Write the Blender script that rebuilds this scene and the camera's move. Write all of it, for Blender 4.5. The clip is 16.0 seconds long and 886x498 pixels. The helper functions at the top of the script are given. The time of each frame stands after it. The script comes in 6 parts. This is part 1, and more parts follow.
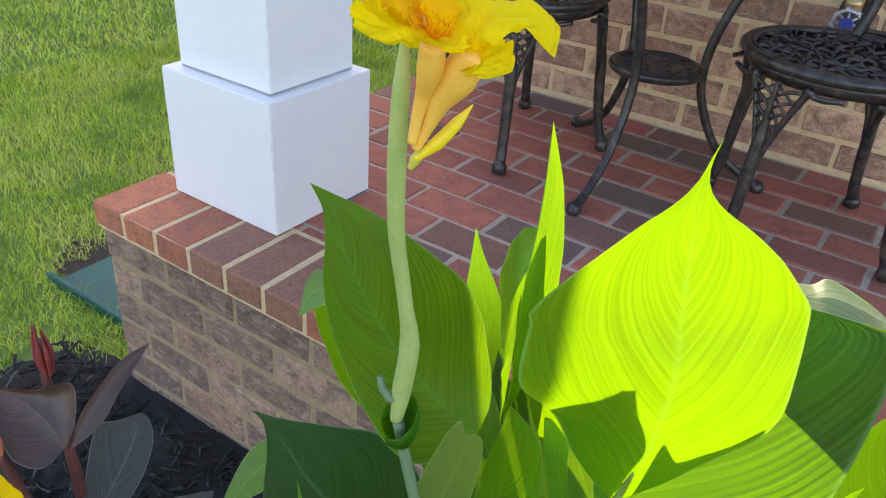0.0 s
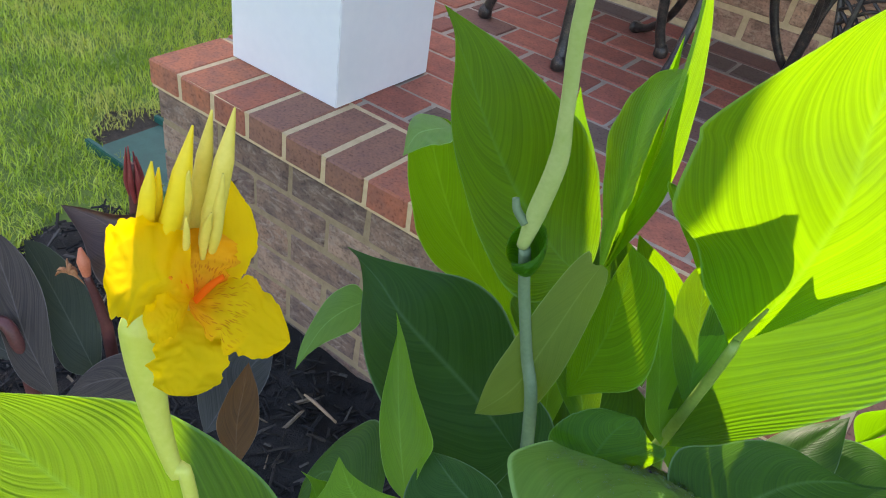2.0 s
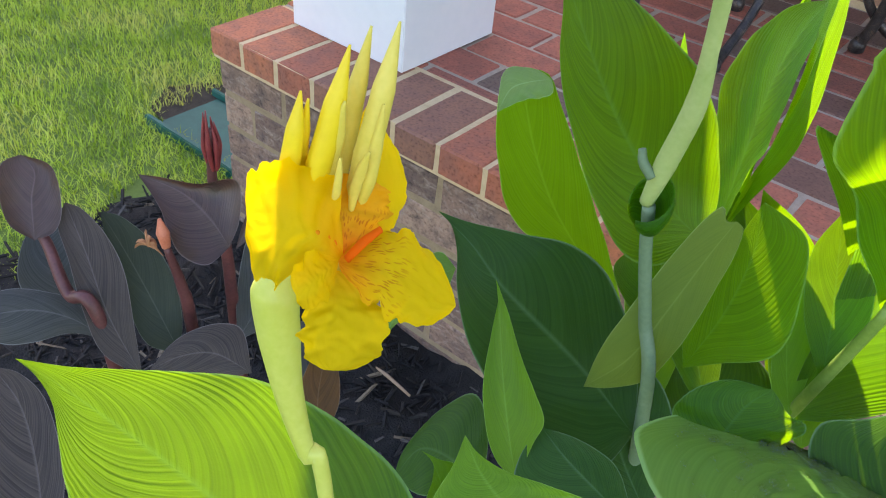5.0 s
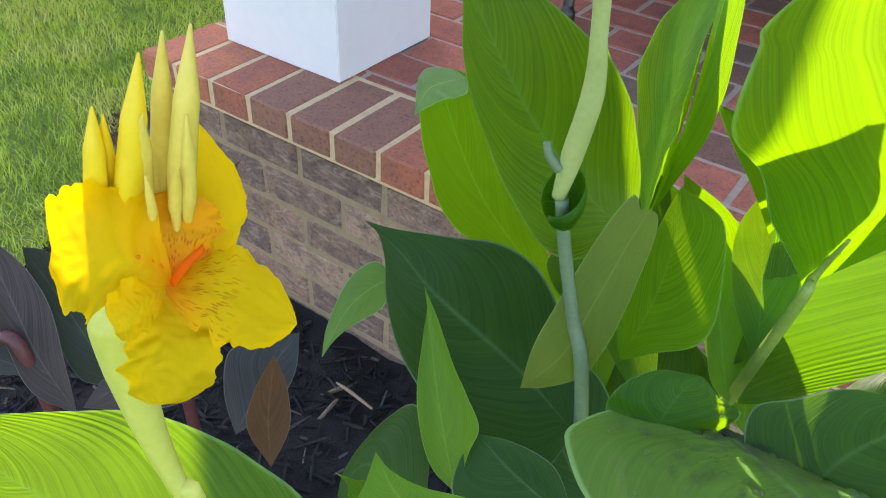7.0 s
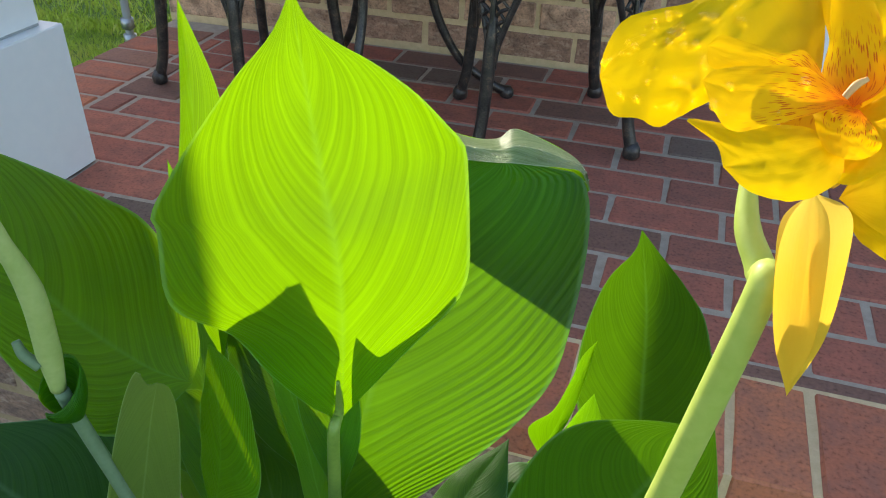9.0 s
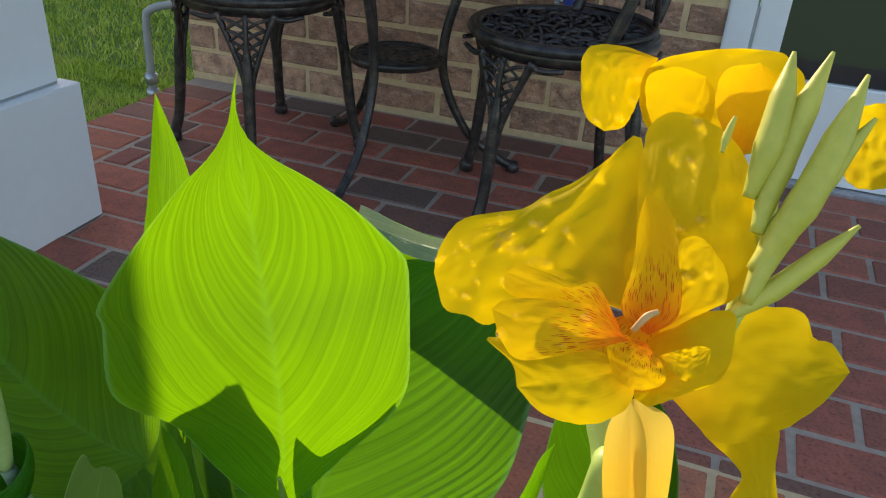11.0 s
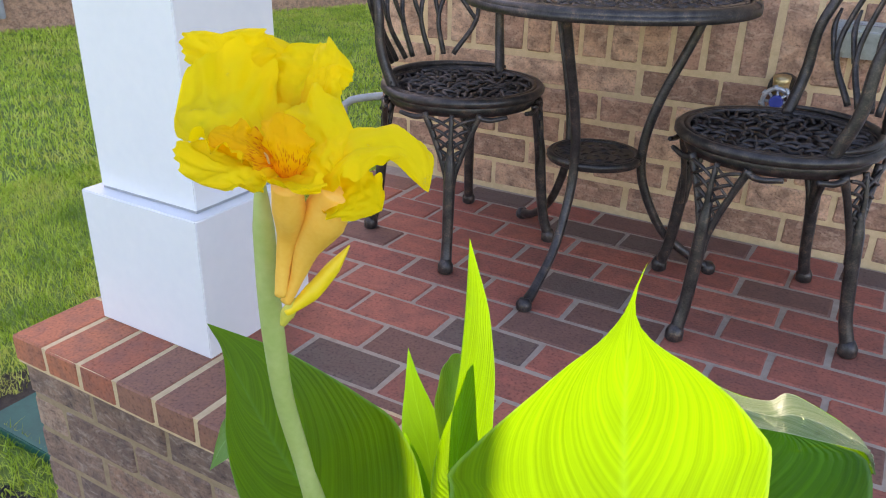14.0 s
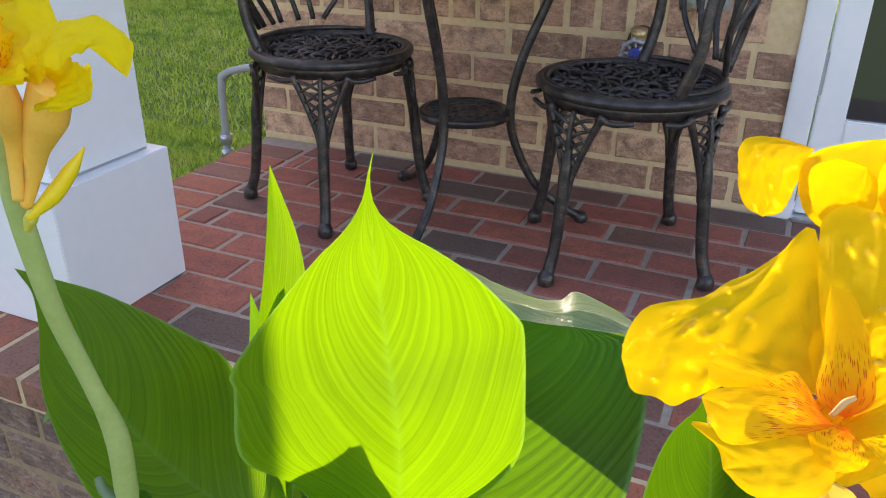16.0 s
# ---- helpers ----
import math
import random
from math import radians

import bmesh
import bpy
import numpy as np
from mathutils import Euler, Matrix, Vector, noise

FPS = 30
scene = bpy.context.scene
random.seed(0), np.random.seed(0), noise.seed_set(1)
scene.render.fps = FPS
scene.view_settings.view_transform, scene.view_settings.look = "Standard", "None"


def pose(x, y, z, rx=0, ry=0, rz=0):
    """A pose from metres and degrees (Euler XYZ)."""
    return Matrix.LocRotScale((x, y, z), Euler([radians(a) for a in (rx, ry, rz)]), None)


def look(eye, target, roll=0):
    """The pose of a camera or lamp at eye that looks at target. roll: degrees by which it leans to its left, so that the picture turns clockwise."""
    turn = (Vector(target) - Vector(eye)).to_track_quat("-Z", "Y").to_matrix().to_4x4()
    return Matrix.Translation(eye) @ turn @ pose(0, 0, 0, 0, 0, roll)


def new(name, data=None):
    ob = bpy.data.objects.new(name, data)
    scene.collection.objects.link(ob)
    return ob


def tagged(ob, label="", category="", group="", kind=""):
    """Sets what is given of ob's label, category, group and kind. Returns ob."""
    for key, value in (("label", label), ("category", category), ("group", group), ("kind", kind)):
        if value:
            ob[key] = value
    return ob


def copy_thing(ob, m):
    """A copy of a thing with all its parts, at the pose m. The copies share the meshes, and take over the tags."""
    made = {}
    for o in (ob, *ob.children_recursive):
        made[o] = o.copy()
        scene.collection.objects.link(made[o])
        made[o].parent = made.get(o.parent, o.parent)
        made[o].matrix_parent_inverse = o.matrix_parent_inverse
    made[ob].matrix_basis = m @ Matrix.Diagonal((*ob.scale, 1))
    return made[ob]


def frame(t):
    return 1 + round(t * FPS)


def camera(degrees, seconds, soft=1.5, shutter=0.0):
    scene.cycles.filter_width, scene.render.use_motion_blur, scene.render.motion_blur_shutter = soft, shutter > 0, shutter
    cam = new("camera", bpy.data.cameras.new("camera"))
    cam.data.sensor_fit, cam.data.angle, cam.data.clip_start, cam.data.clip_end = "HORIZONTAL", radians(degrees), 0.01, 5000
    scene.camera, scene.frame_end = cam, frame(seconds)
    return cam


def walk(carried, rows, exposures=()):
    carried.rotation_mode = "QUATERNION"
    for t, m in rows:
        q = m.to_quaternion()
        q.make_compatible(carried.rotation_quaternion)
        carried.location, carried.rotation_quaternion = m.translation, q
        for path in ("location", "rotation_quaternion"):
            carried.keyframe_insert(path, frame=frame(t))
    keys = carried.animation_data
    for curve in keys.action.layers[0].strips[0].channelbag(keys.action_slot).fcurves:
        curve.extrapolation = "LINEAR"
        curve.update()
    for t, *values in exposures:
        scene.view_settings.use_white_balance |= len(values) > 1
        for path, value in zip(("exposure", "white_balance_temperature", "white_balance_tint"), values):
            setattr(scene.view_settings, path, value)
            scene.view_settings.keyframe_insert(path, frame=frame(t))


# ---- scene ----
cam = camera(58.9, 16.0, soft=1.1)
PATH = [
    (0, (1.011, -0.943, 1.307), (0.076, 0.493, 0.276), 4.2),
    (0.5, (0.995, -0.963, 1.284), (0.066, 0.431, 0.192), 4.1),
    (1, (0.988, -0.99, 1.266), (0.078, 0.392, 0.143), 5.0),
    (1.5, (0.975, -1.012, 1.256), (0.09, 0.363, 0.105), 7.1),
    (2, (0.955, -1.031, 1.225), (0.091, 0.327, 0.038), 9.3),
    (2.5, (0.939, -1.029, 1.203), (0.068, 0.292, -0.02), 8.9),
    (3, (0.93, -1.035, 1.205), (0.041, 0.257, -0.036), 7.6),
    (3.5, (0.925, -1.041, 1.206), (0.027, 0.236, -0.044), 6.8),
    (4, (0.914, -1.032, 1.197), (0.001, 0.226, -0.062), 6.0),
    (4.2, (0.908, -1.032, 1.188), (-0.011, 0.223, -0.069), 6.1),
    (6.5, (0.895, -1.024, 1.178), (-0.016, 0.246, -0.069), 4.2),
    (7, (0.926, -0.993, 1.175), (0.044, 0.307, -0.063), 2.8),
    (7.5, (0.965, -0.982, 1.18), (0.149, 0.38, -0.037), 3.4),
    (8, (1.002, -0.952, 1.186), (0.28, 0.48, -0.009), 2.9),
    (8.5, (1.05, -0.892, 1.208), (0.469, 0.638, 0.059), 2.3),
    (9, (1.084, -0.853, 1.228), (0.59, 0.745, 0.131), 1.3),
    (9.5, (1.095, -0.833, 1.239), (0.66, 0.822, 0.203), 2.6),
    (10, (1.115, -0.819, 1.245), (0.665, 0.866, 0.267), 3.2),
    (10.2, (1.12, -0.822, 1.256), (0.635, 0.839, 0.253), 3.0),
    (12.5, (1.101, -0.846, 1.262), (0.451, 0.828, 0.382), 4.5),
    (13, (1.053, -0.857, 1.281), (0.277, 0.766, 0.407), 2.7),
    (13.5, (1.021, -0.851, 1.291), (0.164, 0.742, 0.438), 2.3),
    (14, (1.001, -0.859, 1.303), (0.079, 0.712, 0.477), 1.2),
    (14.5, (1.0, -0.86, 1.302), (0.054, 0.708, 0.497), 1.0),
    (15, (1.031, -0.852, 1.29), (0.142, 0.738, 0.464), 0.6),
    (15.5, (1.07, -0.846, 1.286), (0.276, 0.782, 0.438), 0.2),
    (16, (1.092, -0.853, 1.275), (0.372, 0.796, 0.403), 0.6),
]
walk(cam, [(t, look(eye, target, roll)) for t, eye, target, roll in PATH],
     [(0, 2.03, 7250, 24), (1.5, 1.90, 7150, 20), (3.5, 2.10, 7200, 24), (7.5, 2.14, 7150, 22), (8.5, 1.84, 7000, 16), (9, 1.52, 6900, 10), (9.5, 1.24, 6850, 12), (10, 1.10, 6850, 12), (12.5, 1.04, 6850, 14), (13, 1.47, 7000, 18), (13.5, 1.80, 7200, 24), (14.5, 2.09, 7300, 30), (15.5, 1.90, 7300, 28), (16, 1.72, 7250, 26)])

# ---- light ----
SUN_FROM = Vector((-0.657, 0.603, 0.452))
world = bpy.data.worlds.new("world")
scene.world = world
world.use_nodes = True
sky = world.node_tree.nodes.new("ShaderNodeTexSky")
sky.sky_type = "NISHITA"
sky.sun_disc = False
sky.sun_elevation = radians(26.9)
sky.sun_rotation = math.atan2(SUN_FROM.x, SUN_FROM.y)
world.node_tree.links.new(sky.outputs[0], world.node_tree.nodes["Background"].inputs[0])
world.node_tree.nodes["Background"].inputs[1].default_value = 0.15
sun = new("sun", bpy.data.lights.new("sun", "SUN"))
sun.data.energy = 2.75
sun.data.angle = radians(0.5)
sun.data.color = (1.0, 0.93, 0.82)
sun.matrix_world = look((0, 0, 6), Vector((0, 0, 6)) - SUN_FROM)


# ---- materials ----
def material(name):
    m = bpy.data.materials.new(name)
    m.use_nodes = True
    return m, m.node_tree, m.node_tree.nodes["Principled BSDF"]


def node(tree, kind, **inputs):
    n = tree.nodes.new("ShaderNode" + kind)
    for k, v in inputs.items():
        n.inputs[k.replace("_", " ")].default_value = v
    return n


def ramp(tree, source, stops):
    n = tree.nodes.new("ShaderNodeValToRGB")
    e = n.color_ramp.elements
    while len(e) < len(stops):
        e.new(0.5)
    for i, (p, c) in enumerate(stops):
        e[i].position, e[i].color = p, (*c, 1)
    tree.links.new(source, n.inputs[0])
    return n


def mixed(tree, kind, fac, a, b):
    n = tree.nodes.new("ShaderNodeMix")
    n.data_type, n.blend_type = "RGBA", kind
    for i, v in ((0, fac), (6, a), (7, b)):
        if hasattr(v, "links"):
            tree.links.new(v, n.inputs[i])
        else:
            n.inputs[i].default_value = (*v, 1) if isinstance(v, tuple) else v
    return n.outputs[2]


def maths(tree, op, a, b=0.0):
    n = tree.nodes.new("ShaderNodeMath")
    n.operation = op
    for i, v in enumerate((a, b)):
        if hasattr(v, "links"):
            tree.links.new(v, n.inputs[i])
        else:
            n.inputs[i].default_value = v
    return n.outputs[0]


def bump(tree, p, height, strength, distance=0.002):
    n = node(tree, "Bump", Strength=strength, Distance=distance)
    tree.links.new(height, n.inputs["Height"])
    tree.links.new(n.outputs[0], p.inputs["Normal"])
    return n


def textured(name, stops, scale=20.0, detail=6.0, rough=0.8, relief=0.4, distance=0.002, metal=0.0, fine=8.0, random_tint=0.0, spec=0.5):
    """Two scales of noise give the colour, the finer one the relief too."""
    m, t, p = material(name)
    co = node(t, "TexCoord")
    n1 = node(t, "TexNoise", Scale=scale, Detail=detail)
    n2 = node(t, "TexNoise", Scale=scale * fine, Detail=4.0)
    info = node(t, "ObjectInfo")
    shift = t.nodes.new("ShaderNodeVectorMath")
    shift.operation = "MULTIPLY_ADD"
    shift.inputs[1].default_value = (1, 1, 1)
    t.links.new(co.outputs["Object"], shift.inputs[0])
    spread = t.nodes.new("ShaderNodeVectorMath")
    spread.operation = "SCALE"
    spread.inputs[0].default_value = (7.3, 3.1, 5.7)
    t.links.new(info.outputs["Random"], spread.inputs["Scale"])
    t.links.new(spread.outputs[0], shift.inputs[2])
    for n in (n1, n2):
        t.links.new(shift.outputs[0], n.inputs["Vector"])
    both = maths(t, "ADD", maths(t, "MULTIPLY", n1.outputs[0], 0.65), maths(t, "MULTIPLY", n2.outputs[0], 0.35))
    c = ramp(t, both, stops).outputs[0]
    if random_tint:
        hsv = node(t, "HueSaturation")
        v = maths(t, "ADD", 1.0 - random_tint, maths(t, "MULTIPLY", info.outputs["Random"], 2 * random_tint))
        t.links.new(v, hsv.inputs["Value"])
        t.links.new(c, hsv.inputs["Color"])
        c = hsv.outputs[0]
    t.links.new(c, p.inputs["Base Color"])
    p.inputs["Roughness"].default_value = rough
    p.inputs["Metallic"].default_value = metal
    p.inputs["Specular IOR Level"].default_value = spec
    if relief:
        bump(t, p, both, relief, distance)
    return m


def brick_material(name, tones, relief=0.6, blotch=(0.2, 0.17, 0.15), amount=0.5, chalk=None):
    """Fired clay: one tone a brick, with pits and darker scorched blotches."""
    m, t, p = material(name)
    info = node(t, "ObjectInfo")
    geo = node(t, "NewGeometry")
    pick = maths(t, "FRACT", maths(t, "ADD", info.outputs["Random"], geo.outputs["Random Per Island"]))
    tone = ramp(t, pick, tones)
    tone.color_ramp.interpolation = "CONSTANT"
    n1 = node(t, "TexNoise", Scale=22.0, Detail=7.0, Roughness=0.65)
    n2 = node(t, "TexNoise", Scale=170.0, Detail=4.0)
    for n in (n1, n2):
        t.links.new(geo.outputs["Position"], n.inputs["Vector"])
    mask = ramp(t, n1.outputs[0], [(0.42, (0, 0, 0)), (0.62, (1, 1, 1))]).outputs[0]
    c = mixed(t, "MIX", maths(t, "MULTIPLY", mask, amount), tone.outputs[0], blotch)
    if chalk:
        stretch = node(t, "Mapping")
        stretch.inputs["Scale"].default_value = (20, 20, 46)
        t.links.new(geo.outputs["Position"], stretch.inputs[0])
        n3 = node(t, "TexNoise", Scale=1.0, Detail=6.0, Roughness=0.7, Distortion=1.2)
        t.links.new(stretch.outputs[0], n3.inputs["Vector"])
        c = mixed(t, "MIX", maths(t, "MULTIPLY", ramp(t, n3.outputs[0], [(0.5, (0, 0, 0)), (0.68, (1, 1, 1))]).outputs[0], 0.6), c, chalk)
        c = mixed(t, "MIX", maths(t, "MULTIPLY", ramp(t, n3.outputs[0], [(0.3, (1, 1, 1)), (0.42, (0, 0, 0))]).outputs[0], 0.75), c, tuple(v * 0.55 for v in blotch))
    speck = ramp(t, n2.outputs[0], [(0.28, (0.6, 0.58, 0.56)), (0.44, (1, 1, 1)), (0.7, (1.2, 1.19, 1.17))]).outputs[0]
    t.links.new(mixed(t, "MULTIPLY", 1.0, c, speck), p.inputs["Base Color"])
    p.inputs["Roughness"].default_value = 0.85
    h = maths(t, "ADD", n1.outputs[0], maths(t, "MULTIPLY", n2.outputs[0], 0.6))
    bump(t, p, h, relief, 0.004)
    return m


def leaf_material(name, dark, light, through_col, vein=0.32, gloss=0.4, let=0.42, sheen=0.32, pleat=0.22):
    """A leaf blade: curved side veins from the midrib, a waxy gloss, and light that comes through."""
    m, t, p = material(name)
    uv = node(t, "UVMap")
    sep = node(t, "SeparateXYZ")
    t.links.new(uv.outputs[0], sep.inputs[0])
    u = maths(t, "ABSOLUTE", maths(t, "SUBTRACT", sep.outputs[0], 0.5))
    u2 = maths(t, "MULTIPLY", u, 2.0)
    arc = maths(t, "ADD", maths(t, "MULTIPLY", u2, 0.24), maths(t, "MULTIPLY", maths(t, "MULTIPLY", u2, u2), 0.26))
    along = maths(t, "SUBTRACT", sep.outputs[1], arc)
    noise_n = node(t, "TexNoise", Scale=4.0, Detail=3.0)
    t.links.new(uv.outputs[0], noise_n.inputs["Vector"])
    fine_n = node(t, "TexNoise", Scale=140.0, Detail=2.0)
    t.links.new(uv.outputs[0], fine_n.inputs["Vector"])
    ways = maths(t, "ADD", along, maths(t, "MULTIPLY", noise_n.outputs[0], 0.018))
    grain = []
    for freq, across in ((46.0, 0.7), (110.0, 1.2)):
        where = node(t, "CombineXYZ")
        t.links.new(maths(t, "MULTIPLY", ways, freq), where.inputs[0])
        t.links.new(maths(t, "MULTIPLY", sep.outputs[0], across), where.inputs[1])
        streak = node(t, "TexNoise", Scale=1.0, Detail=1.0)
        t.links.new(where.outputs[0], streak.inputs["Vector"])
        grain.append(streak.outputs[0])
    stripe = maths(t, "ADD", maths(t, "MULTIPLY", grain[0], 1.2), maths(t, "MULTIPLY", grain[1], 0.8))
    lines = maths(t, "ADD", maths(t, "MULTIPLY", maths(t, "SUBTRACT", stripe, 1.0), 1.6 * vein), maths(t, "ADD", 0.36, maths(t, "MULTIPLY", noise_n.outputs[0], 0.28)))
    c = ramp(t, lines, [(0.25, dark), (0.8, light)]).outputs[0]
    rib = ramp(t, u2, [(0.0, (1, 1, 1)), (0.045, (0, 0, 0))]).outputs[0]
    pale = tuple(min(1.0, v * 1.7 + 0.05) for v in light)
    c = mixed(t, "MIX", maths(t, "MULTIPLY", rib, 0.5), c, pale)
    edge = ramp(t, u2, [(0.968, (0, 0, 0)), (0.985, (1, 1, 1))]).outputs[0]
    c = mixed(t, "MIX", maths(t, "MULTIPLY", edge, 0.6), c, tuple(min(1.0, v * 1.8 + 0.12) for v in light))
    t.links.new(c, p.inputs["Base Color"])
    p.inputs["Roughness"].default_value = gloss
    p.inputs["Specular IOR Level"].default_value = sheen
    ridge = maths(t, "MULTIPLY", maths(t, "SINE", maths(t, "MULTIPLY", ways, 150.0)), maths(t, "MULTIPLY", maths(t, "MULTIPLY", maths(t, "ADD", u2, 0.15), noise_n.outputs[0]), pleat))
    high = maths(t, "ADD", maths(t, "ADD", ridge, maths(t, "MULTIPLY", stripe, 0.5)), maths(t, "MULTIPLY", fine_n.outputs[0], 0.15))
    relief = bump(t, p, high, 0.4, 0.0016)
    tr = node(t, "BsdfTranslucent")
    t.links.new(relief.outputs[0], tr.inputs["Normal"])
    tc = ramp(t, lines, [(0.25, tuple(v * 0.66 for v in through_col)), (0.75, through_col)]).outputs[0]
    tc = mixed(t, "MIX", maths(t, "MULTIPLY", rib, 0.5), tc, tuple(v * 0.8 for v in through_col))
    t.links.new(tc, tr.inputs["Color"])
    mix = t.nodes.new("ShaderNodeMixShader")
    mix.inputs[0].default_value = let
    t.links.new(p.outputs[0], mix.inputs[1])
    t.links.new(tr.outputs[0], mix.inputs[2])
    t.links.new(mix.outputs[0], t.nodes["Material Output"].inputs[0])
    return m


def petal_material(name, rim, throat, spots=0.0, let=0.5):
    """A petal: yellow, deeper towards its base, with rust-red freckles where spots is over 0."""
    m, t, p = material(name)
    uv = node(t, "UVMap")
    sep = node(t, "SeparateXYZ")
    t.links.new(uv.outputs[0], sep.inputs[0])
    wave = node(t, "TexNoise", Scale=6.0, Detail=4.0)
    t.links.new(uv.outputs[0], wave.inputs["Vector"])
    v = maths(t, "ADD", sep.outputs[1], maths(t, "MULTIPLY", maths(t, "SUBTRACT", wave.outputs[0], 0.5), 0.25))
    c = ramp(t, v, [(0.05, throat), (0.42, rim), (1.0, rim)]).outputs[0]
    if spots:
        stretch = node(t, "Mapping")
        stretch.inputs["Scale"].default_value = (32, 10, 1)
        t.links.new(uv.outputs[0], stretch.inputs[0])
        vor = node(t, "TexVoronoi", Scale=1.0, Randomness=1.0)
        t.links.new(stretch.outputs[0], vor.inputs["Vector"])
        dot = ramp(t, vor.outputs["Distance"], [(0.28, (1, 1, 1)), (0.4, (0, 0, 0))]).outputs[0]
        zone = ramp(t, v, [(0.1, (0.6, 0.6, 0.6)), (0.4, (1, 1, 1)), (0.62, (0, 0, 0))]).outputs[0]
        c = mixed(t, "MIX", maths(t, "MULTIPLY", maths(t, "MULTIPLY", dot, zone), spots), c, (0.62, 0.07, 0.008))
    t.links.new(c, p.inputs["Base Color"])
    p.inputs["Roughness"].default_value = 0.6
    p.inputs["Specular IOR Level"].default_value = 0.15
    crinkle = node(t, "TexNoise", Scale=22.0, Detail=3.0)
    t.links.new(uv.outputs[0], crinkle.inputs["Vector"])
    squeeze = node(t, "Mapping")
    squeeze.inputs["Scale"].default_value = (26, 2.2, 1)
    t.links.new(uv.outputs[0], squeeze.inputs[0])
    ridge = node(t, "TexNoise", Scale=1.0, Detail=2.0)
    t.links.new(squeeze.outputs[0], ridge.inputs["Vector"])
    bump(t, p, maths(t, "ADD", ridge.outputs[0], maths(t, "ADD", maths(t, "MULTIPLY", wave.outputs[0], 0.6), maths(t, "MULTIPLY", crinkle.outputs[0], 0.3))), 0.16, 0.0012)
    tr = node(t, "BsdfTranslucent")
    t.links.new(c, tr.inputs["Color"])
    mix = t.nodes.new("ShaderNodeMixShader")
    mix.inputs[0].default_value = let
    t.links.new(p.outputs[0], mix.inputs[1])
    t.links.new(tr.outputs[0], mix.inputs[2])
    thin = node(t, "BsdfTransparent")
    thin.inputs["Color"].default_value = (1.0, 0.85, 0.2, 1)
    sheet = t.nodes.new("ShaderNodeMixShader")
    sheet.inputs[0].default_value = 0.03
    t.links.new(mix.outputs[0], sheet.inputs[1])
    t.links.new(thin.outputs[0], sheet.inputs[2])
    t.links.new(sheet.outputs[0], t.nodes["Material Output"].inputs[0])
    return m


M_LEAF = leaf_material("canna_leaf", (0.012, 0.08, 0.006), (0.028, 0.138, 0.01), (0.37, 0.735, 0.004), vein=0.42, let=0.46, sheen=0.22, pleat=0.4)
M_LEAFR = leaf_material("ribbed_canna_leaf", (0.012, 0.058, 0.012), (0.026, 0.095, 0.018), (0.22, 0.56, 0.004), vein=0.5, let=0.44, sheen=0.25, pleat=1.0)
M_LEAFN = leaf_material("young_canna_leaf", (0.075, 0.2, 0.006), (0.13, 0.3, 0.01), (0.33, 0.78, 0.005), vein=0.25, gloss=0.4)
# Mature green, darkened further for leaves in shade: the shade is in the colour.
M_LEAFO = leaf_material("mature_shaded_leaf", (0.014, 0.06, 0.004), (0.032, 0.105, 0.007), (0.2, 0.52, 0.004), gloss=0.4, let=0.32, sheen=0.25)
# Dark green leaf; its shade and bluish sheen are partly put into the colour.
M_LEAFB = leaf_material("bluish_shaded_leaf", (0.014, 0.056, 0.01), (0.03, 0.095, 0.02), (0.2, 0.42, 0.01), gloss=0.28, let=0.2, sheen=0.18)
# Wet leaf green, lightened to imitate the sky's sheen on its surface.
M_LEAFW = leaf_material("wet_leaf_sky_sheen", (0.095, 0.22, 0.04), (0.155, 0.32, 0.07), (0.36, 0.66, 0.03), vein=0.2, gloss=0.22, let=0.3, sheen=0.4)
M_LEAFG = leaf_material("canna_leaf_underside", (0.1, 0.165, 0.03), (0.14, 0.215, 0.045), (0.3, 0.48, 0.03), vein=0.2, gloss=0.45, let=0.35)
# Pale tone stands for sun glare off the wet curled tip, painted as colour.
M_LEAFP = leaf_material("leaf_tip_painted_glare", (0.09, 0.16, 0.04), (0.36, 0.38, 0.24), (0.4, 0.5, 0.2), vein=0.4, gloss=0.3, let=0.25)
M_DARK = leaf_material("purple_leaf", (0.0408, 0.0229, 0.0204), (0.0892, 0.0536, 0.0433), (0.2, 0.06, 0.03), vein=0.5, gloss=0.28, let=0.25, sheen=0.6)
M_DARKN = leaf_material("brown_grey_leaf", (0.0382, 0.0306, 0.0281), (0.0952, 0.0765, 0.0663), (0.14, 0.08, 0.04), vein=0.6, gloss=0.5, let=0.2)
M_DARKG = leaf_material("purple_green_leaf", (0.0255, 0.0408, 0.0255), (0.0574, 0.0765, 0.0485), (0.08, 0.1, 0.03), vein=0.4, gloss=0.4, let=0.25)
M_DARKB = leaf_material("bluish_leaf", (0.0331, 0.0382, 0.0382), (0.0829, 0.0867, 0.0842), (0.1, 0.11, 0.06), vein=0.5, gloss=0.45, let=0.2)
M_DARKO = leaf_material("dying_leaf", (0.06, 0.035, 0.012), (0.16, 0.08, 0.02), (0.4, 0.14, 0.02), vein=0.5, gloss=0.5, let=0.35)
M_STEM = textured("canna_stem", [(0.3, (0.34, 0.43, 0.07)), (0.7, (0.47, 0.55, 0.13))], 30, rough=0.5, relief=0.1)
M_STEMA = textured("yellow_green_stem", [(0.3, (0.47, 0.53, 0.06)), (0.7, (0.6, 0.64, 0.14))], 30, rough=0.45, relief=0.1)
M_STEMP = textured("bloomy_stem", [(0.3, (0.1, 0.17, 0.085)), (0.7, (0.16, 0.24, 0.13))], 30, rough=0.6, relief=0.1)
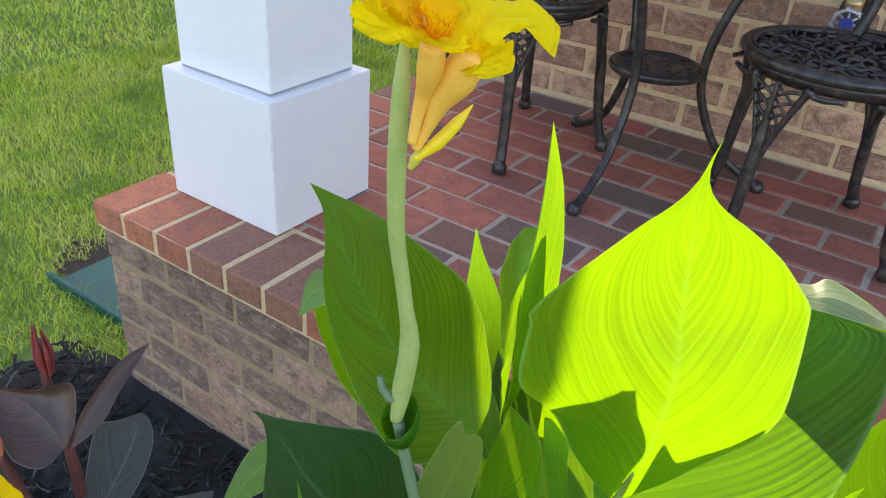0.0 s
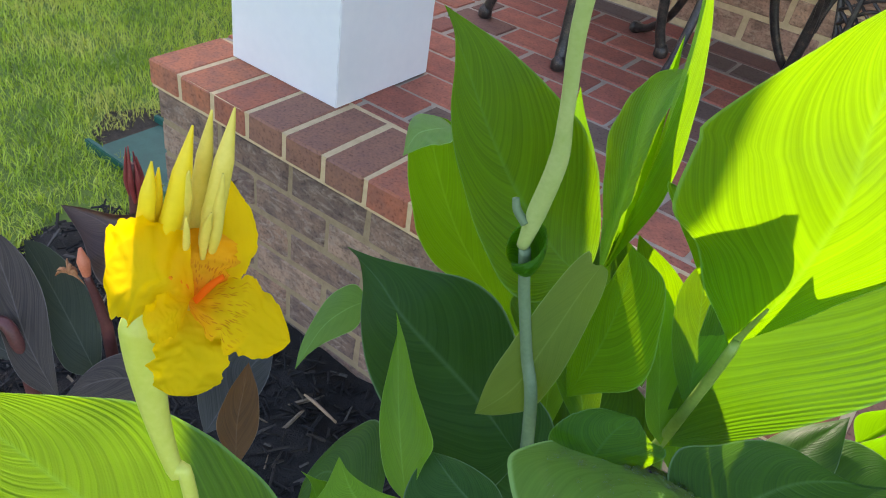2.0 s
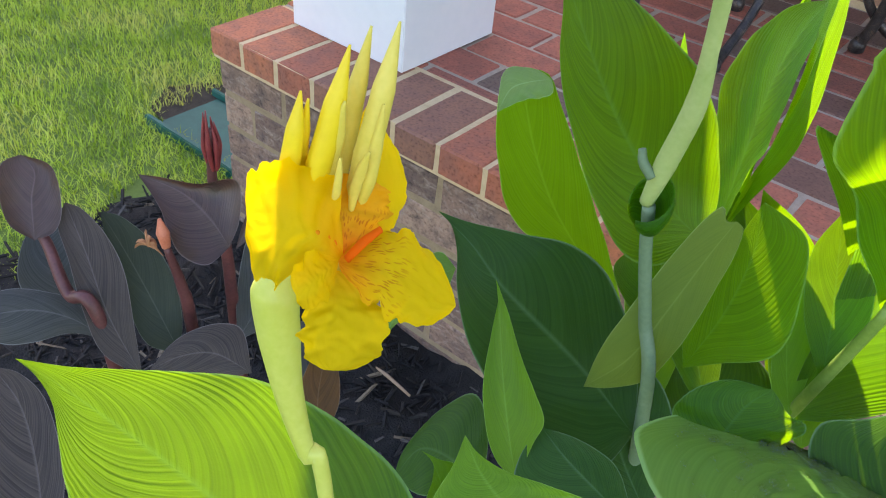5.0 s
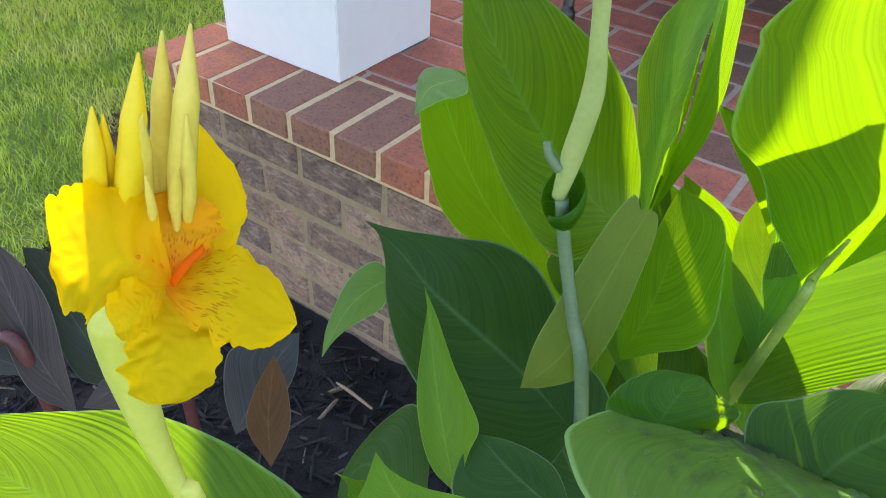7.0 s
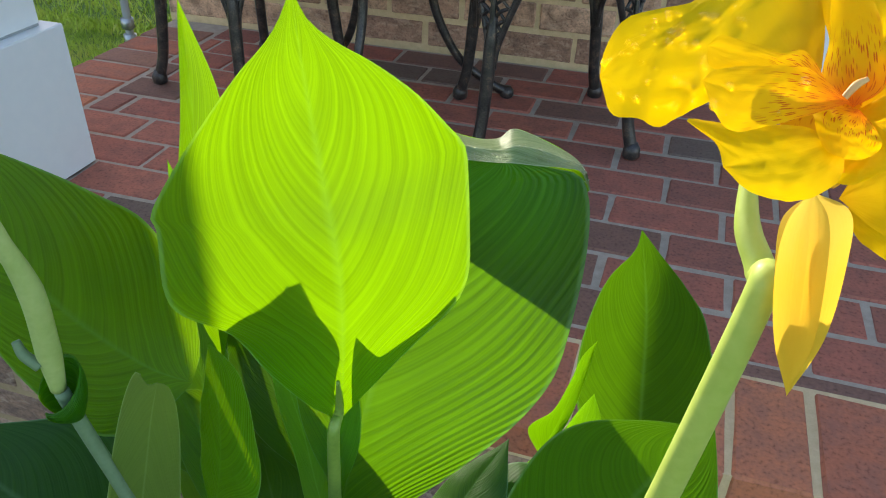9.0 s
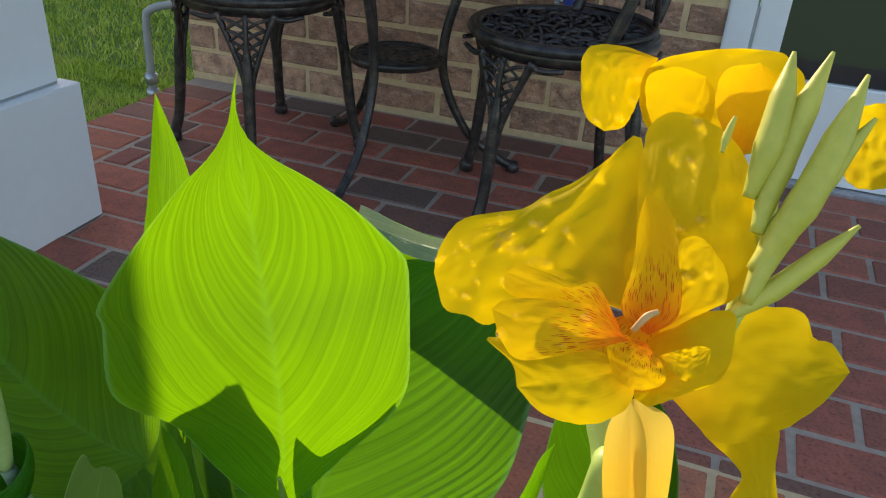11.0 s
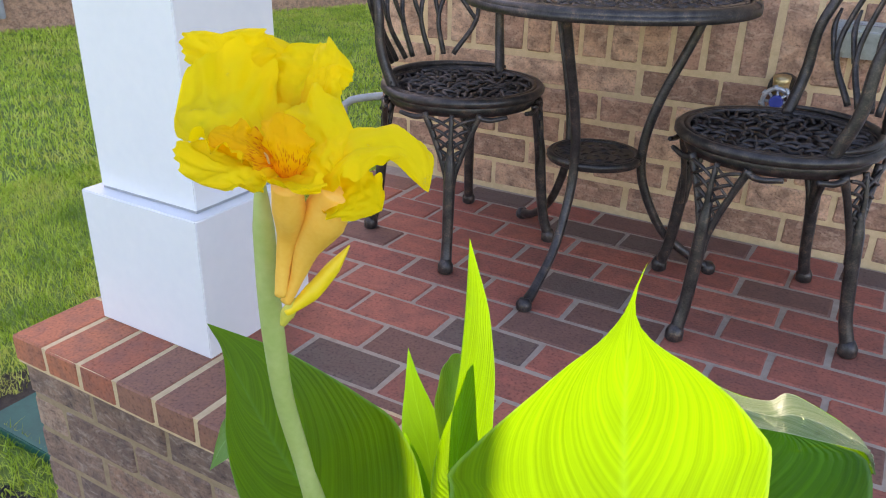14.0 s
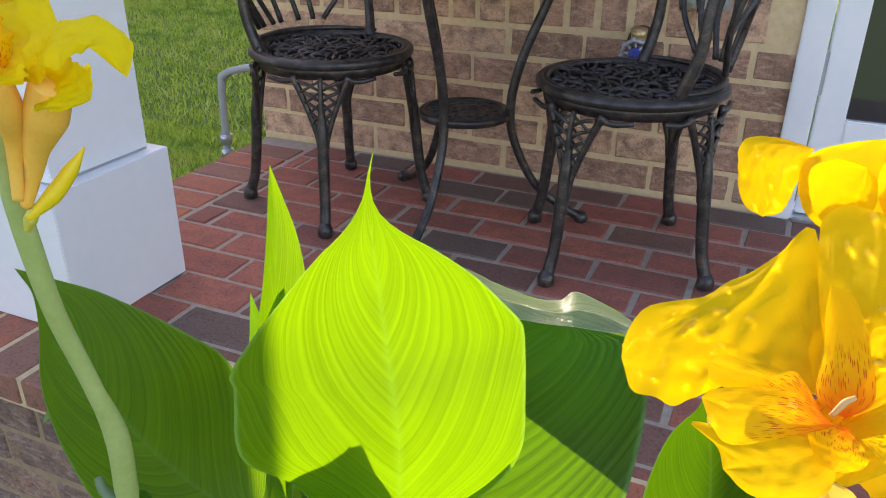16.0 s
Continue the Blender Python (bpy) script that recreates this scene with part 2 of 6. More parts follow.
M_REDSTEM = textured("red_stem", [(0.3, (0.08, 0.025, 0.025)), (0.7, (0.17, 0.055, 0.05))], 40, rough=0.45, relief=0.1)
M_PETAL = petal_material("yellow_petal", (0.94, 0.63, 0.004), (0.92, 0.53, 0.005))
M_PETALL = petal_material("lemon_petal", (0.99, 0.75, 0.006), (0.95, 0.55, 0.005), let=0.42)
M_PETALG = petal_material("golden_petal", (0.94, 0.605, 0.004), (0.93, 0.5, 0.005))
M_PETALF = petal_material("faintly_spotted_petal", (0.97, 0.64, 0.004), (0.94, 0.34, 0.006), spots=0.55)
M_PETALS = petal_material("spotted_petal", (0.93, 0.56, 0.004), (0.93, 0.2, 0.004), spots=0.9)
M_THROAT = petal_material("orange_petal", (0.95, 0.45, 0.012), (0.95, 0.2, 0.006), spots=0.6)
M_ORANGE = petal_material("plain_orange_petal", (0.97, 0.57, 0.006), (0.95, 0.34, 0.006))
M_TUBE = textured("peach_flower_tube", [(0.3, (0.86, 0.43, 0.05)), (0.7, (0.92, 0.53, 0.1))], 60, rough=0.5, relief=0.1)
M_STEMB = textured("grey_green_stem", [(0.3, (0.3, 0.4, 0.11)), (0.7, (0.42, 0.5, 0.19))], 30, rough=0.5, relief=0.1)
M_BUD = textured("flower_bud", [(0.3, (0.66, 0.53, 0.07)), (0.7, (0.8, 0.64, 0.13))], 50, rough=0.5, relief=0.1)
M_BUDG = textured("green_bud", [(0.3, (0.46, 0.43, 0.05)), (0.7, (0.64, 0.56, 0.09))], 50, rough=0.5, relief=0.1)
M_BUDY = textured("yellow_bud", [(0.3, (0.78, 0.55, 0.008)), (0.7, (0.88, 0.64, 0.015))], 50, rough=0.5, relief=0.1)
M_CREAM = textured("cream_style", [(0.3, (0.62, 0.33, 0.1)), (0.7, (0.72, 0.43, 0.17))], 90, rough=0.5, relief=0.0)
M_SEPAL = petal_material("peach_sepal", (0.94, 0.58, 0.05), (0.85, 0.6, 0.1), let=0.5)
M_PETIOLE = textured("petiole_green", [(0.3, (0.13, 0.24, 0.03)), (0.7, (0.24, 0.36, 0.07))], 30, rough=0.45, relief=0.1)
M_RED = textured("red_bud", [(0.3, (0.16, 0.02, 0.025)), (0.7, (0.34, 0.05, 0.045))], 60, rough=0.5, relief=0.1)
M_CORAL = textured("coral_bud", [(0.3, (0.6, 0.16, 0.08)), (0.7, (0.75, 0.25, 0.14))], 60, rough=0.5, relief=0.1)
M_WILT = textured("wilted_petal", [(0.3, (0.3, 0.12, 0.05)), (0.7, (0.6, 0.28, 0.12))], 60, rough=0.7, relief=0.2)
M_PAVER = brick_material("red_paver", [(0.0, (0.38, 0.115, 0.075)), (0.3, (0.3, 0.1, 0.068)), (0.5, (0.43, 0.135, 0.085)), (0.72, (0.21, 0.1, 0.07)), (0.9, (0.16, 0.105, 0.08))], 0.35, (0.14, 0.07, 0.055), 0.4)
M_CAP = brick_material("red_cap_brick", [(0.0, (0.5, 0.165, 0.08)), (0.3, (0.42, 0.13, 0.07)), (0.55, (0.3, 0.135, 0.085)), (0.75, (0.52, 0.18, 0.09))], 0.4, (0.2, 0.1, 0.08), 0.45)
M_BRICK = brick_material("brown_brick", [(0.0, (0.33, 0.19, 0.125)), (0.22, (0.19, 0.12, 0.09)), (0.42, (0.4, 0.25, 0.17)), (0.62, (0.21, 0.125, 0.09)), (0.8, (0.28, 0.17, 0.12))], 1.0, (0.12, 0.082, 0.07), 0.7, (0.44, 0.34, 0.27))
M_HOUSE = brick_material("house_brick", [(0.0, (0.55, 0.32, 0.2)), (0.25, (0.36, 0.2, 0.13)), (0.5, (0.64, 0.39, 0.25)), (0.75, (0.45, 0.25, 0.165))], 0.9, (0.19, 0.108, 0.075), 0.75, (0.66, 0.45, 0.31))
M_MORTAR = textured("tan_mortar", [(0.3, (0.58, 0.42, 0.23)), (0.7, (0.74, 0.56, 0.33))], 60, relief=0.6, rough=0.95)
M_MORTARF = textured("brown_mortar", [(0.3, (0.28, 0.2, 0.115)), (0.7, (0.4, 0.29, 0.17))], 60, relief=0.7, rough=0.95)
M_MORTARG = textured("grey_mortar", [(0.3, (0.34, 0.27, 0.205)), (0.7, (0.47, 0.38, 0.3))], 60, relief=0.6, rough=0.95)
M_WHITE = textured("white_paint", [(0.3, (0.76, 0.77, 0.78)), (0.7, (0.82, 0.82, 0.82))], 6, rough=0.45, relief=0.04)
M_IRON = textured("bronze_black_iron", [(0.35, (0.022, 0.02, 0.02)), (0.55, (0.06, 0.053, 0.05)), (0.72, (0.19, 0.13, 0.09))], 45, rough=0.36, relief=0.25, metal=0.4)
M_GREY = textured("grey_plastic", [(0.3, (0.3, 0.31, 0.31)), (0.7, (0.38, 0.39, 0.39))], 30, rough=0.5, relief=0.05)
M_BRASS = textured("brass", [(0.3, (0.5, 0.36, 0.16)), (0.7, (0.7, 0.55, 0.3))], 80, rough=0.4, relief=0.1, metal=0.8)
M_STEEL = textured("grey_metal", [(0.3, (0.35, 0.37, 0.4)), (0.7, (0.55, 0.57, 0.6))], 80, rough=0.35, relief=0.1, metal=0.8)
M_BLUE = textured("blue_cap", [(0.3, (0.03, 0.05, 0.25)), (0.7, (0.06, 0.09, 0.4))], 80, rough=0.4, relief=0.0)
M_LID = textured("green_plastic_lid", [(0.3, (0.0, 0.09, 0.065)), (0.7, (0.008, 0.13, 0.095))], 25, rough=0.5, relief=0.1)
M_MULCH = textured("black_mulch", [(0.3, (0.006, 0.006, 0.006)), (0.6, (0.018, 0.016, 0.014)), (0.85, (0.048, 0.042, 0.038))], 30, rough=0.85, relief=1.0, distance=0.01)
M_CHIP = brick_material("mulch_chip", [(0.0, (0.008, 0.007, 0.007)), (0.45, (0.018, 0.015, 0.013)), (0.75, (0.035, 0.028, 0.022)), (0.9, (0.09, 0.08, 0.07)), (0.97, (0.2, 0.15, 0.1))], 0.5, (0.006, 0.006, 0.006), 0.4)
M_PALECHIP = textured("pale_wood_chip", [(0.3, (0.25, 0.16, 0.1)), (0.7, (0.42, 0.3, 0.2))], 60, rough=0.8, relief=0.4)
M_SOIL = textured("lawn_soil", [(0.3, (0.11, 0.17, 0.03)), (0.7, (0.17, 0.25, 0.05))], 12, rough=0.95, relief=0.6, distance=0.01)
M_GRASS = textured("grass_blades", [(0.36, (0.21, 0.35, 0.022)), (0.5, (0.52, 0.66, 0.06)), (0.62, (0.66, 0.65, 0.13))], 5.0, rough=0.6, relief=0.0, fine=9.0)
M_ROOF = textured("roof_shingle", [(0.3, (0.06, 0.055, 0.05)), (0.7, (0.12, 0.11, 0.1))], 8, rough=0.9, relief=0.4)
M_DROP, drop_tree, drop_p = material("water_drop")
drop_p.inputs["Base Color"].default_value = (1, 1, 1, 1)
drop_p.inputs["Roughness"].default_value = 0.02
drop_p.inputs["IOR"].default_value = 1.33
drop_p.inputs["Transmission Weight"].default_value = 1.0
M_DIRT = textured("bare_soil", [(0.3, (0.03, 0.022, 0.014)), (0.7, (0.08, 0.06, 0.04))], 40, rough=0.95, relief=1.0, distance=0.008)


# ---- builders ----
def mesh_of(name, verts, faces, mat, smooth=False, uvs=None):
    me = bpy.data.meshes.new(name)
    me.from_pydata([tuple(v) for v in verts], [], faces)
    me.materials.append(mat)
    if uvs is not None:
        layer = me.uv_layers.new(name="UVMap")
        for loop in me.loops:
            layer.data[loop.index].uv = uvs[loop.vertex_index]
    me.update()
    if smooth:
        me.polygons.foreach_set("use_smooth", [True] * len(me.polygons))
    return me


def part(name, bm, mat, parent=None, label="", smooth=False):
    """Links a bmesh or a mesh as one object, under a thing or a part where parent is given."""
    if isinstance(bm, bmesh.types.BMesh):
        me = bpy.data.meshes.new(name)
        bm.to_mesh(me)
        bm.free()
        me.materials.append(mat)
        if smooth:
            me.polygons.foreach_set("use_smooth", [True] * len(me.polygons))
    else:
        me = bm
    ob = new(name, me)
    ob.parent = parent
    return tagged(ob, label) if label else ob


def thing(name, at_place, label, category, group="", kind=""):
    ob = new(name)
    ob.location = at_place
    ob.empty_display_size = 0.05
    scene.view_layers[0].update()
    return tagged(ob, label, category, group, kind)


def under(ob, parent):
    """Keeps world-placed geometry where it is under a moved parent."""
    ob.parent = parent
    ob.matrix_parent_inverse = Matrix.Translation(-parent.location)
    return ob


def box(lo, hi, bevel=0.0, segments=2):
    bm = bmesh.new()
    lo, hi = Vector(lo), Vector(hi)
    bmesh.ops.create_cube(bm, size=1, matrix=Matrix.Translation((lo + hi) / 2) @ Matrix.Diagonal((*(hi - lo), 1)))
    if bevel:
        bmesh.ops.bevel(bm, geom=bm.edges[:], offset=bevel, segments=segments, affect="EDGES")
    return bm


def join(*bms):
    """Joins bmeshes into the first."""
    for b in bms[1:]:
        me = bpy.data.meshes.new("joined")
        b.to_mesh(me)
        b.free()
        bms[0].from_mesh(me)
        bpy.data.meshes.remove(me)
    return bms[0]


def smooth_path(points, steps=8):
    """A Catmull-Rom line through the points."""
    p = [Vector(q) for q in points]
    p = [2 * p[0] - p[1]] + p + [2 * p[-1] - p[-2]]
    out = []
    for i in range(1, len(p) - 2):
        a, b, c, d = p[i - 1:i + 3]
        for k in range(steps):
            t = k / steps
            out.append(0.5 * (2 * b + (c - a) * t + (2 * a - 5 * b + 4 * c - d) * t * t + (3 * b - a - 3 * c + d) * t ** 3))
    out.append(p[-2])
    return out


def tube(points, radii, sides=10, steps=8, flat=1.0, caps=True):
    """A round or flattened bar along a smooth line; radii are spread along it."""
    line = smooth_path(points, steps)
    n = len(line)
    bm = bmesh.new()
    rings = []
    side = None
    for i, c in enumerate(line):
        d = (line[min(i + 1, n - 1)] - line[max(i - 1, 0)]).normalized()
        if side is None:
            side = d.cross(Vector((0.3, 0.9, 0.2))).normalized()
        side = (side - d * side.dot(d)).normalized()
        up_way = d.cross(side)
        f = i / (n - 1) * (len(radii) - 1)
        k = min(int(f), len(radii) - 2)
        r = radii[k] + (radii[k + 1] - radii[k]) * (f - k)
        rings.append([bm.verts.new(c + side * math.cos(a) * r + up_way * math.sin(a) * r * flat) for a in [2 * math.pi * j / sides for j in range(sides)]])
    for a, b in zip(rings, rings[1:]):
        for j in range(sides):
            bm.faces.new((a[j], a[(j + 1) % sides], b[(j + 1) % sides], b[j]))
    if caps:
        bm.faces.new(rings[0][::-1])
        bm.faces.new(rings[-1])
    return bm


def turned(profile, sides=20, centre=(0, 0, 0)):
    """A turned body from (radius, height) pairs."""
    bm = bmesh.new()
    rings = [[bm.verts.new((centre[0] + r * math.cos(2 * math.pi * j / sides), centre[1] + r * math.sin(2 * math.pi * j / sides), centre[2] + z)) for j in range(sides)] for r, z in profile]
    for a, b in zip(rings, rings[1:]):
        for j in range(sides):
            bm.faces.new((a[j], a[(j + 1) % sides], b[(j + 1) % sides], b[j]))
    bm.faces.new(rings[0][::-1])
    bm.faces.new(rings[-1])
    return bm


def blade(mid, left, right, peak=0.45, bow=0.12, tip=1.0, mat=None, name="leaf", wave=0.0, rows=44, cols=9, seed=0, thick=0.0, ruffle=0.0, blunt=0.0):
    """A leaf or petal: a midrib line, the two vectors from it to the edges at the widest place, a swelling and pointed outline,
    a bowed cross-section, wavy edges."""
    rng = random.Random(seed)
    line = smooth_path(mid, 14)
    steps = [0.0]
    for a, b in zip(line, line[1:]):
        steps.append(steps[-1] + (b - a).length)
    total = steps[-1]
    left, right = Vector(left), Vector(right)
    half = (left.length + right.length) / 2
    ph = [rng.uniform(0, 6.28) for _ in range(6)]
    verts, uvs = [], []
    face_way = None

    def outline(v):
        if v < peak:
            x = v / peak
            w = math.sin(x * math.pi / 2) ** 0.72
        else:
            x = (v - peak) / (1 - peak)
            w = (max(0.0, math.cos(x * math.pi / 2)) ** (0.72 + 0.5 * tip)) * (1 - 0.12 * tip * x)
            if blunt:
                w = w * (1 - blunt) + blunt * math.sqrt(max(0.0, 1 - x ** 3.2))
        return max(w, 0.0)

    at_peak = None
    for i in range(rows + 1):
        s = i / rows * total
        k = min(max(j for j in range(len(steps)) if steps[j] <= s + 1e-9), len(line) - 2)
        f = (s - steps[k]) / max(steps[k + 1] - steps[k], 1e-9)
        c = line[k].lerp(line[k + 1], f)
        d = (line[min(k + 1, len(line) - 1)] - line[max(k - 1, 0)]).normalized()
        if at_peak is None and i / rows >= peak:
            at_peak = d
        verts.append((c, d))
    if at_peak is None:
        at_peak = verts[-1][1]
    n0 = (right - left).cross(at_peak).normalized()
    pts = []
    for i, (c, d) in enumerate(verts):
        v = i / rows
        turn = at_peak.rotation_difference(d)
        l, r, n = turn @ left, turn @ right, turn @ n0
        w = outline(v)
        for j in range(2 * cols + 1):
            u = (j - cols) / cols
            e = (r if u > 0 else l)
            a = abs(u)
            lift = bow * half * w * (math.sin(a * math.pi / 2) * 0.5 - a * a) * 1.6
            rip = wave * half * w * a * a * math.sin(v * 17 + ph[0 if u > 0 else 1]) + 0.5 * wave * half * w * a * math.sin(v * 31 + ph[2] + u)
            frill = 1 + ruffle * a * (math.sin(v * 23 + ph[3] + u) * 0.4 + 1.6 * noise.noise(Vector((v * 9, u * 2, ph[4]))) + 0.8 * noise.noise(Vector((v * 24, u * 3, ph[5]))))
            if ruffle:
                rip += ruffle * half * w * a * a * 1.6 * noise.noise(Vector((v * 7, u * 2.5, ph[5] + 3))) + ruffle * half * w * 0.42 * noise.noise(Vector((v * 13, u * 5, ph[3])))
            pts.append(c + e * (a * w * frill) + n * (lift + rip))
            uvs.append((0.5 + u / 2, v))
    m = 2 * cols + 1
    faces = [(i * m + j, i * m + j + 1, (i + 1) * m + j + 1, (i + 1) * m + j) for i in range(rows) for j in range(m - 1)]
    return mesh_of(name, pts, faces, mat, True, uvs)


# ---- bricks ----
def brick_mesh(name, size, mat, bevel=0.006, seed=0, rough=0.0012):
    """One brick about its centre, with worn edges."""
    rng = random.Random(seed)
    x, y, z = (s / 2 for s in size)
    b = bevel
    verts, faces, key = [], [], {}
    for sx in (-1, 1):
        for sy in (-1, 1):
            for sz in (-1, 1):
                for k, o in enumerate(((b, b, 0), (b, 0, b), (0, b, b))):
                    key[sx, sy, sz, k] = len(verts)
                    verts.append((sx * (x - o[0]) + rng.uniform(-rough, rough), sy * (y - o[1]) + rng.uniform(-rough, rough), sz * (z - o[2]) + rng.uniform(-rough, rough)))
    q = lambda sx, sy, sz, k: key[sx, sy, sz, k]
    for s in (-1, 1):
        faces.append([q(a, c, s, 0) for a, c in ((-1, -1), (1, -1), (1, 1), (-1, 1))][::s])
        faces.append([q(a, s, c, 1) for a, c in ((-1, -1), (-1, 1), (1, 1), (1, -1))][::s])
        faces.append([q(s, a, c, 2) for a, c in ((-1, -1), (1, -1), (1, 1), (-1, 1))][::s])
    for a in (-1, 1):
        for c in (-1, 1):
            faces.append((q(a, c, -1, 1), q(a, c, 1, 1), q(a, c, 1, 2), q(a, c, -1, 2)))
            faces.append((q(a, -1, c, 0), q(a, 1, c, 0), q(a, 1, c, 2), q(a, -1, c, 2)))
            faces.append((q(-1, a, c, 0), q(1, a, c, 0), q(1, a, c, 1), q(-1, a, c, 1)))
            for e in (-1, 1):
                faces.append((q(a, c, e, 0), q(a, c, e, 1), q(a, c, e, 2)))
    me = mesh_of(name, verts, faces, mat)
    bm = bmesh.new()
    bm.from_mesh(me)
    bmesh.ops.recalc_face_normals(bm, faces=bm.faces[:])
    bm.to_mesh(me)
    bm.free()
    return me


def lay(meshes, parent, centre, rng, tilt=0.006, shift=0.0015, turn=0.0, name="brick"):
    ob = new(name, rng.choice(meshes))
    ob.parent = parent
    ob.location = Vector(centre) + Vector([rng.uniform(-shift, shift) for _ in range(3)])
    ob.rotation_euler = [rng.uniform(-tilt, tilt), rng.uniform(-tilt, tilt), rng.uniform(-tilt, tilt) + turn]
    return ob


# ---- ground, porch, house ----
FLOOR, WALL_Y, LEFT_X, FRONT_Y, GROUND = 0.5, 1.14, -0.395, -0.133, -0.01
bm = bmesh.new()
bmesh.ops.create_grid(bm, x_segments=120, y_segments=120, size=1)
for v in bm.verts:
    v.co = Vector((v.co.x * abs(v.co.x) ** 2.2 * 900 - 1, v.co.y * abs(v.co.y) ** 2.2 * 900, 0))
    near = math.exp(-(v.co.length / 12) ** 2)
    v.co.z = GROUND - 0.015 + 0.018 * near * noise.noise(v.co * 2.0)
ground = tagged(part("ground", bm, M_SOIL, smooth=True), "green lawn ground that reaches the horizon", "ground", kind="structure")

bm = bmesh.new()
bmesh.ops.create_grid(bm, x_segments=110, y_segments=60, size=1)
for v in bm.verts:
    v.co = Vector((1.05 + v.co.x * 1.75, -0.98 + v.co.y * 0.87, 0))
    rim = min(1, (v.co.x + 0.7) * 4)
    v.co.z = GROUND - 0.02 + 0.05 * max(0, rim) + 0.03 * noise.noise(v.co * 7) + 0.012 * noise.noise(v.co * 31)
mulch_bed = tagged(part("mulch_bed", bm, M_MULCH, smooth=True), "bed of black shredded wood mulch beside the porch", "mulch bed", kind="structure")

porch = tagged(part("porch", box((LEFT_X + 0.014, FRONT_Y + 0.003, -0.15), (3.2, WALL_Y + 0.02, FLOOR - 0.062)), M_MORTARF), "raised brick porch with tan mortar joints", "porch", kind="structure")
under(part("mortar_bed", box((LEFT_X + 0.003, FRONT_Y - 0.009, FLOOR - 0.0615), (3.2, 0.0495, FLOOR - 0.0025), 0.0), M_MORTAR), porch)
floor = tagged(part("floor", box((LEFT_X + 0.003, 0.05, FLOOR - 0.0615), (3.2, WALL_Y - 0.001, FLOOR - 0.0035)), M_MORTARG), "red brick paver porch floor with grey joints", "floor", kind="structure")
wall_north = tagged(part("wall_north", box((-0.405, WALL_Y + 0.004, -0.2), (1.105, WALL_Y + 0.25, 3.0)), M_MORTAR), "brown brick house wall with tan mortar", "wall", kind="structure")
wall_east = tagged(part("wall_east", box((2.05, WALL_Y + 0.007, -0.2), (3.2, WALL_Y + 0.25, 3.0)), M_MORTAR), "brick house wall beyond the door", "wall", kind="structure")
wall_side = tagged(part("wall_side", box((-0.405, WALL_Y + 0.2505, -0.2), (-0.155, 7.0, 3.0)), M_BRICK), "brick side wall of the house", "wall", kind="structure")

# ---- white column ----
column = thing("column", (-0.15, 0.15, FLOOR), "white painted square porch column on a plinth", "column")
under(part("plinth", box((-0.305, 0, FLOOR), (0, 0.285, 0.777), 0.002), M_WHITE), column)
under(part("seam", box((-0.277, 0.03, 0.7775), (-0.028, 0.257, 0.7815)), M_GREY), column)
under(part("shaft", box((-0.279, 0.028, 0.782), (-0.026, 0.259, 2.72), 0.002), M_WHITE), column)


# ---- garden furniture ----
def lattice_disc(radius, z, rim, seed, holes=0.0):
    """A cast seat: a rim, an inner ring and a web of curling bars."""
    rng = random.Random(seed)
    bms = [tube([(radius * math.cos(a), radius * math.sin(a), z) for a in [i * math.pi / 12 for i in range(25)]], [rim, rim], 8, 2)]
    bms.append(tube([(0.93 * radius * math.cos(a), 0.93 * radius * math.sin(a), z + 0.004) for a in [i * math.pi / 12 for i in range(25)]], [rim * 0.6, rim * 0.6], 6, 2))
    n = int(radius / 0.021)
    for i in range(-n, n + 1):
        for j in range(-n, n + 1):
            x, y = (i + 0.5 * (j % 2)) * 0.026, j * 0.0235
            if math.hypot(x, y) < radius * 0.93:
                a = rng.uniform(0, 3.14)
                ln = 0.0165
                bend = rng.uniform(-0.008, 0.008)
                p = [(x - ln * math.cos(a), y - ln * math.sin(a), z), (x - bend * math.sin(a), y + bend * math.cos(a), z + 0.003), (x + ln * math.cos(a), y + ln * math.sin(a), z)]
                bms.append(tube(p, [0.0032, 0.0052, 0.0032], 5, 3))
    return join(*bms)


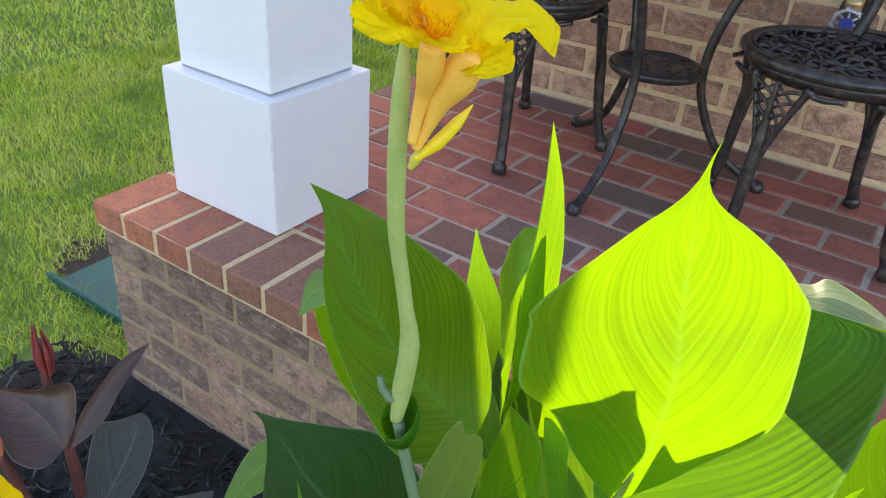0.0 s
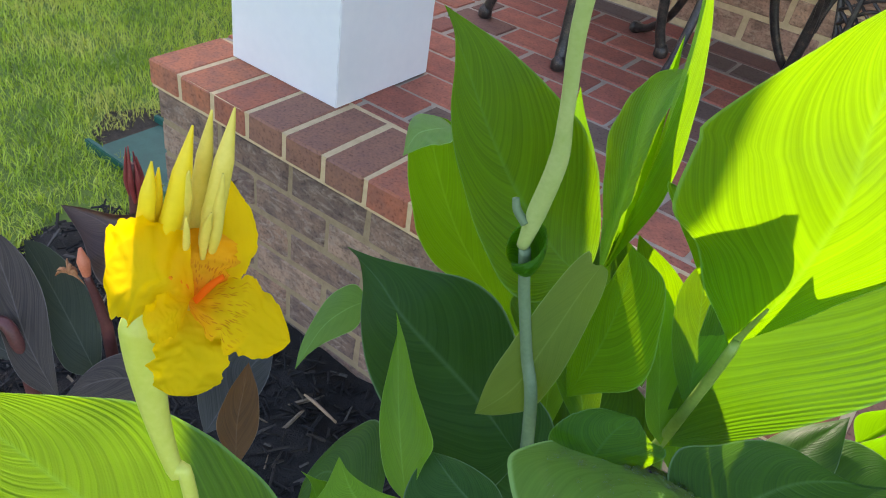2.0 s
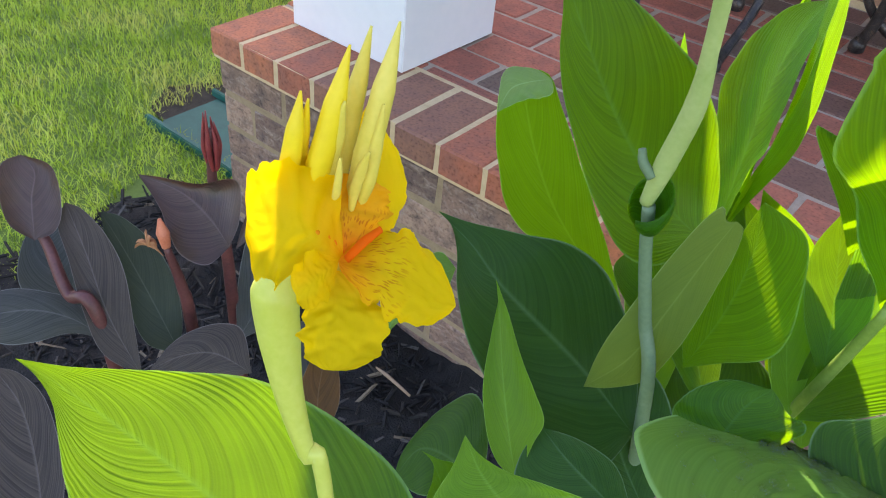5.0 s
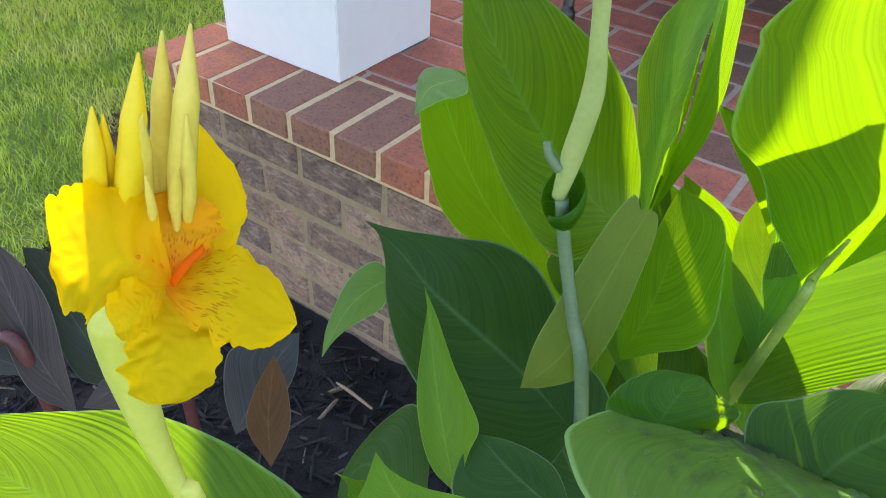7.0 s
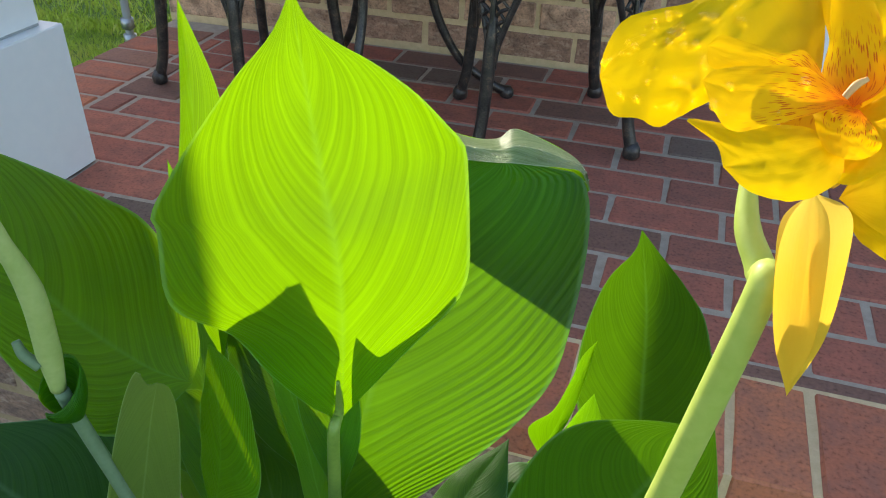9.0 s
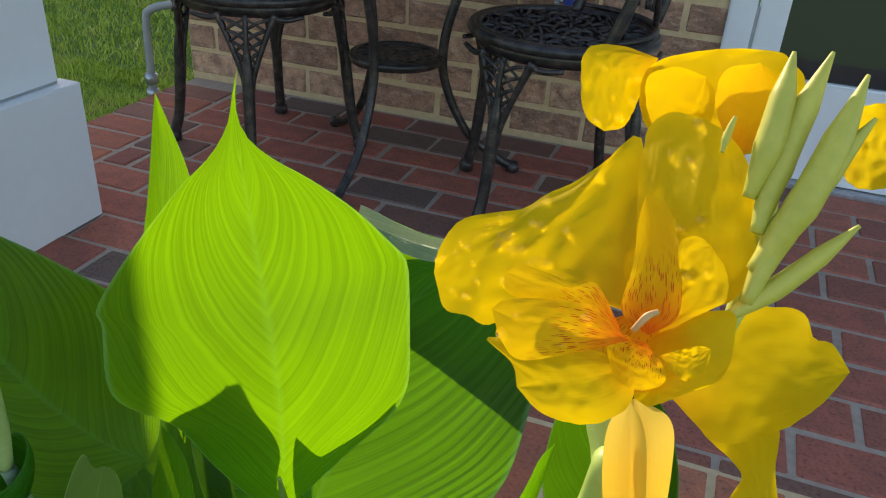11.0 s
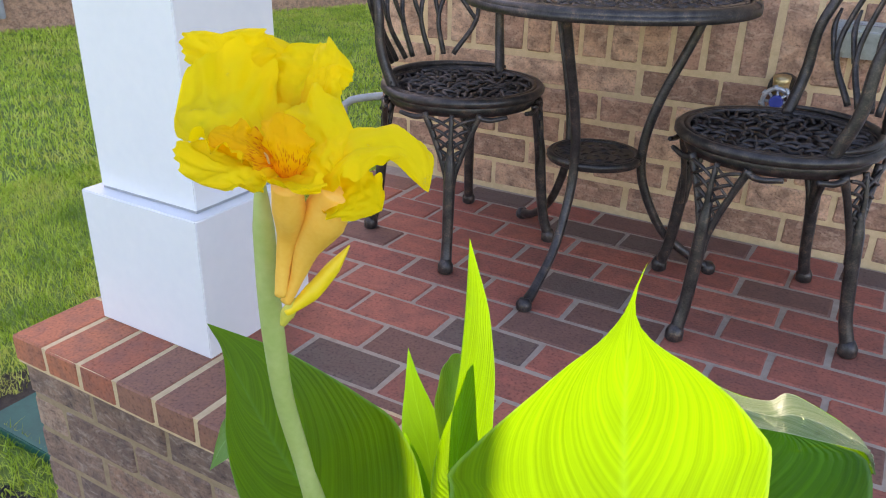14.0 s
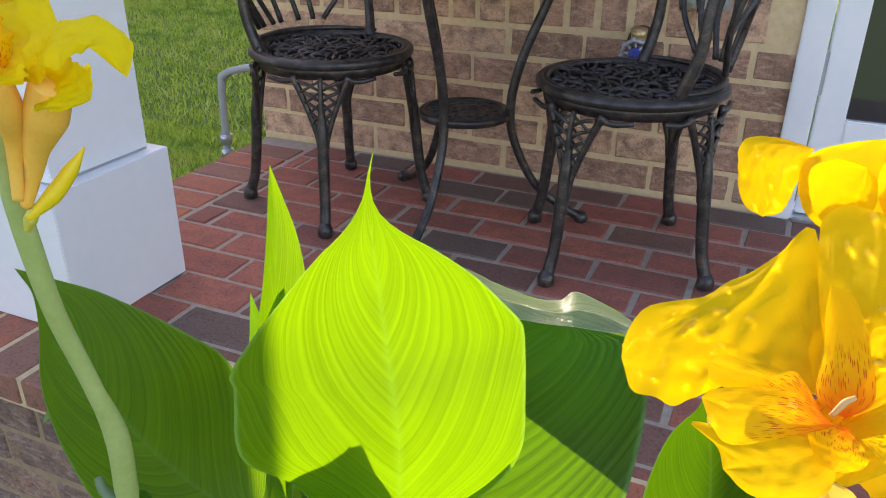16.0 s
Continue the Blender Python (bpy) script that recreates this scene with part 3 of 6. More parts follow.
def chair(seat_z):
    """A cast bistro chair about the origin; its back stands towards +x."""
    ob = thing("bistro_chair", (0, 0, 0), "black cast-metal bistro chair with pierced round seat", "chair", "bistro set chairs")
    R = 0.185
    part("seat", lattice_disc(R, seat_z, 0.011, 3), M_IRON, ob, smooth=True)
    part("apron", join(turned([(R * 0.9, seat_z - 0.034), (R * 0.93, seat_z - 0.034), (R * 0.985, seat_z - 0.006), (R * 0.95, seat_z - 0.006)], 40)), M_IRON, ob, smooth=True)
    for k in range(4):
        a = math.radians(45 + 90 * k)
        ca, sa = math.cos(a), math.sin(a)
        q = lambda r, z, s=0.0: (r * ca - s * sa, r * sa + s * ca, z)
        leg = part("leg", tube([q(0.19, seat_z - 0.1), q(0.196, seat_z - 0.15), q(0.2, 0.18), q(0.212, 0.08), q(0.226, 0.03), q(0.232, 0.012)],
                               [0.008, 0.0125, 0.0135, 0.0125, 0.0135, 0.0155], 10, 7), M_IRON, ob, smooth=True)
        part("foot", turned([(0.012, 0.0), (0.018, 0.006), (0.018, 0.022), (0.01, 0.036)], 12, q(0.231, 0)), M_IRON, leg, smooth=True)
        bars = [tube([q(0.183, seat_z - 0.026), q(0.192, seat_z - 0.07), q(0.196, seat_z - 0.14)], [0.006, 0.0055, 0.007], 7, 5)]
        wide = lambda z: 0.056 * max(0.0, 1 - z / 0.165) ** 1.35 + 0.006
        for s in (-1, 1):
            bars.append(tube([q(0.176 + 0.1 * min(z, 0.16), seat_z - 0.024 - z, s * wide(z)) for z in (0.0, 0.03, 0.06, 0.1, 0.14, 0.18)], [0.0085, 0.007, 0.0065, 0.006], 8, 5))
            for k2 in range(6):
                z0 = 0.008 + 0.024 * k2
                z1 = z0 + 0.024
                bars.append(tube([q(0.186, seat_z - 0.024 - z0, s * wide(z0) * 0.9), q(0.19, seat_z - 0.024 - z0 - 0.008, s * wide(z0) * 0.45), q(0.188, seat_z - 0.024 - z1, 0.0)], [0.0034, 0.0042, 0.003], 6, 4))
                bars.append(tube([q(0.187, seat_z - 0.024 - z0, 0.0), q(0.19, seat_z - 0.024 - z1, s * wide(z1) * 0.9)], [0.003, 0.0034], 6, 2))
            bars.append(tube([q(0.178, seat_z - 0.03, s * 0.055), q(0.172, seat_z - 0.036, s * 0.085), q(0.16, seat_z - 0.03, s * 0.12)], [0.007, 0.006, 0.005], 7, 5))
        part("bracket", join(*bars), M_IRON, leg, smooth=True)
    # back: raised rim, two posts, branching twigs
    arc = lambda r, deg, z: (r * math.cos(math.radians(deg)), r * math.sin(math.radians(deg)), z)
    bm = join(*[tube([arc(0.18, d, seat_z + 0.008 + k * 0.01) for d in range(-75, 76, 15)], [0.004, 0.008, 0.004], 6, 3) for k in range(2)])
    part("back_rim", bm, M_IRON, ob, smooth=True)
    frame_bm = tube([arc(0.17, -72, seat_z), arc(0.195, -66, seat_z + 0.09), arc(0.2, -62, seat_z + 0.2), arc(0.24, -45, seat_z + 0.33), arc(0.255, 0, seat_z + 0.41), arc(0.24, 45, seat_z + 0.33), arc(0.2, 62, seat_z + 0.2), arc(0.195, 66, seat_z + 0.09), arc(0.17, 72, seat_z)], [0.013, 0.0105, 0.011, 0.0105, 0.013], 9, 8)
    part("back_frame", frame_bm, M_IRON, ob, smooth=True)
    for d0, d1, d2 in ((-30, -48, -40), (-22, -20, -34), (-10, -6, -16), (6, 10, 2), (14, 26, 14), (26, 40, 34), (34, 52, 44)):
        part("back_twig", join(tube([arc(0.182, d0, seat_z + 0.04), arc(0.205, d1, seat_z + 0.14), arc(0.232, d2, seat_z + 0.27), arc(0.248, d2 * 0.7, seat_z + 0.37)], [0.007, 0.006, 0.0055, 0.005], 7, 7),
                               tube([arc(0.2, d1, seat_z + 0.12), arc(0.215, (d1 + d2) / 2 + 9, seat_z + 0.18), arc(0.225, d2 + 12, seat_z + 0.22)], [0.005, 0.006, 0.003], 6, 5)), M_IRON, ob, smooth=True)
    return ob


chair_one = chair(0.388)
chair_one.matrix_world = pose(0.088, 0.772, FLOOR - 0.002, 0, 0, 157.5)
chair_two = copy_thing(chair_one, pose(0.804, 0.76, FLOOR - 0.002, 0, 0, 22))
tagged(chair_two, "black cast-metal bistro chair angled beside the house door")


def table():
    ob = thing("bistro_table", (0.426, 0.79, FLOOR - 0.002), "black cast-metal round bistro table on curved legs", "table")
    feet = [(-0.018, -0.295), (-0.25, 0.18), (0.268, 0.108)]
    part("tabletop", join(lattice_disc(0.29, 0.615, 0.012, 5), turned([(0.285, 0.598), (0.302, 0.6), (0.302, 0.615), (0.285, 0.617)], 48)), M_IRON, ob, smooth=True)
    part("shelf", join(lattice_disc(0.1, 0.272, 0.008, 8), turned([(0.095, 0.26), (0.105, 0.262), (0.105, 0.276), (0.095, 0.276)], 30)), M_IRON, ob, smooth=True)
    for x, y in feet:
        r = math.hypot(x, y)
        c, s = x / r, y / r
        leg = part("leg", tube([(c * d, s * d, z) for d, z in ((0.205, 0.6), (0.175, 0.52), (0.128, 0.4), (0.106, 0.3), (0.115, 0.21), (0.17, 0.1), (0.25, 0.035), (r, 0.014))], [0.01, 0.0105, 0.011, 0.011, 0.0105, 0.01, 0.0105, 0.013], 9, 7), M_IRON, ob, smooth=True)
        part("foot", turned([(0.012, 0.0), (0.017, 0.006), (0.017, 0.018), (0.01, 0.028)], 12, (x, y, 0)), M_IRON, leg, smooth=True)
    return ob


table()

# ---- wall fittings ----
spigot = thing("spigot", (0.75, WALL_Y, 0.885), "brass garden tap with a grey-blue wheel on the brick wall", "tap")
under(part("flange", tube([(0.75, WALL_Y + 0.004, 0.9), (0.75, WALL_Y - 0.012, 0.9)], [0.036, 0.034], 20, 2), M_IRON, smooth=False), spigot)
under(part("body", join(tube([(0.75, WALL_Y - 0.01, 0.9), (0.75, WALL_Y - 0.045, 0.905), (0.75, WALL_Y - 0.07, 0.9)], [0.015, 0.018, 0.014], 12, 4), tube([(0.75, WALL_Y - 0.045, 0.9), (0.75, WALL_Y - 0.05, 0.935)], [0.017, 0.02], 12, 3)), M_BRASS, smooth=True), spigot)
wheel_bars = [tube([(0.75 + 0.03 * math.cos(a), WALL_Y - 0.078, 0.882 + 0.03 * math.sin(a)) for a in [i * math.pi / 8 for i in range(17)]], [0.0055, 0.0055], 8, 3)]
for i in range(4):
    a = i * math.pi / 4
    wheel_bars.append(tube([(0.75 - 0.03 * math.cos(a), WALL_Y - 0.078, 0.882 - 0.03 * math.sin(a)), (0.75 + 0.03 * math.cos(a), WALL_Y - 0.078, 0.882 + 0.03 * math.sin(a))], [0.004, 0.004], 6, 2))
    for k in (a + 0.2, a + math.pi + 0.2):
        wheel_bars.append(tube([(0.75 + 0.026 * math.cos(k), WALL_Y - 0.078, 0.882 + 0.026 * math.sin(k)), (0.75 + 0.038 * math.cos(k), WALL_Y - 0.078, 0.882 + 0.038 * math.sin(k))], [0.006, 0.006], 7, 2))
wheel = under(part("wheel", join(*wheel_bars), M_STEEL, smooth=True), spigot)
hub = part("hub_cap", tube([(0.75, WALL_Y - 0.076, 0.882), (0.75, WALL_Y - 0.088, 0.882)], [0.017, 0.014], 14, 2), M_BLUE)
hub.parent = wheel

socket_box = thing("outlet_cover", (0.885, WALL_Y, 1.02), "grey weatherproof socket cover on the brick wall", "outlet cover")
under(part("back_plate", box((0.835, WALL_Y - 0.012, 0.985), (0.945, WALL_Y + 0.006, 1.065), 0.004), M_GREY), socket_box)
under(part("hood", box((0.85, WALL_Y - 0.055, 0.99), (0.94, WALL_Y - 0.0125, 1.06), 0.012), M_STEEL, smooth=False), socket_box)
under(part("hinge", box((0.838, WALL_Y - 0.03, 1.0), (0.849, WALL_Y - 0.0125, 1.05), 0.003), M_GREY), socket_box)

conduit = thing("conduit_pipe", (-0.575, 1.2, GROUND), "grey plastic conduit pipe beside the house corner", "pipe")
under(part("pipe", tube([(-0.405, 1.2, 0.712), (-0.5, 1.18, 0.695), (-0.555, 1.16, 0.675), (-0.572, 1.155, 0.62), (-0.578, 1.155, 0.3), (-0.58, 1.155, -0.05)], [0.0125, 0.0125], 12, 6), M_GREY, smooth=True), conduit)
for z in (0.41, 0.46):
    under(part("collar", tube([(-0.578, 1.155, z - 0.016), (-0.578, 1.155, z + 0.016)], [0.019, 0.02], 12, 2), M_STEEL, smooth=True), conduit)

# ---- door ----
door_1 = thing("door_1", (1.5, WALL_Y, FLOOR), "white painted glazed house door in a white frame", "door", kind="structure")
under(part("door_frame", join(box((1.105, WALL_Y - 0.012, FLOOR - 0.002), (1.165, WALL_Y + 0.12, 2.6), 0.004), box((1.98, WALL_Y - 0.012, FLOOR - 0.002), (2.05, WALL_Y + 0.12, 2.6), 0.004), box((1.165, WALL_Y - 0.012, 2.53), (1.98, WALL_Y + 0.12, 2.6), 0.004)), M_WHITE), door_1)
under(part("stile", box((1.17, WALL_Y + 0.01, FLOOR + 0.012), (1.236, WALL_Y + 0.055, 2.525), 0.004), M_WHITE), door_1)
under(part("stile", box((1.905, WALL_Y + 0.01, FLOOR + 0.012), (1.975, WALL_Y + 0.055, 2.525), 0.004), M_WHITE), door_1)
under(part("kick_rail", box((1.2365, WALL_Y + 0.012, FLOOR + 0.012), (1.9045, WALL_Y + 0.053, 0.755), 0.004), M_WHITE), door_1)
under(part("top_rail", box((1.2365, WALL_Y + 0.012, 2.4), (1.9045, WALL_Y + 0.053, 2.525), 0.004), M_WHITE), door_1)
for z in (0.86, 1.6, 2.2):
    under(part("hinge", box((1.163, WALL_Y + 0.0, z - 0.05), (1.173, WALL_Y + 0.012, z + 0.05), 0.002), M_GREY), door_1)
under(part("threshold", box((1.166, WALL_Y - 0.02, FLOOR - 0.003), (1.979, WALL_Y + 0.1, FLOOR + 0.01), 0.003), M_STEEL), door_1)
gm, gt, gp = material("door_glass")
gp.inputs["Base Color"].default_value = (0.03, 0.035, 0.035, 1)
gp.inputs["Roughness"].default_value = 0.04
gp.inputs["Specular IOR Level"].default_value = 0.9
under(part("pane", box((1.2365, WALL_Y + 0.028, 0.7555), (1.9045, WALL_Y + 0.036, 2.3995)), gm), door_1)

# ---- lawn fittings ----
LID_Z = GROUND + 0.002
lid = thing("valve_box", (-0.7, 0.1, LID_Z), "green plastic irrigation valve box lid sunk in the lawn", "valve box")
under(part("lid", box((-0.93, 0.012, LID_Z - 0.05), (-0.42, 0.225, LID_Z), 0.005), M_LID), lid)
under(part("rim", box((-0.96, -0.006, LID_Z - 0.05), (-0.42, 0.0115, LID_Z + 0.018), 0.003), M_LID), lid)
under(part("rim", box((-0.96, 0.2255, LID_Z - 0.05), (-0.42, 0.24, LID_Z + 0.018), 0.003), M_LID), lid)

bm = bmesh.new()
ring = []
for i in range(40):
    a = i * math.pi / 20
    r = 1 + 0.18 * noise.noise(Vector((math.cos(a) * 2, math.sin(a) * 2, 5)))
    ring.append(bm.verts.new((-0.72 + 0.37 * r * math.cos(a), 0.17 + 0.16 * r * math.sin(a), GROUND - 0.001)))
bm.faces.new(ring)
tagged(part("soil_patch", bm, M_DIRT), "bare dark soil round the valve box", "soil", kind="structure")

# ---- neighbour's house ----
neighbour = thing("neighbour_house", (-8.3, 6.5, GROUND), "brown brick neighbouring house across the lawn", "house")
turn = Matrix.Translation((-6.62, 3.9, GROUND)) @ Matrix.Rotation(radians(-21), 4, "Z")


def turned_box(lo, hi, bevel=0.0):
    bm = box(lo, hi, bevel)
    bm.transform(turn)
    return bm


under(part("wall", turned_box((-5.0, -6.0, -0.2), (0.0, 9.0, 3.0)), M_HOUSE), neighbour)
# Unseen roof; ridge set high to shade the porch floor and low leaves.
bm = bmesh.new()
ridge = [bm.verts.new(turn @ Vector(v)) for v in ((0.35, -6.3, 3.0), (0.35, 9.3, 3.0), (-2.3, 9.3, 6.56), (-2.3, -6.3, 6.56), (-5.35, -6.3, 3.0), (-5.35, 9.3, 3.0))]
for f in ((0, 1, 2, 3), (3, 2, 5, 4), (0, 3, 4), (1, 5, 2), (0, 4, 5, 1)):
    bm.faces.new([ridge[k] for k in f])
under(part("roof", bm, M_ROOF), neighbour)
downpipe = under(part("downpipe", turned_box((0.031, -0.28, 0.13), (0.11, -0.19, 2.95), 0.01), M_GREY), neighbour)

# ---- lawn ----
def grass(name, x0, x1, y0, y1, count, tall, wide, seed, keep):
    g = np.random.default_rng(seed)
    x, y = g.uniform(x0, x1, count), g.uniform(y0, y1, count)
    ok = keep(x, y)
    x, y = x[ok], y[ok]
    n = len(x)
    a = g.uniform(0, 6.283, n)
    lean = g.uniform(0.1, 1.1, n) * tall
    h = g.uniform(0.45, 1.0, n) * tall
    b = g.uniform(0, 6.283, n)
    z = np.full(n, GROUND - 0.012)
    w = wide * g.uniform(0.6, 1.2, n)
    dx, dy = np.cos(a) * w, np.sin(a) * w
    lx, ly = np.cos(b) * lean, np.sin(b) * lean
    v = np.stack([np.stack([x - dx, y - dy, z], 1), np.stack([x + dx, y + dy, z], 1),
                  np.stack([x + dx * 0.7 + lx * 0.4, y + dy * 0.7 + ly * 0.4, z + h * 0.65], 1), np.stack([x - dx * 0.7 + lx * 0.4, y - dy * 0.7 + ly * 0.4, z + h * 0.65], 1),
                  np.stack([x + lx, y + ly, z + h], 1)], 1).reshape(-1, 3)
    k = np.arange(n) * 5
    me = bpy.data.meshes.new(name)
    me.vertices.add(n * 5)
    me.vertices.foreach_set("co", v.ravel())
    idx = np.stack([k, k + 1, k + 2, k + 3, k + 3, k + 2, k + 4], 1).ravel()
    me.loops.add(n * 7)
    me.loops.foreach_set("vertex_index", idx.astype(np.int32))
    me.polygons.add(n * 2)
    start = np.stack([np.arange(n) * 7, np.arange(n) * 7 + 4], 1).ravel()
    me.polygons.foreach_set("loop_start", start.astype(np.int32))
    me.update(calc_edges=True)
    me.materials.append(M_GRASS)
    return tagged(new(name, me), "short green lawn grass with paler dry blades", "grass", kind="stuff")


outside = lambda x, y: ((x < -0.43) | (y > 1.5)) & ~((x > -0.97 + 0.02 * np.sin(y * 60)) & (y > 0.02) & (y < 0.27 + 0.03 * np.sin(x * 25))) & ~((x > -0.62 + 0.1 * np.sin(y * 9)) & (y < -0.16))
grass("grass", -2.6, -0.4, -1.6, 2.4, 90000, 0.042, 0.0017, 1, outside)
grass("grass", -7.0, -0.4, -2.0, 9.0, 160000, 0.05, 0.004, 2, lambda x, y: outside(x, y) & ~((x > -2.4) & (y < 2.2)))

# ---- canna plants ----
def even(points, count):
    """A smooth line through the points, cut into equal lengths."""
    line = smooth_path(points, 10)
    steps = [0.0]
    for a, b in zip(line, line[1:]):
        steps.append(steps[-1] + (b - a).length)
    out, k = [], 0
    for i in range(count + 1):
        s = steps[-1] * i / count
        while k < len(steps) - 2 and steps[k + 1] < s:
            k += 1
        f = (s - steps[k]) / max(steps[k + 1] - steps[k], 1e-9)
        out.append(line[k].lerp(line[k + 1], min(max(f, 0.0), 1.0)))
    return out


def lofted(parent, mat, mid, left, right, label="", bow=0.1, wave=0.02, rows=56, cols=12, name="leaf", ruffle=0.0):
    """A blade between its two edges, sunk or raised along the midrib, with a slightly wavy rim and quilted side veins."""
    rng = random.Random(int(sum(sum(p) for p in mid) * 1000))
    ph = [rng.uniform(0, 6.28) for _ in range(4)]
    m, l, r = even(mid, rows), even(left, rows), even(right, rows)
    pts, uvs = [], []
    for i in range(rows + 1):
        v = i / rows
        d = m[min(i + 1, rows)] - m[max(i - 1, 0)]
        span = r[i] - l[i]
        n = span.cross(d)
        n = n.normalized() if n.length > 1e-12 else Vector((0, 0, 1))
        half = span.length / 2
        for j in range(2 * cols + 1):
            u = (j - cols) / cols
            a = abs(u)
            e = (r if u > 0 else l)[i] - m[i]
            lift = bow * half * (a * a - 0.35 * a)
            lift += wave * half * (a * a * math.sin(v * 15 + ph[0 if u > 0 else 1]) + 0.5 * a * math.sin(v * 33 + ph[2] + u))
            lift += 0.006 * half * math.sin((v - 0.5 * a) * 95) * min(a * 3, 1) * (1 - a * a)
            if ruffle:
                lift += ruffle * half * (1.5 * a * a * noise.noise(Vector((v * 7, u * 2.5, ph[3]))) + 0.5 * noise.noise(Vector((v * 14, u * 5, ph[2]))))
            pts.append(m[i] + e * a * (1 + ruffle * a * 0.5 * noise.noise(Vector((v * 16, u * 2, ph[1])))) + n * lift)
            uvs.append((0.5 + u / 2, v))
    w = 2 * cols + 1
    faces = [(i * w + j, i * w + j + 1, (i + 1) * w + j + 1, (i + 1) * w + j) for i in range(rows) for j in range(w - 1)]
    ob = under(part(name, mesh_of(name, pts, faces, mat, True, uvs), mat), parent)
    return tagged(ob, label) if label else ob


def kept(parent, mid, l, r, peak, bow, tip, mat, seed, label=""):
    """A leaf low in a clump, from its midrib and its widest place."""
    ob = under(part("leaf", blade(mid, l, r, peak, bow, tip, mat, wave=0.04, seed=seed, blunt=0.6 if tip < 0.15 else 0.0), mat), parent)
    return tagged(ob, label) if label else ob


def stem(points, radii, mat, parent, name="stem", sides=14):
    return under(part(name, tube(points, radii, sides, 8), mat, smooth=True), parent)


def bract(a, b, r0, r1, mat, parent, opening=1.0):
    """A torn collar of a leaf round a stem: flared, open on one side, lower at its lip."""
    a, b = Vector(a), Vector(b)
    d = (b - a).normalized()
    s = d.cross(Vector((0, 1, 0))).normalized()
    w = d.cross(s)
    rows, cols = 12, 30
    pts, uvs = [], []
    for layer in (1.0, 0.94):
        for i in range(rows + 1):
            f = i / rows
            for j in range(cols + 1):
                ang = opening / 2 + (2 * math.pi - opening) * j / cols + 0.9
                dip = 0.7 - 0.3 * math.sin(ang)
                r = (r0 + (r1 - r0) * math.sin(f * 1.9) / math.sin(1.9 if 1.9 < 1.57 else 1.57)) * layer
                pts.append(a + (b - a) * f * dip + s * math.cos(ang) * r + w * math.sin(ang) * r)
                uvs.append((0.5 + 0.48 * f, j / cols))
    n = cols + 1
    one = (rows + 1) * n
    faces = []
    for base, flip in ((0, False), (one, True)):
        for i in range(rows):
            for j in range(cols):
                q = (base + i * n + j, base + i * n + j + 1, base + (i + 1) * n + j + 1, base + (i + 1) * n + j)
                faces.append(q[::-1] if flip else q)
    faces += [(rows * n + j, rows * n + j + 1, one + rows * n + j + 1, one + rows * n + j) for j in range(cols)]
    return under(part("bract", mesh_of("bract", pts, faces, mat, True, uvs), mat), parent)


plant_a = thing("canna_lily", (0.75, -0.9, 0.03), "yellow canna lily in flower with green leaves", "plant", "canna lilies")
plant_b = thing("canna_lily", (0.79, -0.56, 0.03), "tall canna lily clump with lime-green leaves and yellow flower", "plant", "canna lilies")
plant_c = thing("canna_lily", (1.1, -0.6, 0.03), "yellow canna lily with a dew-wet flower", "plant", "canna lilies")
plant_d = thing("dark_canna", (0.2, -0.72, 0.02), "dark purple-leaved canna with red buds in black mulch", "plant", "canna lilies")
lofted(plant_b, M_LEAF, [(0.897, -0.490, 0.816), (0.916, -0.518, 0.887), (0.926, -0.533, 0.957), (0.928, -0.539, 0.996), (0.922, -0.536, 1.031), (0.917, -0.536, 1.077), (0.916, -0.540, 1.114), (0.916, -0.541, 1.135), (0.920, -0.542, 1.156)],
       [(0.897, -0.490, 0.816), (0.886, -0.513, 0.849), (0.866, -0.522, 0.878), (0.852, -0.534, 0.916), (0.834, -0.553, 0.943), (0.831, -0.561, 0.966), (0.834, -0.561, 1.004), (0.833, -0.562, 1.014), (0.846, -0.560, 1.036), (0.865, -0.557, 1.063), (0.888, -0.551, 1.094), (0.903, -0.545, 1.111), (0.912, -0.542, 1.127), (0.916, -0.542, 1.142), (0.920, -0.542, 1.156)],
       [(0.897, -0.490, 0.816), (0.933, -0.507, 0.877), (0.961, -0.501, 0.917), (0.981, -0.497, 0.947), (0.989, -0.496, 0.971), (0.988, -0.494, 1.002), (0.985, -0.491, 1.035), (0.983, -0.492, 1.048), (0.976, -0.498, 1.060), (0.962, -0.511, 1.082), (0.945, -0.523, 1.099), (0.930, -0.532, 1.110), (0.921, -0.538, 1.120), (0.917, -0.540, 1.130), (0.917, -0.541, 1.142), (0.920, -0.542, 1.156)], "large lime-green backlit leaf blade", bow=0.03, wave=0.012)
# Added flap behind the curled leaf, shaped to cast the shadow across its blade.
lofted(plant_b, M_LEAF, [(0.890, -0.351, 0.976), (0.909, -0.349, 0.968), (0.929, -0.347, 0.961), (0.947, -0.345, 0.956), (0.959, -0.343, 0.957), (0.977, -0.342, 0.950), (0.997, -0.343, 0.941), (1.011, -0.346, 0.934), (1.020, -0.351, 0.926)],
       [(0.894, -0.363, 1.004), (0.919, -0.360, 0.995), (0.946, -0.357, 0.988), (0.968, -0.353, 0.987), (0.978, -0.349, 0.995), (0.995, -0.349, 0.992), (1.017, -0.351, 0.985), (1.032, -0.358, 0.978), (1.039, -0.368, 0.967)],
       [(0.890, -0.362, 0.953), (0.903, -0.361, 0.946), (0.917, -0.361, 0.939), (0.930, -0.360, 0.932), (0.944, -0.359, 0.924), (0.962, -0.359, 0.914), (0.981, -0.358, 0.904), (0.994, -0.357, 0.897), (1.006, -0.356, 0.891)], "added leaf flap that shades the curled leaf from behind", bow=0.0, wave=0.01)
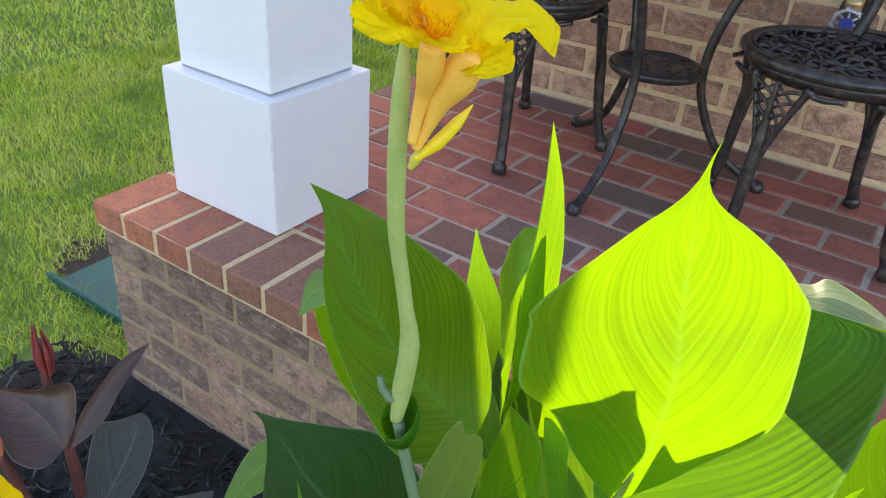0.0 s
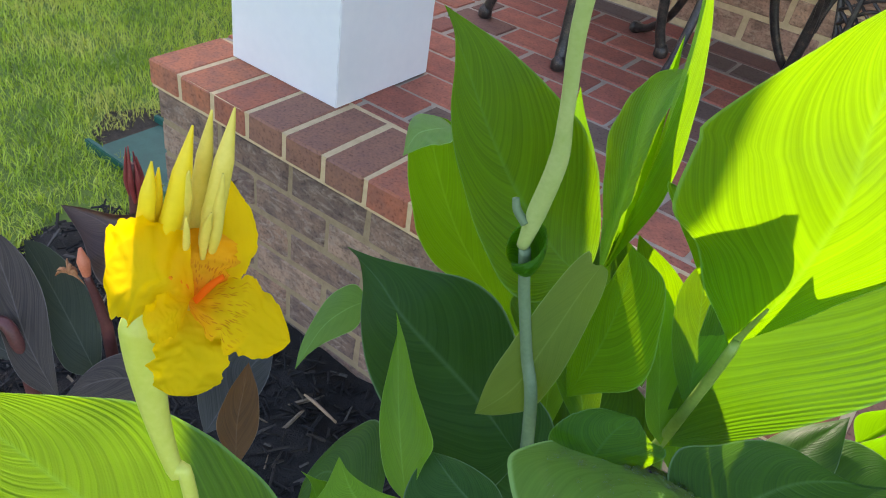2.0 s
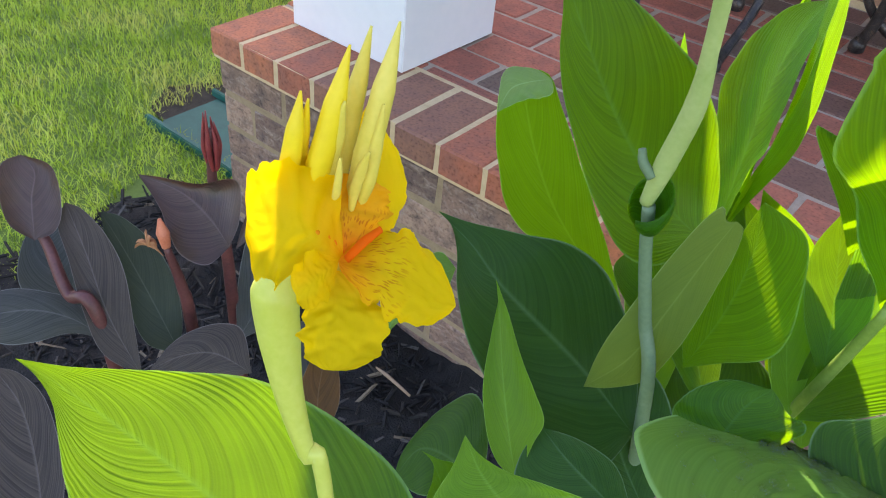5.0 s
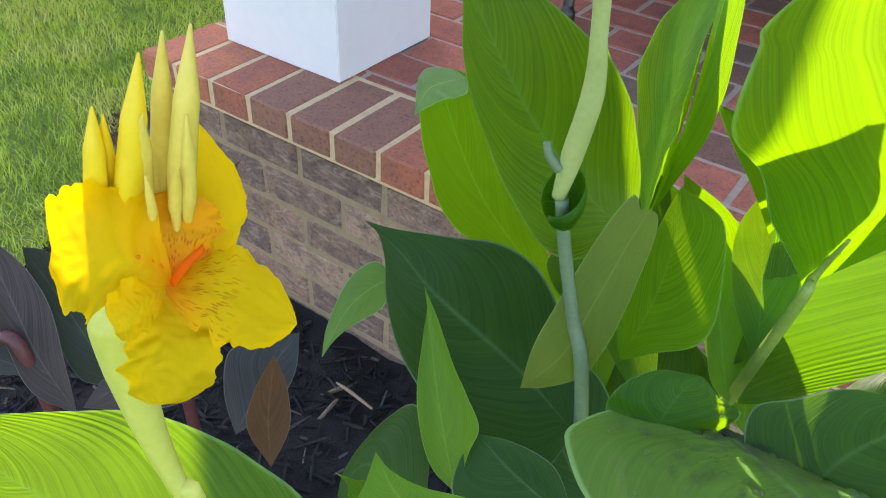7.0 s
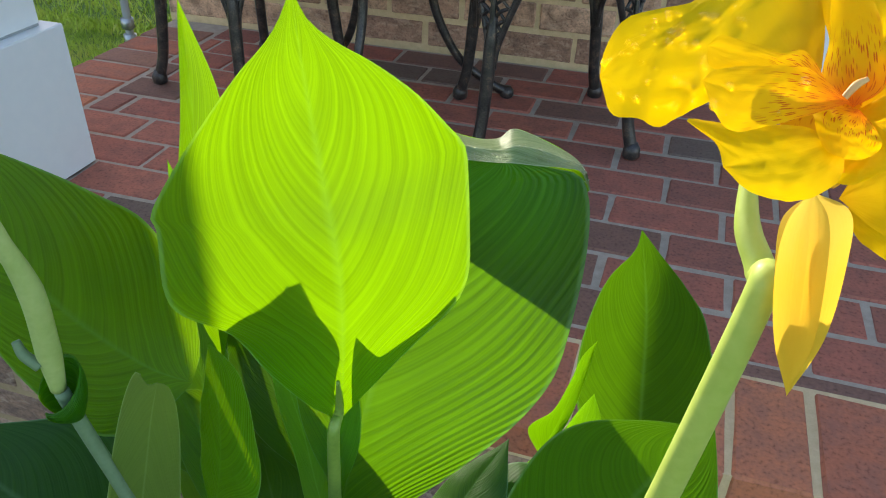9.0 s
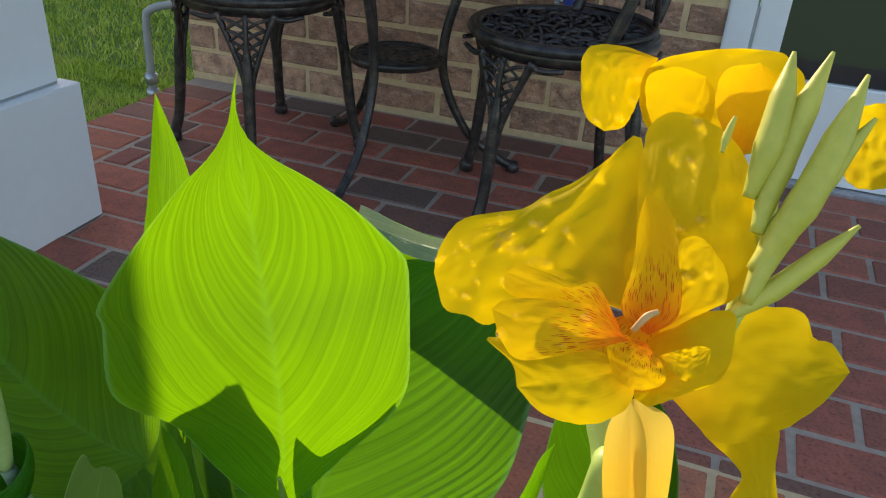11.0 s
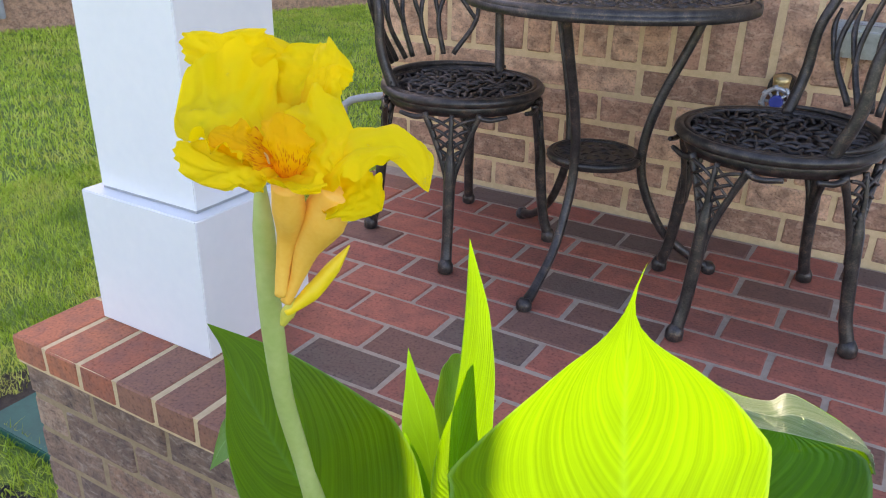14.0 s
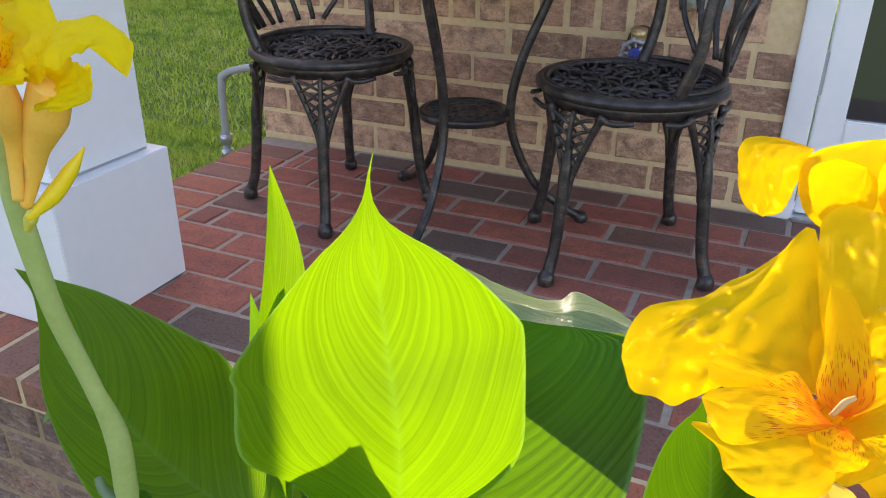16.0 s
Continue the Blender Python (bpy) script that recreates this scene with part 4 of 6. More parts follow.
lofted(plant_b, M_LEAF, [(0.756, -0.424, 0.771), (0.769, -0.439, 0.833), (0.778, -0.455, 0.898), (0.777, -0.447, 0.956), (0.769, -0.425, 1.009), (0.759, -0.408, 1.051), (0.756, -0.404, 1.078)],
       [(0.756, -0.424, 0.771), (0.764, -0.431, 0.833), (0.778, -0.466, 0.898), (0.783, -0.483, 0.945), (0.780, -0.475, 0.987), (0.773, -0.446, 1.029), (0.763, -0.421, 1.061), (0.756, -0.404, 1.078)],
       [(0.756, -0.424, 0.771), (0.786, -0.433, 0.863), (0.789, -0.431, 0.901), (0.783, -0.417, 0.932), (0.776, -0.404, 0.973), (0.769, -0.398, 1.009), (0.761, -0.401, 1.051), (0.756, -0.404, 1.078)], "narrow half-rolled upright leaf", bow=0.25, wave=0.02)
lofted(plant_b, M_LEAF, [(0.750, -0.415, 0.760), (0.748, -0.408, 0.850), (0.750, -0.412, 0.920), (0.758, -0.418, 0.960), (0.770, -0.420, 0.990)],
       [(0.750, -0.415, 0.760), (0.724, -0.365, 0.790), (0.704, -0.335, 0.820), (0.699, -0.328, 0.865), (0.714, -0.348, 0.920), (0.740, -0.382, 0.962), (0.770, -0.420, 0.990)],
       [(0.750, -0.415, 0.760), (0.776, -0.452, 0.850), (0.790, -0.484, 0.905), (0.794, -0.494, 0.940), (0.788, -0.470, 0.970), (0.770, -0.420, 0.990)], "leaf wrapped round a younger one", bow=0.2, wave=0.02)
# Unseen leaf added to cast the shadow on the large leaf's lower right.
lofted(plant_b, M_LEAF, [(0.873, -0.453, 0.823), (0.895, -0.476, 0.888), (0.922, -0.471, 0.927), (0.949, -0.469, 0.979)],
       [(0.873, -0.453, 0.823), (0.888, -0.484, 0.902), (0.894, -0.490, 0.951), (0.896, -0.483, 0.923), (0.925, -0.474, 0.946), (0.949, -0.469, 0.979)],
       [(0.873, -0.453, 0.823), (0.908, -0.460, 0.864), (0.936, -0.461, 0.910), (0.950, -0.461, 0.947), (0.949, -0.469, 0.979)], "green leaf inside the clump", bow=0.05, wave=0.01)
# Second added shadow caster, for the lower left lobe of the large leaf.
lofted(plant_b, M_LEAF, [(0.860, -0.461, 0.828), (0.863, -0.496, 0.902), (0.866, -0.505, 0.950), (0.875, -0.522, 0.988)],
       [(0.860, -0.461, 0.828), (0.842, -0.492, 0.881), (0.810, -0.509, 0.937), (0.828, -0.504, 0.935), (0.853, -0.515, 0.962), (0.875, -0.522, 0.988)],
       [(0.860, -0.461, 0.828), (0.882, -0.490, 0.894), (0.886, -0.495, 0.940), (0.881, -0.511, 0.972), (0.875, -0.522, 0.988)], "green leaf inside the clump", bow=0.05, wave=0.01)
lofted(plant_b, M_LEAFN, [(0.684, -0.314, 0.687), (0.670, -0.303, 0.728), (0.651, -0.290, 0.779), (0.631, -0.281, 0.823), (0.615, -0.269, 0.870)],
       [(0.684, -0.314, 0.687), (0.667, -0.315, 0.705), (0.648, -0.308, 0.745), (0.628, -0.300, 0.787), (0.620, -0.282, 0.834), (0.615, -0.269, 0.870)],
       [(0.684, -0.314, 0.687), (0.688, -0.298, 0.717), (0.675, -0.283, 0.766), (0.657, -0.276, 0.802), (0.631, -0.273, 0.842), (0.615, -0.269, 0.870)], "narrow upright leaf", bow=0.2, wave=0.02)
lofted(plant_b, M_LEAFN, [(0.669, -0.306, 0.669), (0.660, -0.311, 0.722), (0.652, -0.315, 0.764), (0.644, -0.320, 0.807)],
       [(0.669, -0.306, 0.669), (0.651, -0.316, 0.699), (0.640, -0.322, 0.750), (0.639, -0.323, 0.784), (0.644, -0.320, 0.807)],
       [(0.669, -0.306, 0.669), (0.671, -0.305, 0.715), (0.663, -0.309, 0.758), (0.653, -0.315, 0.788), (0.644, -0.320, 0.807)], "small folded pale green leaf", bow=0.4, wave=0.02)
lofted(plant_b, M_LEAF, [(0.753, -0.463, 0.784), (0.726, -0.480, 0.809), (0.684, -0.494, 0.855), (0.653, -0.498, 0.893), (0.625, -0.497, 0.929), (0.596, -0.494, 0.968), (0.575, -0.494, 0.995)],
       [(0.753, -0.463, 0.784), (0.743, -0.500, 0.776), (0.728, -0.528, 0.779), (0.709, -0.542, 0.795), (0.686, -0.546, 0.823), (0.658, -0.545, 0.860), (0.635, -0.538, 0.893), (0.617, -0.526, 0.923), (0.603, -0.507, 0.952), (0.588, -0.494, 0.978), (0.575, -0.494, 0.995)],
       [(0.753, -0.463, 0.784), (0.750, -0.444, 0.799), (0.739, -0.429, 0.821), (0.724, -0.419, 0.846), (0.710, -0.410, 0.870), (0.690, -0.409, 0.895), (0.669, -0.421, 0.916), (0.642, -0.438, 0.941), (0.616, -0.456, 0.964), (0.596, -0.474, 0.979), (0.575, -0.494, 0.995)], "broad dark green leaf", bow=0.12, wave=0.02)
lofted(plant_b, M_LEAFN, [(0.659, -0.311, 0.517), (0.605, -0.338, 0.590), (0.558, -0.364, 0.665), (0.534, -0.390, 0.743), (0.524, -0.413, 0.816), (0.525, -0.422, 0.846)],
       [(0.659, -0.311, 0.517), (0.597, -0.329, 0.560), (0.549, -0.343, 0.592), (0.512, -0.351, 0.607), (0.492, -0.363, 0.642), (0.487, -0.378, 0.692), (0.489, -0.400, 0.763), (0.499, -0.416, 0.820), (0.525, -0.422, 0.846)],
       [(0.659, -0.311, 0.517), (0.633, -0.348, 0.631), (0.609, -0.372, 0.703), (0.587, -0.393, 0.769), (0.567, -0.410, 0.820), (0.553, -0.420, 0.849), (0.525, -0.422, 0.846)], "green leaf with a folded tip", bow=0.1, wave=0.02)
lofted(plant_b, M_LEAFW, [(0.570, -0.444, 0.858), (0.546, -0.446, 0.846), (0.533, -0.454, 0.836), (0.539, -0.480, 0.824)],
       [(0.570, -0.444, 0.858), (0.547, -0.431, 0.855), (0.519, -0.423, 0.847), (0.501, -0.422, 0.839), (0.515, -0.447, 0.831), (0.539, -0.480, 0.824)],
       [(0.570, -0.444, 0.858), (0.580, -0.459, 0.854), (0.562, -0.462, 0.844), (0.547, -0.469, 0.833), (0.539, -0.480, 0.824)], "folded-over leaf tip", bow=0.15, wave=0.03)
lofted(plant_b, M_LEAFB, [(0.782, -0.566, 0.639), (0.713, -0.553, 0.664), (0.620, -0.548, 0.694), (0.568, -0.537, 0.713), (0.522, -0.535, 0.728)],
       [(0.782, -0.566, 0.639), (0.775, -0.619, 0.631), (0.733, -0.633, 0.642), (0.686, -0.635, 0.657), (0.649, -0.626, 0.670), (0.618, -0.610, 0.683), (0.589, -0.585, 0.697), (0.563, -0.554, 0.711), (0.539, -0.536, 0.723), (0.522, -0.535, 0.728)],
       [(0.782, -0.566, 0.639), (0.755, -0.522, 0.656), (0.725, -0.491, 0.672), (0.697, -0.471, 0.684), (0.664, -0.460, 0.697), (0.629, -0.468, 0.707), (0.587, -0.496, 0.715), (0.551, -0.521, 0.722), (0.522, -0.535, 0.728)], "broad dark bluish-green leaf", bow=0.14, wave=0.02)
lofted(plant_b, M_LEAFN, [(0.735, -0.677, 0.639), (0.706, -0.653, 0.658), (0.675, -0.624, 0.680), (0.647, -0.595, 0.702), (0.621, -0.570, 0.722)],
       [(0.735, -0.677, 0.639), (0.709, -0.670, 0.641), (0.686, -0.654, 0.652), (0.665, -0.633, 0.668), (0.646, -0.603, 0.694), (0.632, -0.579, 0.715), (0.621, -0.570, 0.722)],
       [(0.735, -0.677, 0.639), (0.732, -0.653, 0.663), (0.731, -0.638, 0.678), (0.709, -0.624, 0.687), (0.681, -0.608, 0.698), (0.651, -0.588, 0.711), (0.633, -0.577, 0.717), (0.621, -0.570, 0.722)], "small pointed new leaf", bow=0.3, wave=0.01)
lofted(plant_b, M_LEAFW, [(0.504, -0.468, 0.603), (0.491, -0.497, 0.595), (0.484, -0.528, 0.580), (0.488, -0.572, 0.548)],
       [(0.504, -0.468, 0.603), (0.485, -0.470, 0.616), (0.476, -0.482, 0.615), (0.470, -0.503, 0.606), (0.472, -0.530, 0.587), (0.478, -0.554, 0.567), (0.488, -0.572, 0.548)],
       [(0.504, -0.468, 0.603), (0.511, -0.493, 0.581), (0.504, -0.513, 0.574), (0.495, -0.532, 0.568), (0.489, -0.552, 0.559), (0.488, -0.572, 0.548)], "pale bluish-green drooping leaf", bow=0.1, wave=0.02)
lofted(plant_b, M_LEAFG, [(0.792, -0.542, 0.866), (0.783, -0.547, 0.831), (0.771, -0.554, 0.776), (0.756, -0.563, 0.715), (0.730, -0.577, 0.670)],
       [(0.792, -0.542, 0.866), (0.786, -0.545, 0.864), (0.781, -0.547, 0.875), (0.770, -0.553, 0.852), (0.757, -0.560, 0.810), (0.744, -0.567, 0.759), (0.734, -0.573, 0.716), (0.730, -0.577, 0.670)],
       [(0.792, -0.542, 0.866), (0.798, -0.539, 0.859), (0.799, -0.539, 0.831), (0.794, -0.543, 0.781), (0.787, -0.548, 0.733), (0.775, -0.554, 0.693), (0.750, -0.567, 0.675), (0.730, -0.577, 0.670)], "half-rolled grey-green leaf hanging down", bow=0.18, wave=0.03)
lofted(plant_b, M_LEAF, [(0.788, -0.512, 0.687), (0.801, -0.507, 0.756), (0.803, -0.499, 0.814), (0.794, -0.486, 0.856)],
       [(0.788, -0.512, 0.687), (0.778, -0.502, 0.708), (0.775, -0.496, 0.734), (0.778, -0.492, 0.770), (0.785, -0.489, 0.810), (0.791, -0.486, 0.843), (0.794, -0.486, 0.856)],
       [(0.788, -0.512, 0.687), (0.820, -0.524, 0.727), (0.847, -0.534, 0.758), (0.856, -0.535, 0.782), (0.851, -0.525, 0.820), (0.839, -0.512, 0.855), (0.819, -0.500, 0.859), (0.794, -0.486, 0.856)], "broad upright young green leaf", bow=0.06, wave=0.02)
lofted(plant_b, M_LEAFO, [(0.836, -0.446, 0.687), (0.808, -0.421, 0.724), (0.776, -0.397, 0.762), (0.744, -0.378, 0.793)],
       [(0.836, -0.446, 0.687), (0.785, -0.434, 0.712), (0.753, -0.410, 0.750), (0.741, -0.390, 0.778), (0.744, -0.378, 0.793)],
       [(0.836, -0.446, 0.687), (0.836, -0.420, 0.720), (0.815, -0.400, 0.750), (0.785, -0.385, 0.776), (0.744, -0.378, 0.793)], "dark green leaf inside the clump", bow=0.1)
lofted(plant_b, M_LEAFN, [(0.880, -0.486, 0.673), (0.859, -0.466, 0.703), (0.837, -0.442, 0.739), (0.812, -0.420, 0.771), (0.791, -0.407, 0.793)],
       [(0.880, -0.486, 0.673), (0.858, -0.480, 0.685), (0.837, -0.457, 0.719), (0.811, -0.433, 0.755), (0.791, -0.407, 0.793)],
       [(0.880, -0.486, 0.673), (0.876, -0.461, 0.706), (0.864, -0.440, 0.735), (0.843, -0.425, 0.760), (0.821, -0.414, 0.779), (0.791, -0.407, 0.793)], "young green leaf beside the petiole", bow=0.1, wave=0.02)
lofted(plant_b, M_LEAF, [(0.871, -0.392, 0.572), (0.850, -0.398, 0.660), (0.817, -0.406, 0.741), (0.775, -0.416, 0.825)],
       [(0.871, -0.392, 0.572), (0.837, -0.401, 0.637), (0.812, -0.407, 0.724), (0.785, -0.414, 0.780), (0.775, -0.416, 0.825)],
       [(0.871, -0.392, 0.572), (0.881, -0.390, 0.659), (0.867, -0.393, 0.733), (0.822, -0.404, 0.795), (0.775, -0.416, 0.825)], "green leaf inside the clump", bow=0.1)
lofted(plant_b, M_LEAFB, [(0.825, -0.651, 0.647), (0.786, -0.648, 0.655), (0.757, -0.645, 0.662), (0.728, -0.639, 0.670)],
       [(0.825, -0.651, 0.647), (0.768, -0.684, 0.638), (0.738, -0.684, 0.643), (0.727, -0.664, 0.656), (0.728, -0.639, 0.670)],
       [(0.825, -0.651, 0.647), (0.812, -0.638, 0.656), (0.790, -0.626, 0.666), (0.757, -0.629, 0.670), (0.728, -0.639, 0.670)], "dark green leaf low in the clump", bow=0.12, wave=0.02)
lofted(plant_b, M_LEAFO, [(0.699, -0.665, 0.579), (0.659, -0.658, 0.578), (0.625, -0.664, 0.570), (0.620, -0.694, 0.552)],
       [(0.699, -0.665, 0.579), (0.670, -0.624, 0.599), (0.639, -0.602, 0.607), (0.619, -0.617, 0.595), (0.611, -0.649, 0.577), (0.612, -0.677, 0.561), (0.620, -0.694, 0.552)],
       [(0.699, -0.665, 0.579), (0.680, -0.681, 0.568), (0.650, -0.695, 0.556), (0.620, -0.694, 0.552)], "dark leaf with a yellowing edge", bow=0.12, wave=0.03)
lofted(plant_b, M_LEAFN, [(0.802, -0.795, 0.786), (0.779, -0.794, 0.796), (0.763, -0.792, 0.804), (0.747, -0.786, 0.815)],
       [(0.802, -0.795, 0.786), (0.767, -0.824, 0.782), (0.753, -0.820, 0.791), (0.751, -0.801, 0.804), (0.747, -0.786, 0.815)],
       [(0.802, -0.795, 0.786), (0.821, -0.764, 0.797), (0.799, -0.772, 0.802), (0.777, -0.782, 0.804), (0.759, -0.787, 0.809), (0.747, -0.786, 0.815)], "bright green young leaf", bow=0.1, wave=0.02)
lofted(plant_b, M_LEAFN, [(0.756, -0.812, 0.774), (0.746, -0.803, 0.784), (0.735, -0.799, 0.791), (0.727, -0.799, 0.794)],
       [(0.756, -0.812, 0.774), (0.745, -0.814, 0.777), (0.741, -0.805, 0.784), (0.736, -0.799, 0.790), (0.727, -0.799, 0.794)],
       [(0.756, -0.812, 0.774), (0.753, -0.797, 0.784), (0.746, -0.791, 0.791), (0.738, -0.795, 0.792), (0.727, -0.799, 0.794)], "small pointed new leaf", bow=0.2, wave=0.02)
lofted(plant_b, M_LEAFO, [(0.954, -0.579, 0.690), (0.966, -0.542, 0.723), (0.995, -0.511, 0.750), (1.049, -0.486, 0.768)],
       [(0.954, -0.579, 0.690), (0.911, -0.562, 0.709), (0.901, -0.538, 0.731), (0.925, -0.522, 0.744), (0.949, -0.506, 0.757), (0.976, -0.499, 0.762), (1.006, -0.498, 0.760), (1.030, -0.496, 0.761), (1.049, -0.486, 0.768)],
       [(0.954, -0.579, 0.690), (1.008, -0.566, 0.699), (1.030, -0.546, 0.716), (1.034, -0.528, 0.732), (1.034, -0.506, 0.752), (1.038, -0.495, 0.761), (1.049, -0.486, 0.768)], "broad dark leaf beneath the clump", bow=0.12, wave=0.02)
lofted(plant_b, M_LEAFN, [(1.024, -0.345, 0.674), (1.036, -0.346, 0.713), (1.047, -0.347, 0.765), (1.060, -0.348, 0.822)],
       [(1.024, -0.345, 0.674), (1.012, -0.344, 0.705), (1.032, -0.346, 0.735), (1.043, -0.347, 0.772), (1.050, -0.347, 0.802), (1.060, -0.348, 0.822)],
       [(1.024, -0.345, 0.674), (1.036, -0.346, 0.696), (1.048, -0.347, 0.734), (1.055, -0.348, 0.776), (1.060, -0.348, 0.822)], "bright pale green folded leaf", bow=0.3, wave=0.02)
lofted(plant_b, M_LEAFN, [(0.997, -0.381, 0.658), (1.030, -0.385, 0.680), (1.057, -0.388, 0.738), (1.066, -0.389, 0.803)],
       [(0.997, -0.381, 0.658), (0.992, -0.380, 0.668), (1.015, -0.383, 0.699), (1.041, -0.386, 0.743), (1.055, -0.388, 0.779), (1.066, -0.389, 0.803)],
       [(0.997, -0.381, 0.658), (1.036, -0.386, 0.660), (1.048, -0.387, 0.669), (1.069, -0.390, 0.726), (1.077, -0.390, 0.769), (1.066, -0.389, 0.803)], "bright folded leaf edge", bow=0.3, wave=0.02)
lofted(plant_c, M_LEAFO, [(1.088, -0.621, 0.867), (1.091, -0.618, 0.933), (1.106, -0.620, 0.983), (1.120, -0.623, 1.016)],
       [(1.088, -0.621, 0.867), (1.055, -0.611, 0.849), (1.039, -0.604, 0.880), (1.042, -0.603, 0.918), (1.057, -0.605, 0.966), (1.073, -0.609, 0.989), (1.096, -0.616, 1.004), (1.111, -0.620, 1.010), (1.120, -0.623, 1.016)],
       [(1.088, -0.621, 0.867), (1.125, -0.631, 0.899), (1.138, -0.633, 0.935), (1.133, -0.630, 0.965), (1.126, -0.626, 0.994), (1.120, -0.623, 1.016)], "broad dark green leaf", bow=0.12, wave=0.02)
lofted(plant_c, M_LEAFO, [(1.116, -0.236, 0.587), (1.106, -0.235, 0.680), (1.095, -0.235, 0.776), (1.077, -0.234, 0.864)],
       [(1.116, -0.236, 0.587), (1.066, -0.234, 0.598), (1.042, -0.233, 0.654), (1.039, -0.232, 0.714), (1.045, -0.233, 0.767), (1.056, -0.233, 0.809), (1.074, -0.234, 0.841), (1.077, -0.234, 0.864)],
       [(1.116, -0.236, 0.587), (1.170, -0.238, 0.645), (1.167, -0.238, 0.719), (1.149, -0.237, 0.781), (1.127, -0.236, 0.812), (1.100, -0.235, 0.840), (1.077, -0.234, 0.864)], "pointed green leaf", bow=0.12, wave=0.02)
lofted(plant_a, M_LEAF, [(0.772, -0.876, 0.752), (0.695, -0.895, 0.782), (0.622, -0.913, 0.812), (0.571, -0.927, 0.831), (0.541, -0.937, 0.841)],
       [(0.772, -0.876, 0.752), (0.697, -0.932, 0.747), (0.624, -0.955, 0.771), (0.599, -0.951, 0.791), (0.585, -0.943, 0.807), (0.570, -0.935, 0.824), (0.555, -0.934, 0.835), (0.541, -0.937, 0.841)],
       [(0.772, -0.876, 0.752), (0.775, -0.846, 0.777), (0.753, -0.834, 0.803), (0.732, -0.832, 0.818), (0.709, -0.836, 0.829), (0.690, -0.841, 0.837), (0.653, -0.856, 0.846), (0.619, -0.880, 0.845), (0.593, -0.900, 0.843), (0.567, -0.920, 0.841), (0.541, -0.937, 0.841)], "broad green leaf", bow=0.06, wave=0.02)
lofted(plant_b, M_LEAFB, [(0.820, -0.587, 0.583), (0.779, -0.569, 0.609), (0.744, -0.544, 0.639), (0.717, -0.513, 0.672)],
       [(0.820, -0.587, 0.583), (0.766, -0.600, 0.587), (0.726, -0.565, 0.626), (0.717, -0.513, 0.672)],
       [(0.820, -0.587, 0.583), (0.816, -0.544, 0.620), (0.777, -0.513, 0.656), (0.717, -0.513, 0.672)], "green leaf inside the clump", bow=0.1, wave=0.02)
lofted(plant_b, M_LEAF, [(0.790, -0.456, 0.652), (0.738, -0.444, 0.684), (0.684, -0.432, 0.717)],
       [(0.790, -0.456, 0.652), (0.720, -0.462, 0.669), (0.680, -0.451, 0.697), (0.684, -0.432, 0.717)],
       [(0.790, -0.456, 0.652), (0.769, -0.426, 0.693), (0.724, -0.414, 0.723), (0.684, -0.432, 0.717)], "green leaf inside the clump", bow=0.1, wave=0.02)
lofted(plant_b, M_LEAF, [(0.889, -0.485, 0.721), (0.870, -0.455, 0.767), (0.851, -0.429, 0.807), (0.839, -0.412, 0.834)],
       [(0.889, -0.485, 0.721), (0.852, -0.462, 0.759), (0.833, -0.435, 0.801), (0.839, -0.412, 0.834)],
       [(0.889, -0.485, 0.721), (0.897, -0.457, 0.761), (0.883, -0.432, 0.799), (0.839, -0.412, 0.834)], "green leaf inside the clump", bow=0.1, wave=0.02)
lofted(plant_d, M_DARK, [(0.166, -0.779, 0.623), (0.147, -0.763, 0.659), (0.137, -0.748, 0.683), (0.122, -0.751, 0.700)],
       [(0.166, -0.779, 0.623), (0.145, -0.791, 0.642), (0.123, -0.782, 0.678), (0.117, -0.769, 0.695), (0.122, -0.751, 0.700)],
       [(0.166, -0.779, 0.623), (0.173, -0.757, 0.629), (0.166, -0.741, 0.649), (0.144, -0.731, 0.685), (0.122, -0.751, 0.700)], "brown-purple half-rolled leaf", bow=0.5)
lofted(plant_d, M_DARKN, [(0.297, -0.758, 0.490), (0.246, -0.756, 0.549), (0.201, -0.744, 0.607), (0.164, -0.736, 0.652)],
       [(0.297, -0.758, 0.490), (0.261, -0.779, 0.518), (0.228, -0.774, 0.558), (0.194, -0.761, 0.604), (0.171, -0.753, 0.635), (0.164, -0.736, 0.652)],
       [(0.297, -0.758, 0.490), (0.270, -0.742, 0.529), (0.233, -0.721, 0.583), (0.204, -0.718, 0.618), (0.178, -0.725, 0.643), (0.164, -0.736, 0.652)], "grey-brown ribbed leaf", bow=0.25)
lofted(plant_d, M_DARKG, [(0.289, -0.704, 0.482), (0.246, -0.701, 0.530), (0.200, -0.699, 0.580), (0.163, -0.700, 0.620)],
       [(0.289, -0.704, 0.482), (0.260, -0.728, 0.497), (0.219, -0.722, 0.545), (0.185, -0.712, 0.588), (0.163, -0.700, 0.620)],
       [(0.289, -0.704, 0.482), (0.271, -0.683, 0.515), (0.244, -0.670, 0.554), (0.211, -0.671, 0.588), (0.180, -0.684, 0.613), (0.163, -0.700, 0.620)], "dark green-purple leaf", bow=0.15)
lofted(plant_d, M_DARKB, [(0.109, -0.745, 0.448), (0.071, -0.735, 0.496), (0.047, -0.721, 0.531), (0.042, -0.688, 0.558)],
       [(0.109, -0.745, 0.448), (0.065, -0.774, 0.478), (0.041, -0.760, 0.512), (0.031, -0.727, 0.544), (0.042, -0.688, 0.558)],
       [(0.109, -0.745, 0.448), (0.112, -0.711, 0.467), (0.092, -0.691, 0.502), (0.064, -0.682, 0.538), (0.042, -0.688, 0.558)], "bluish-grey leaf", bow=0.15)
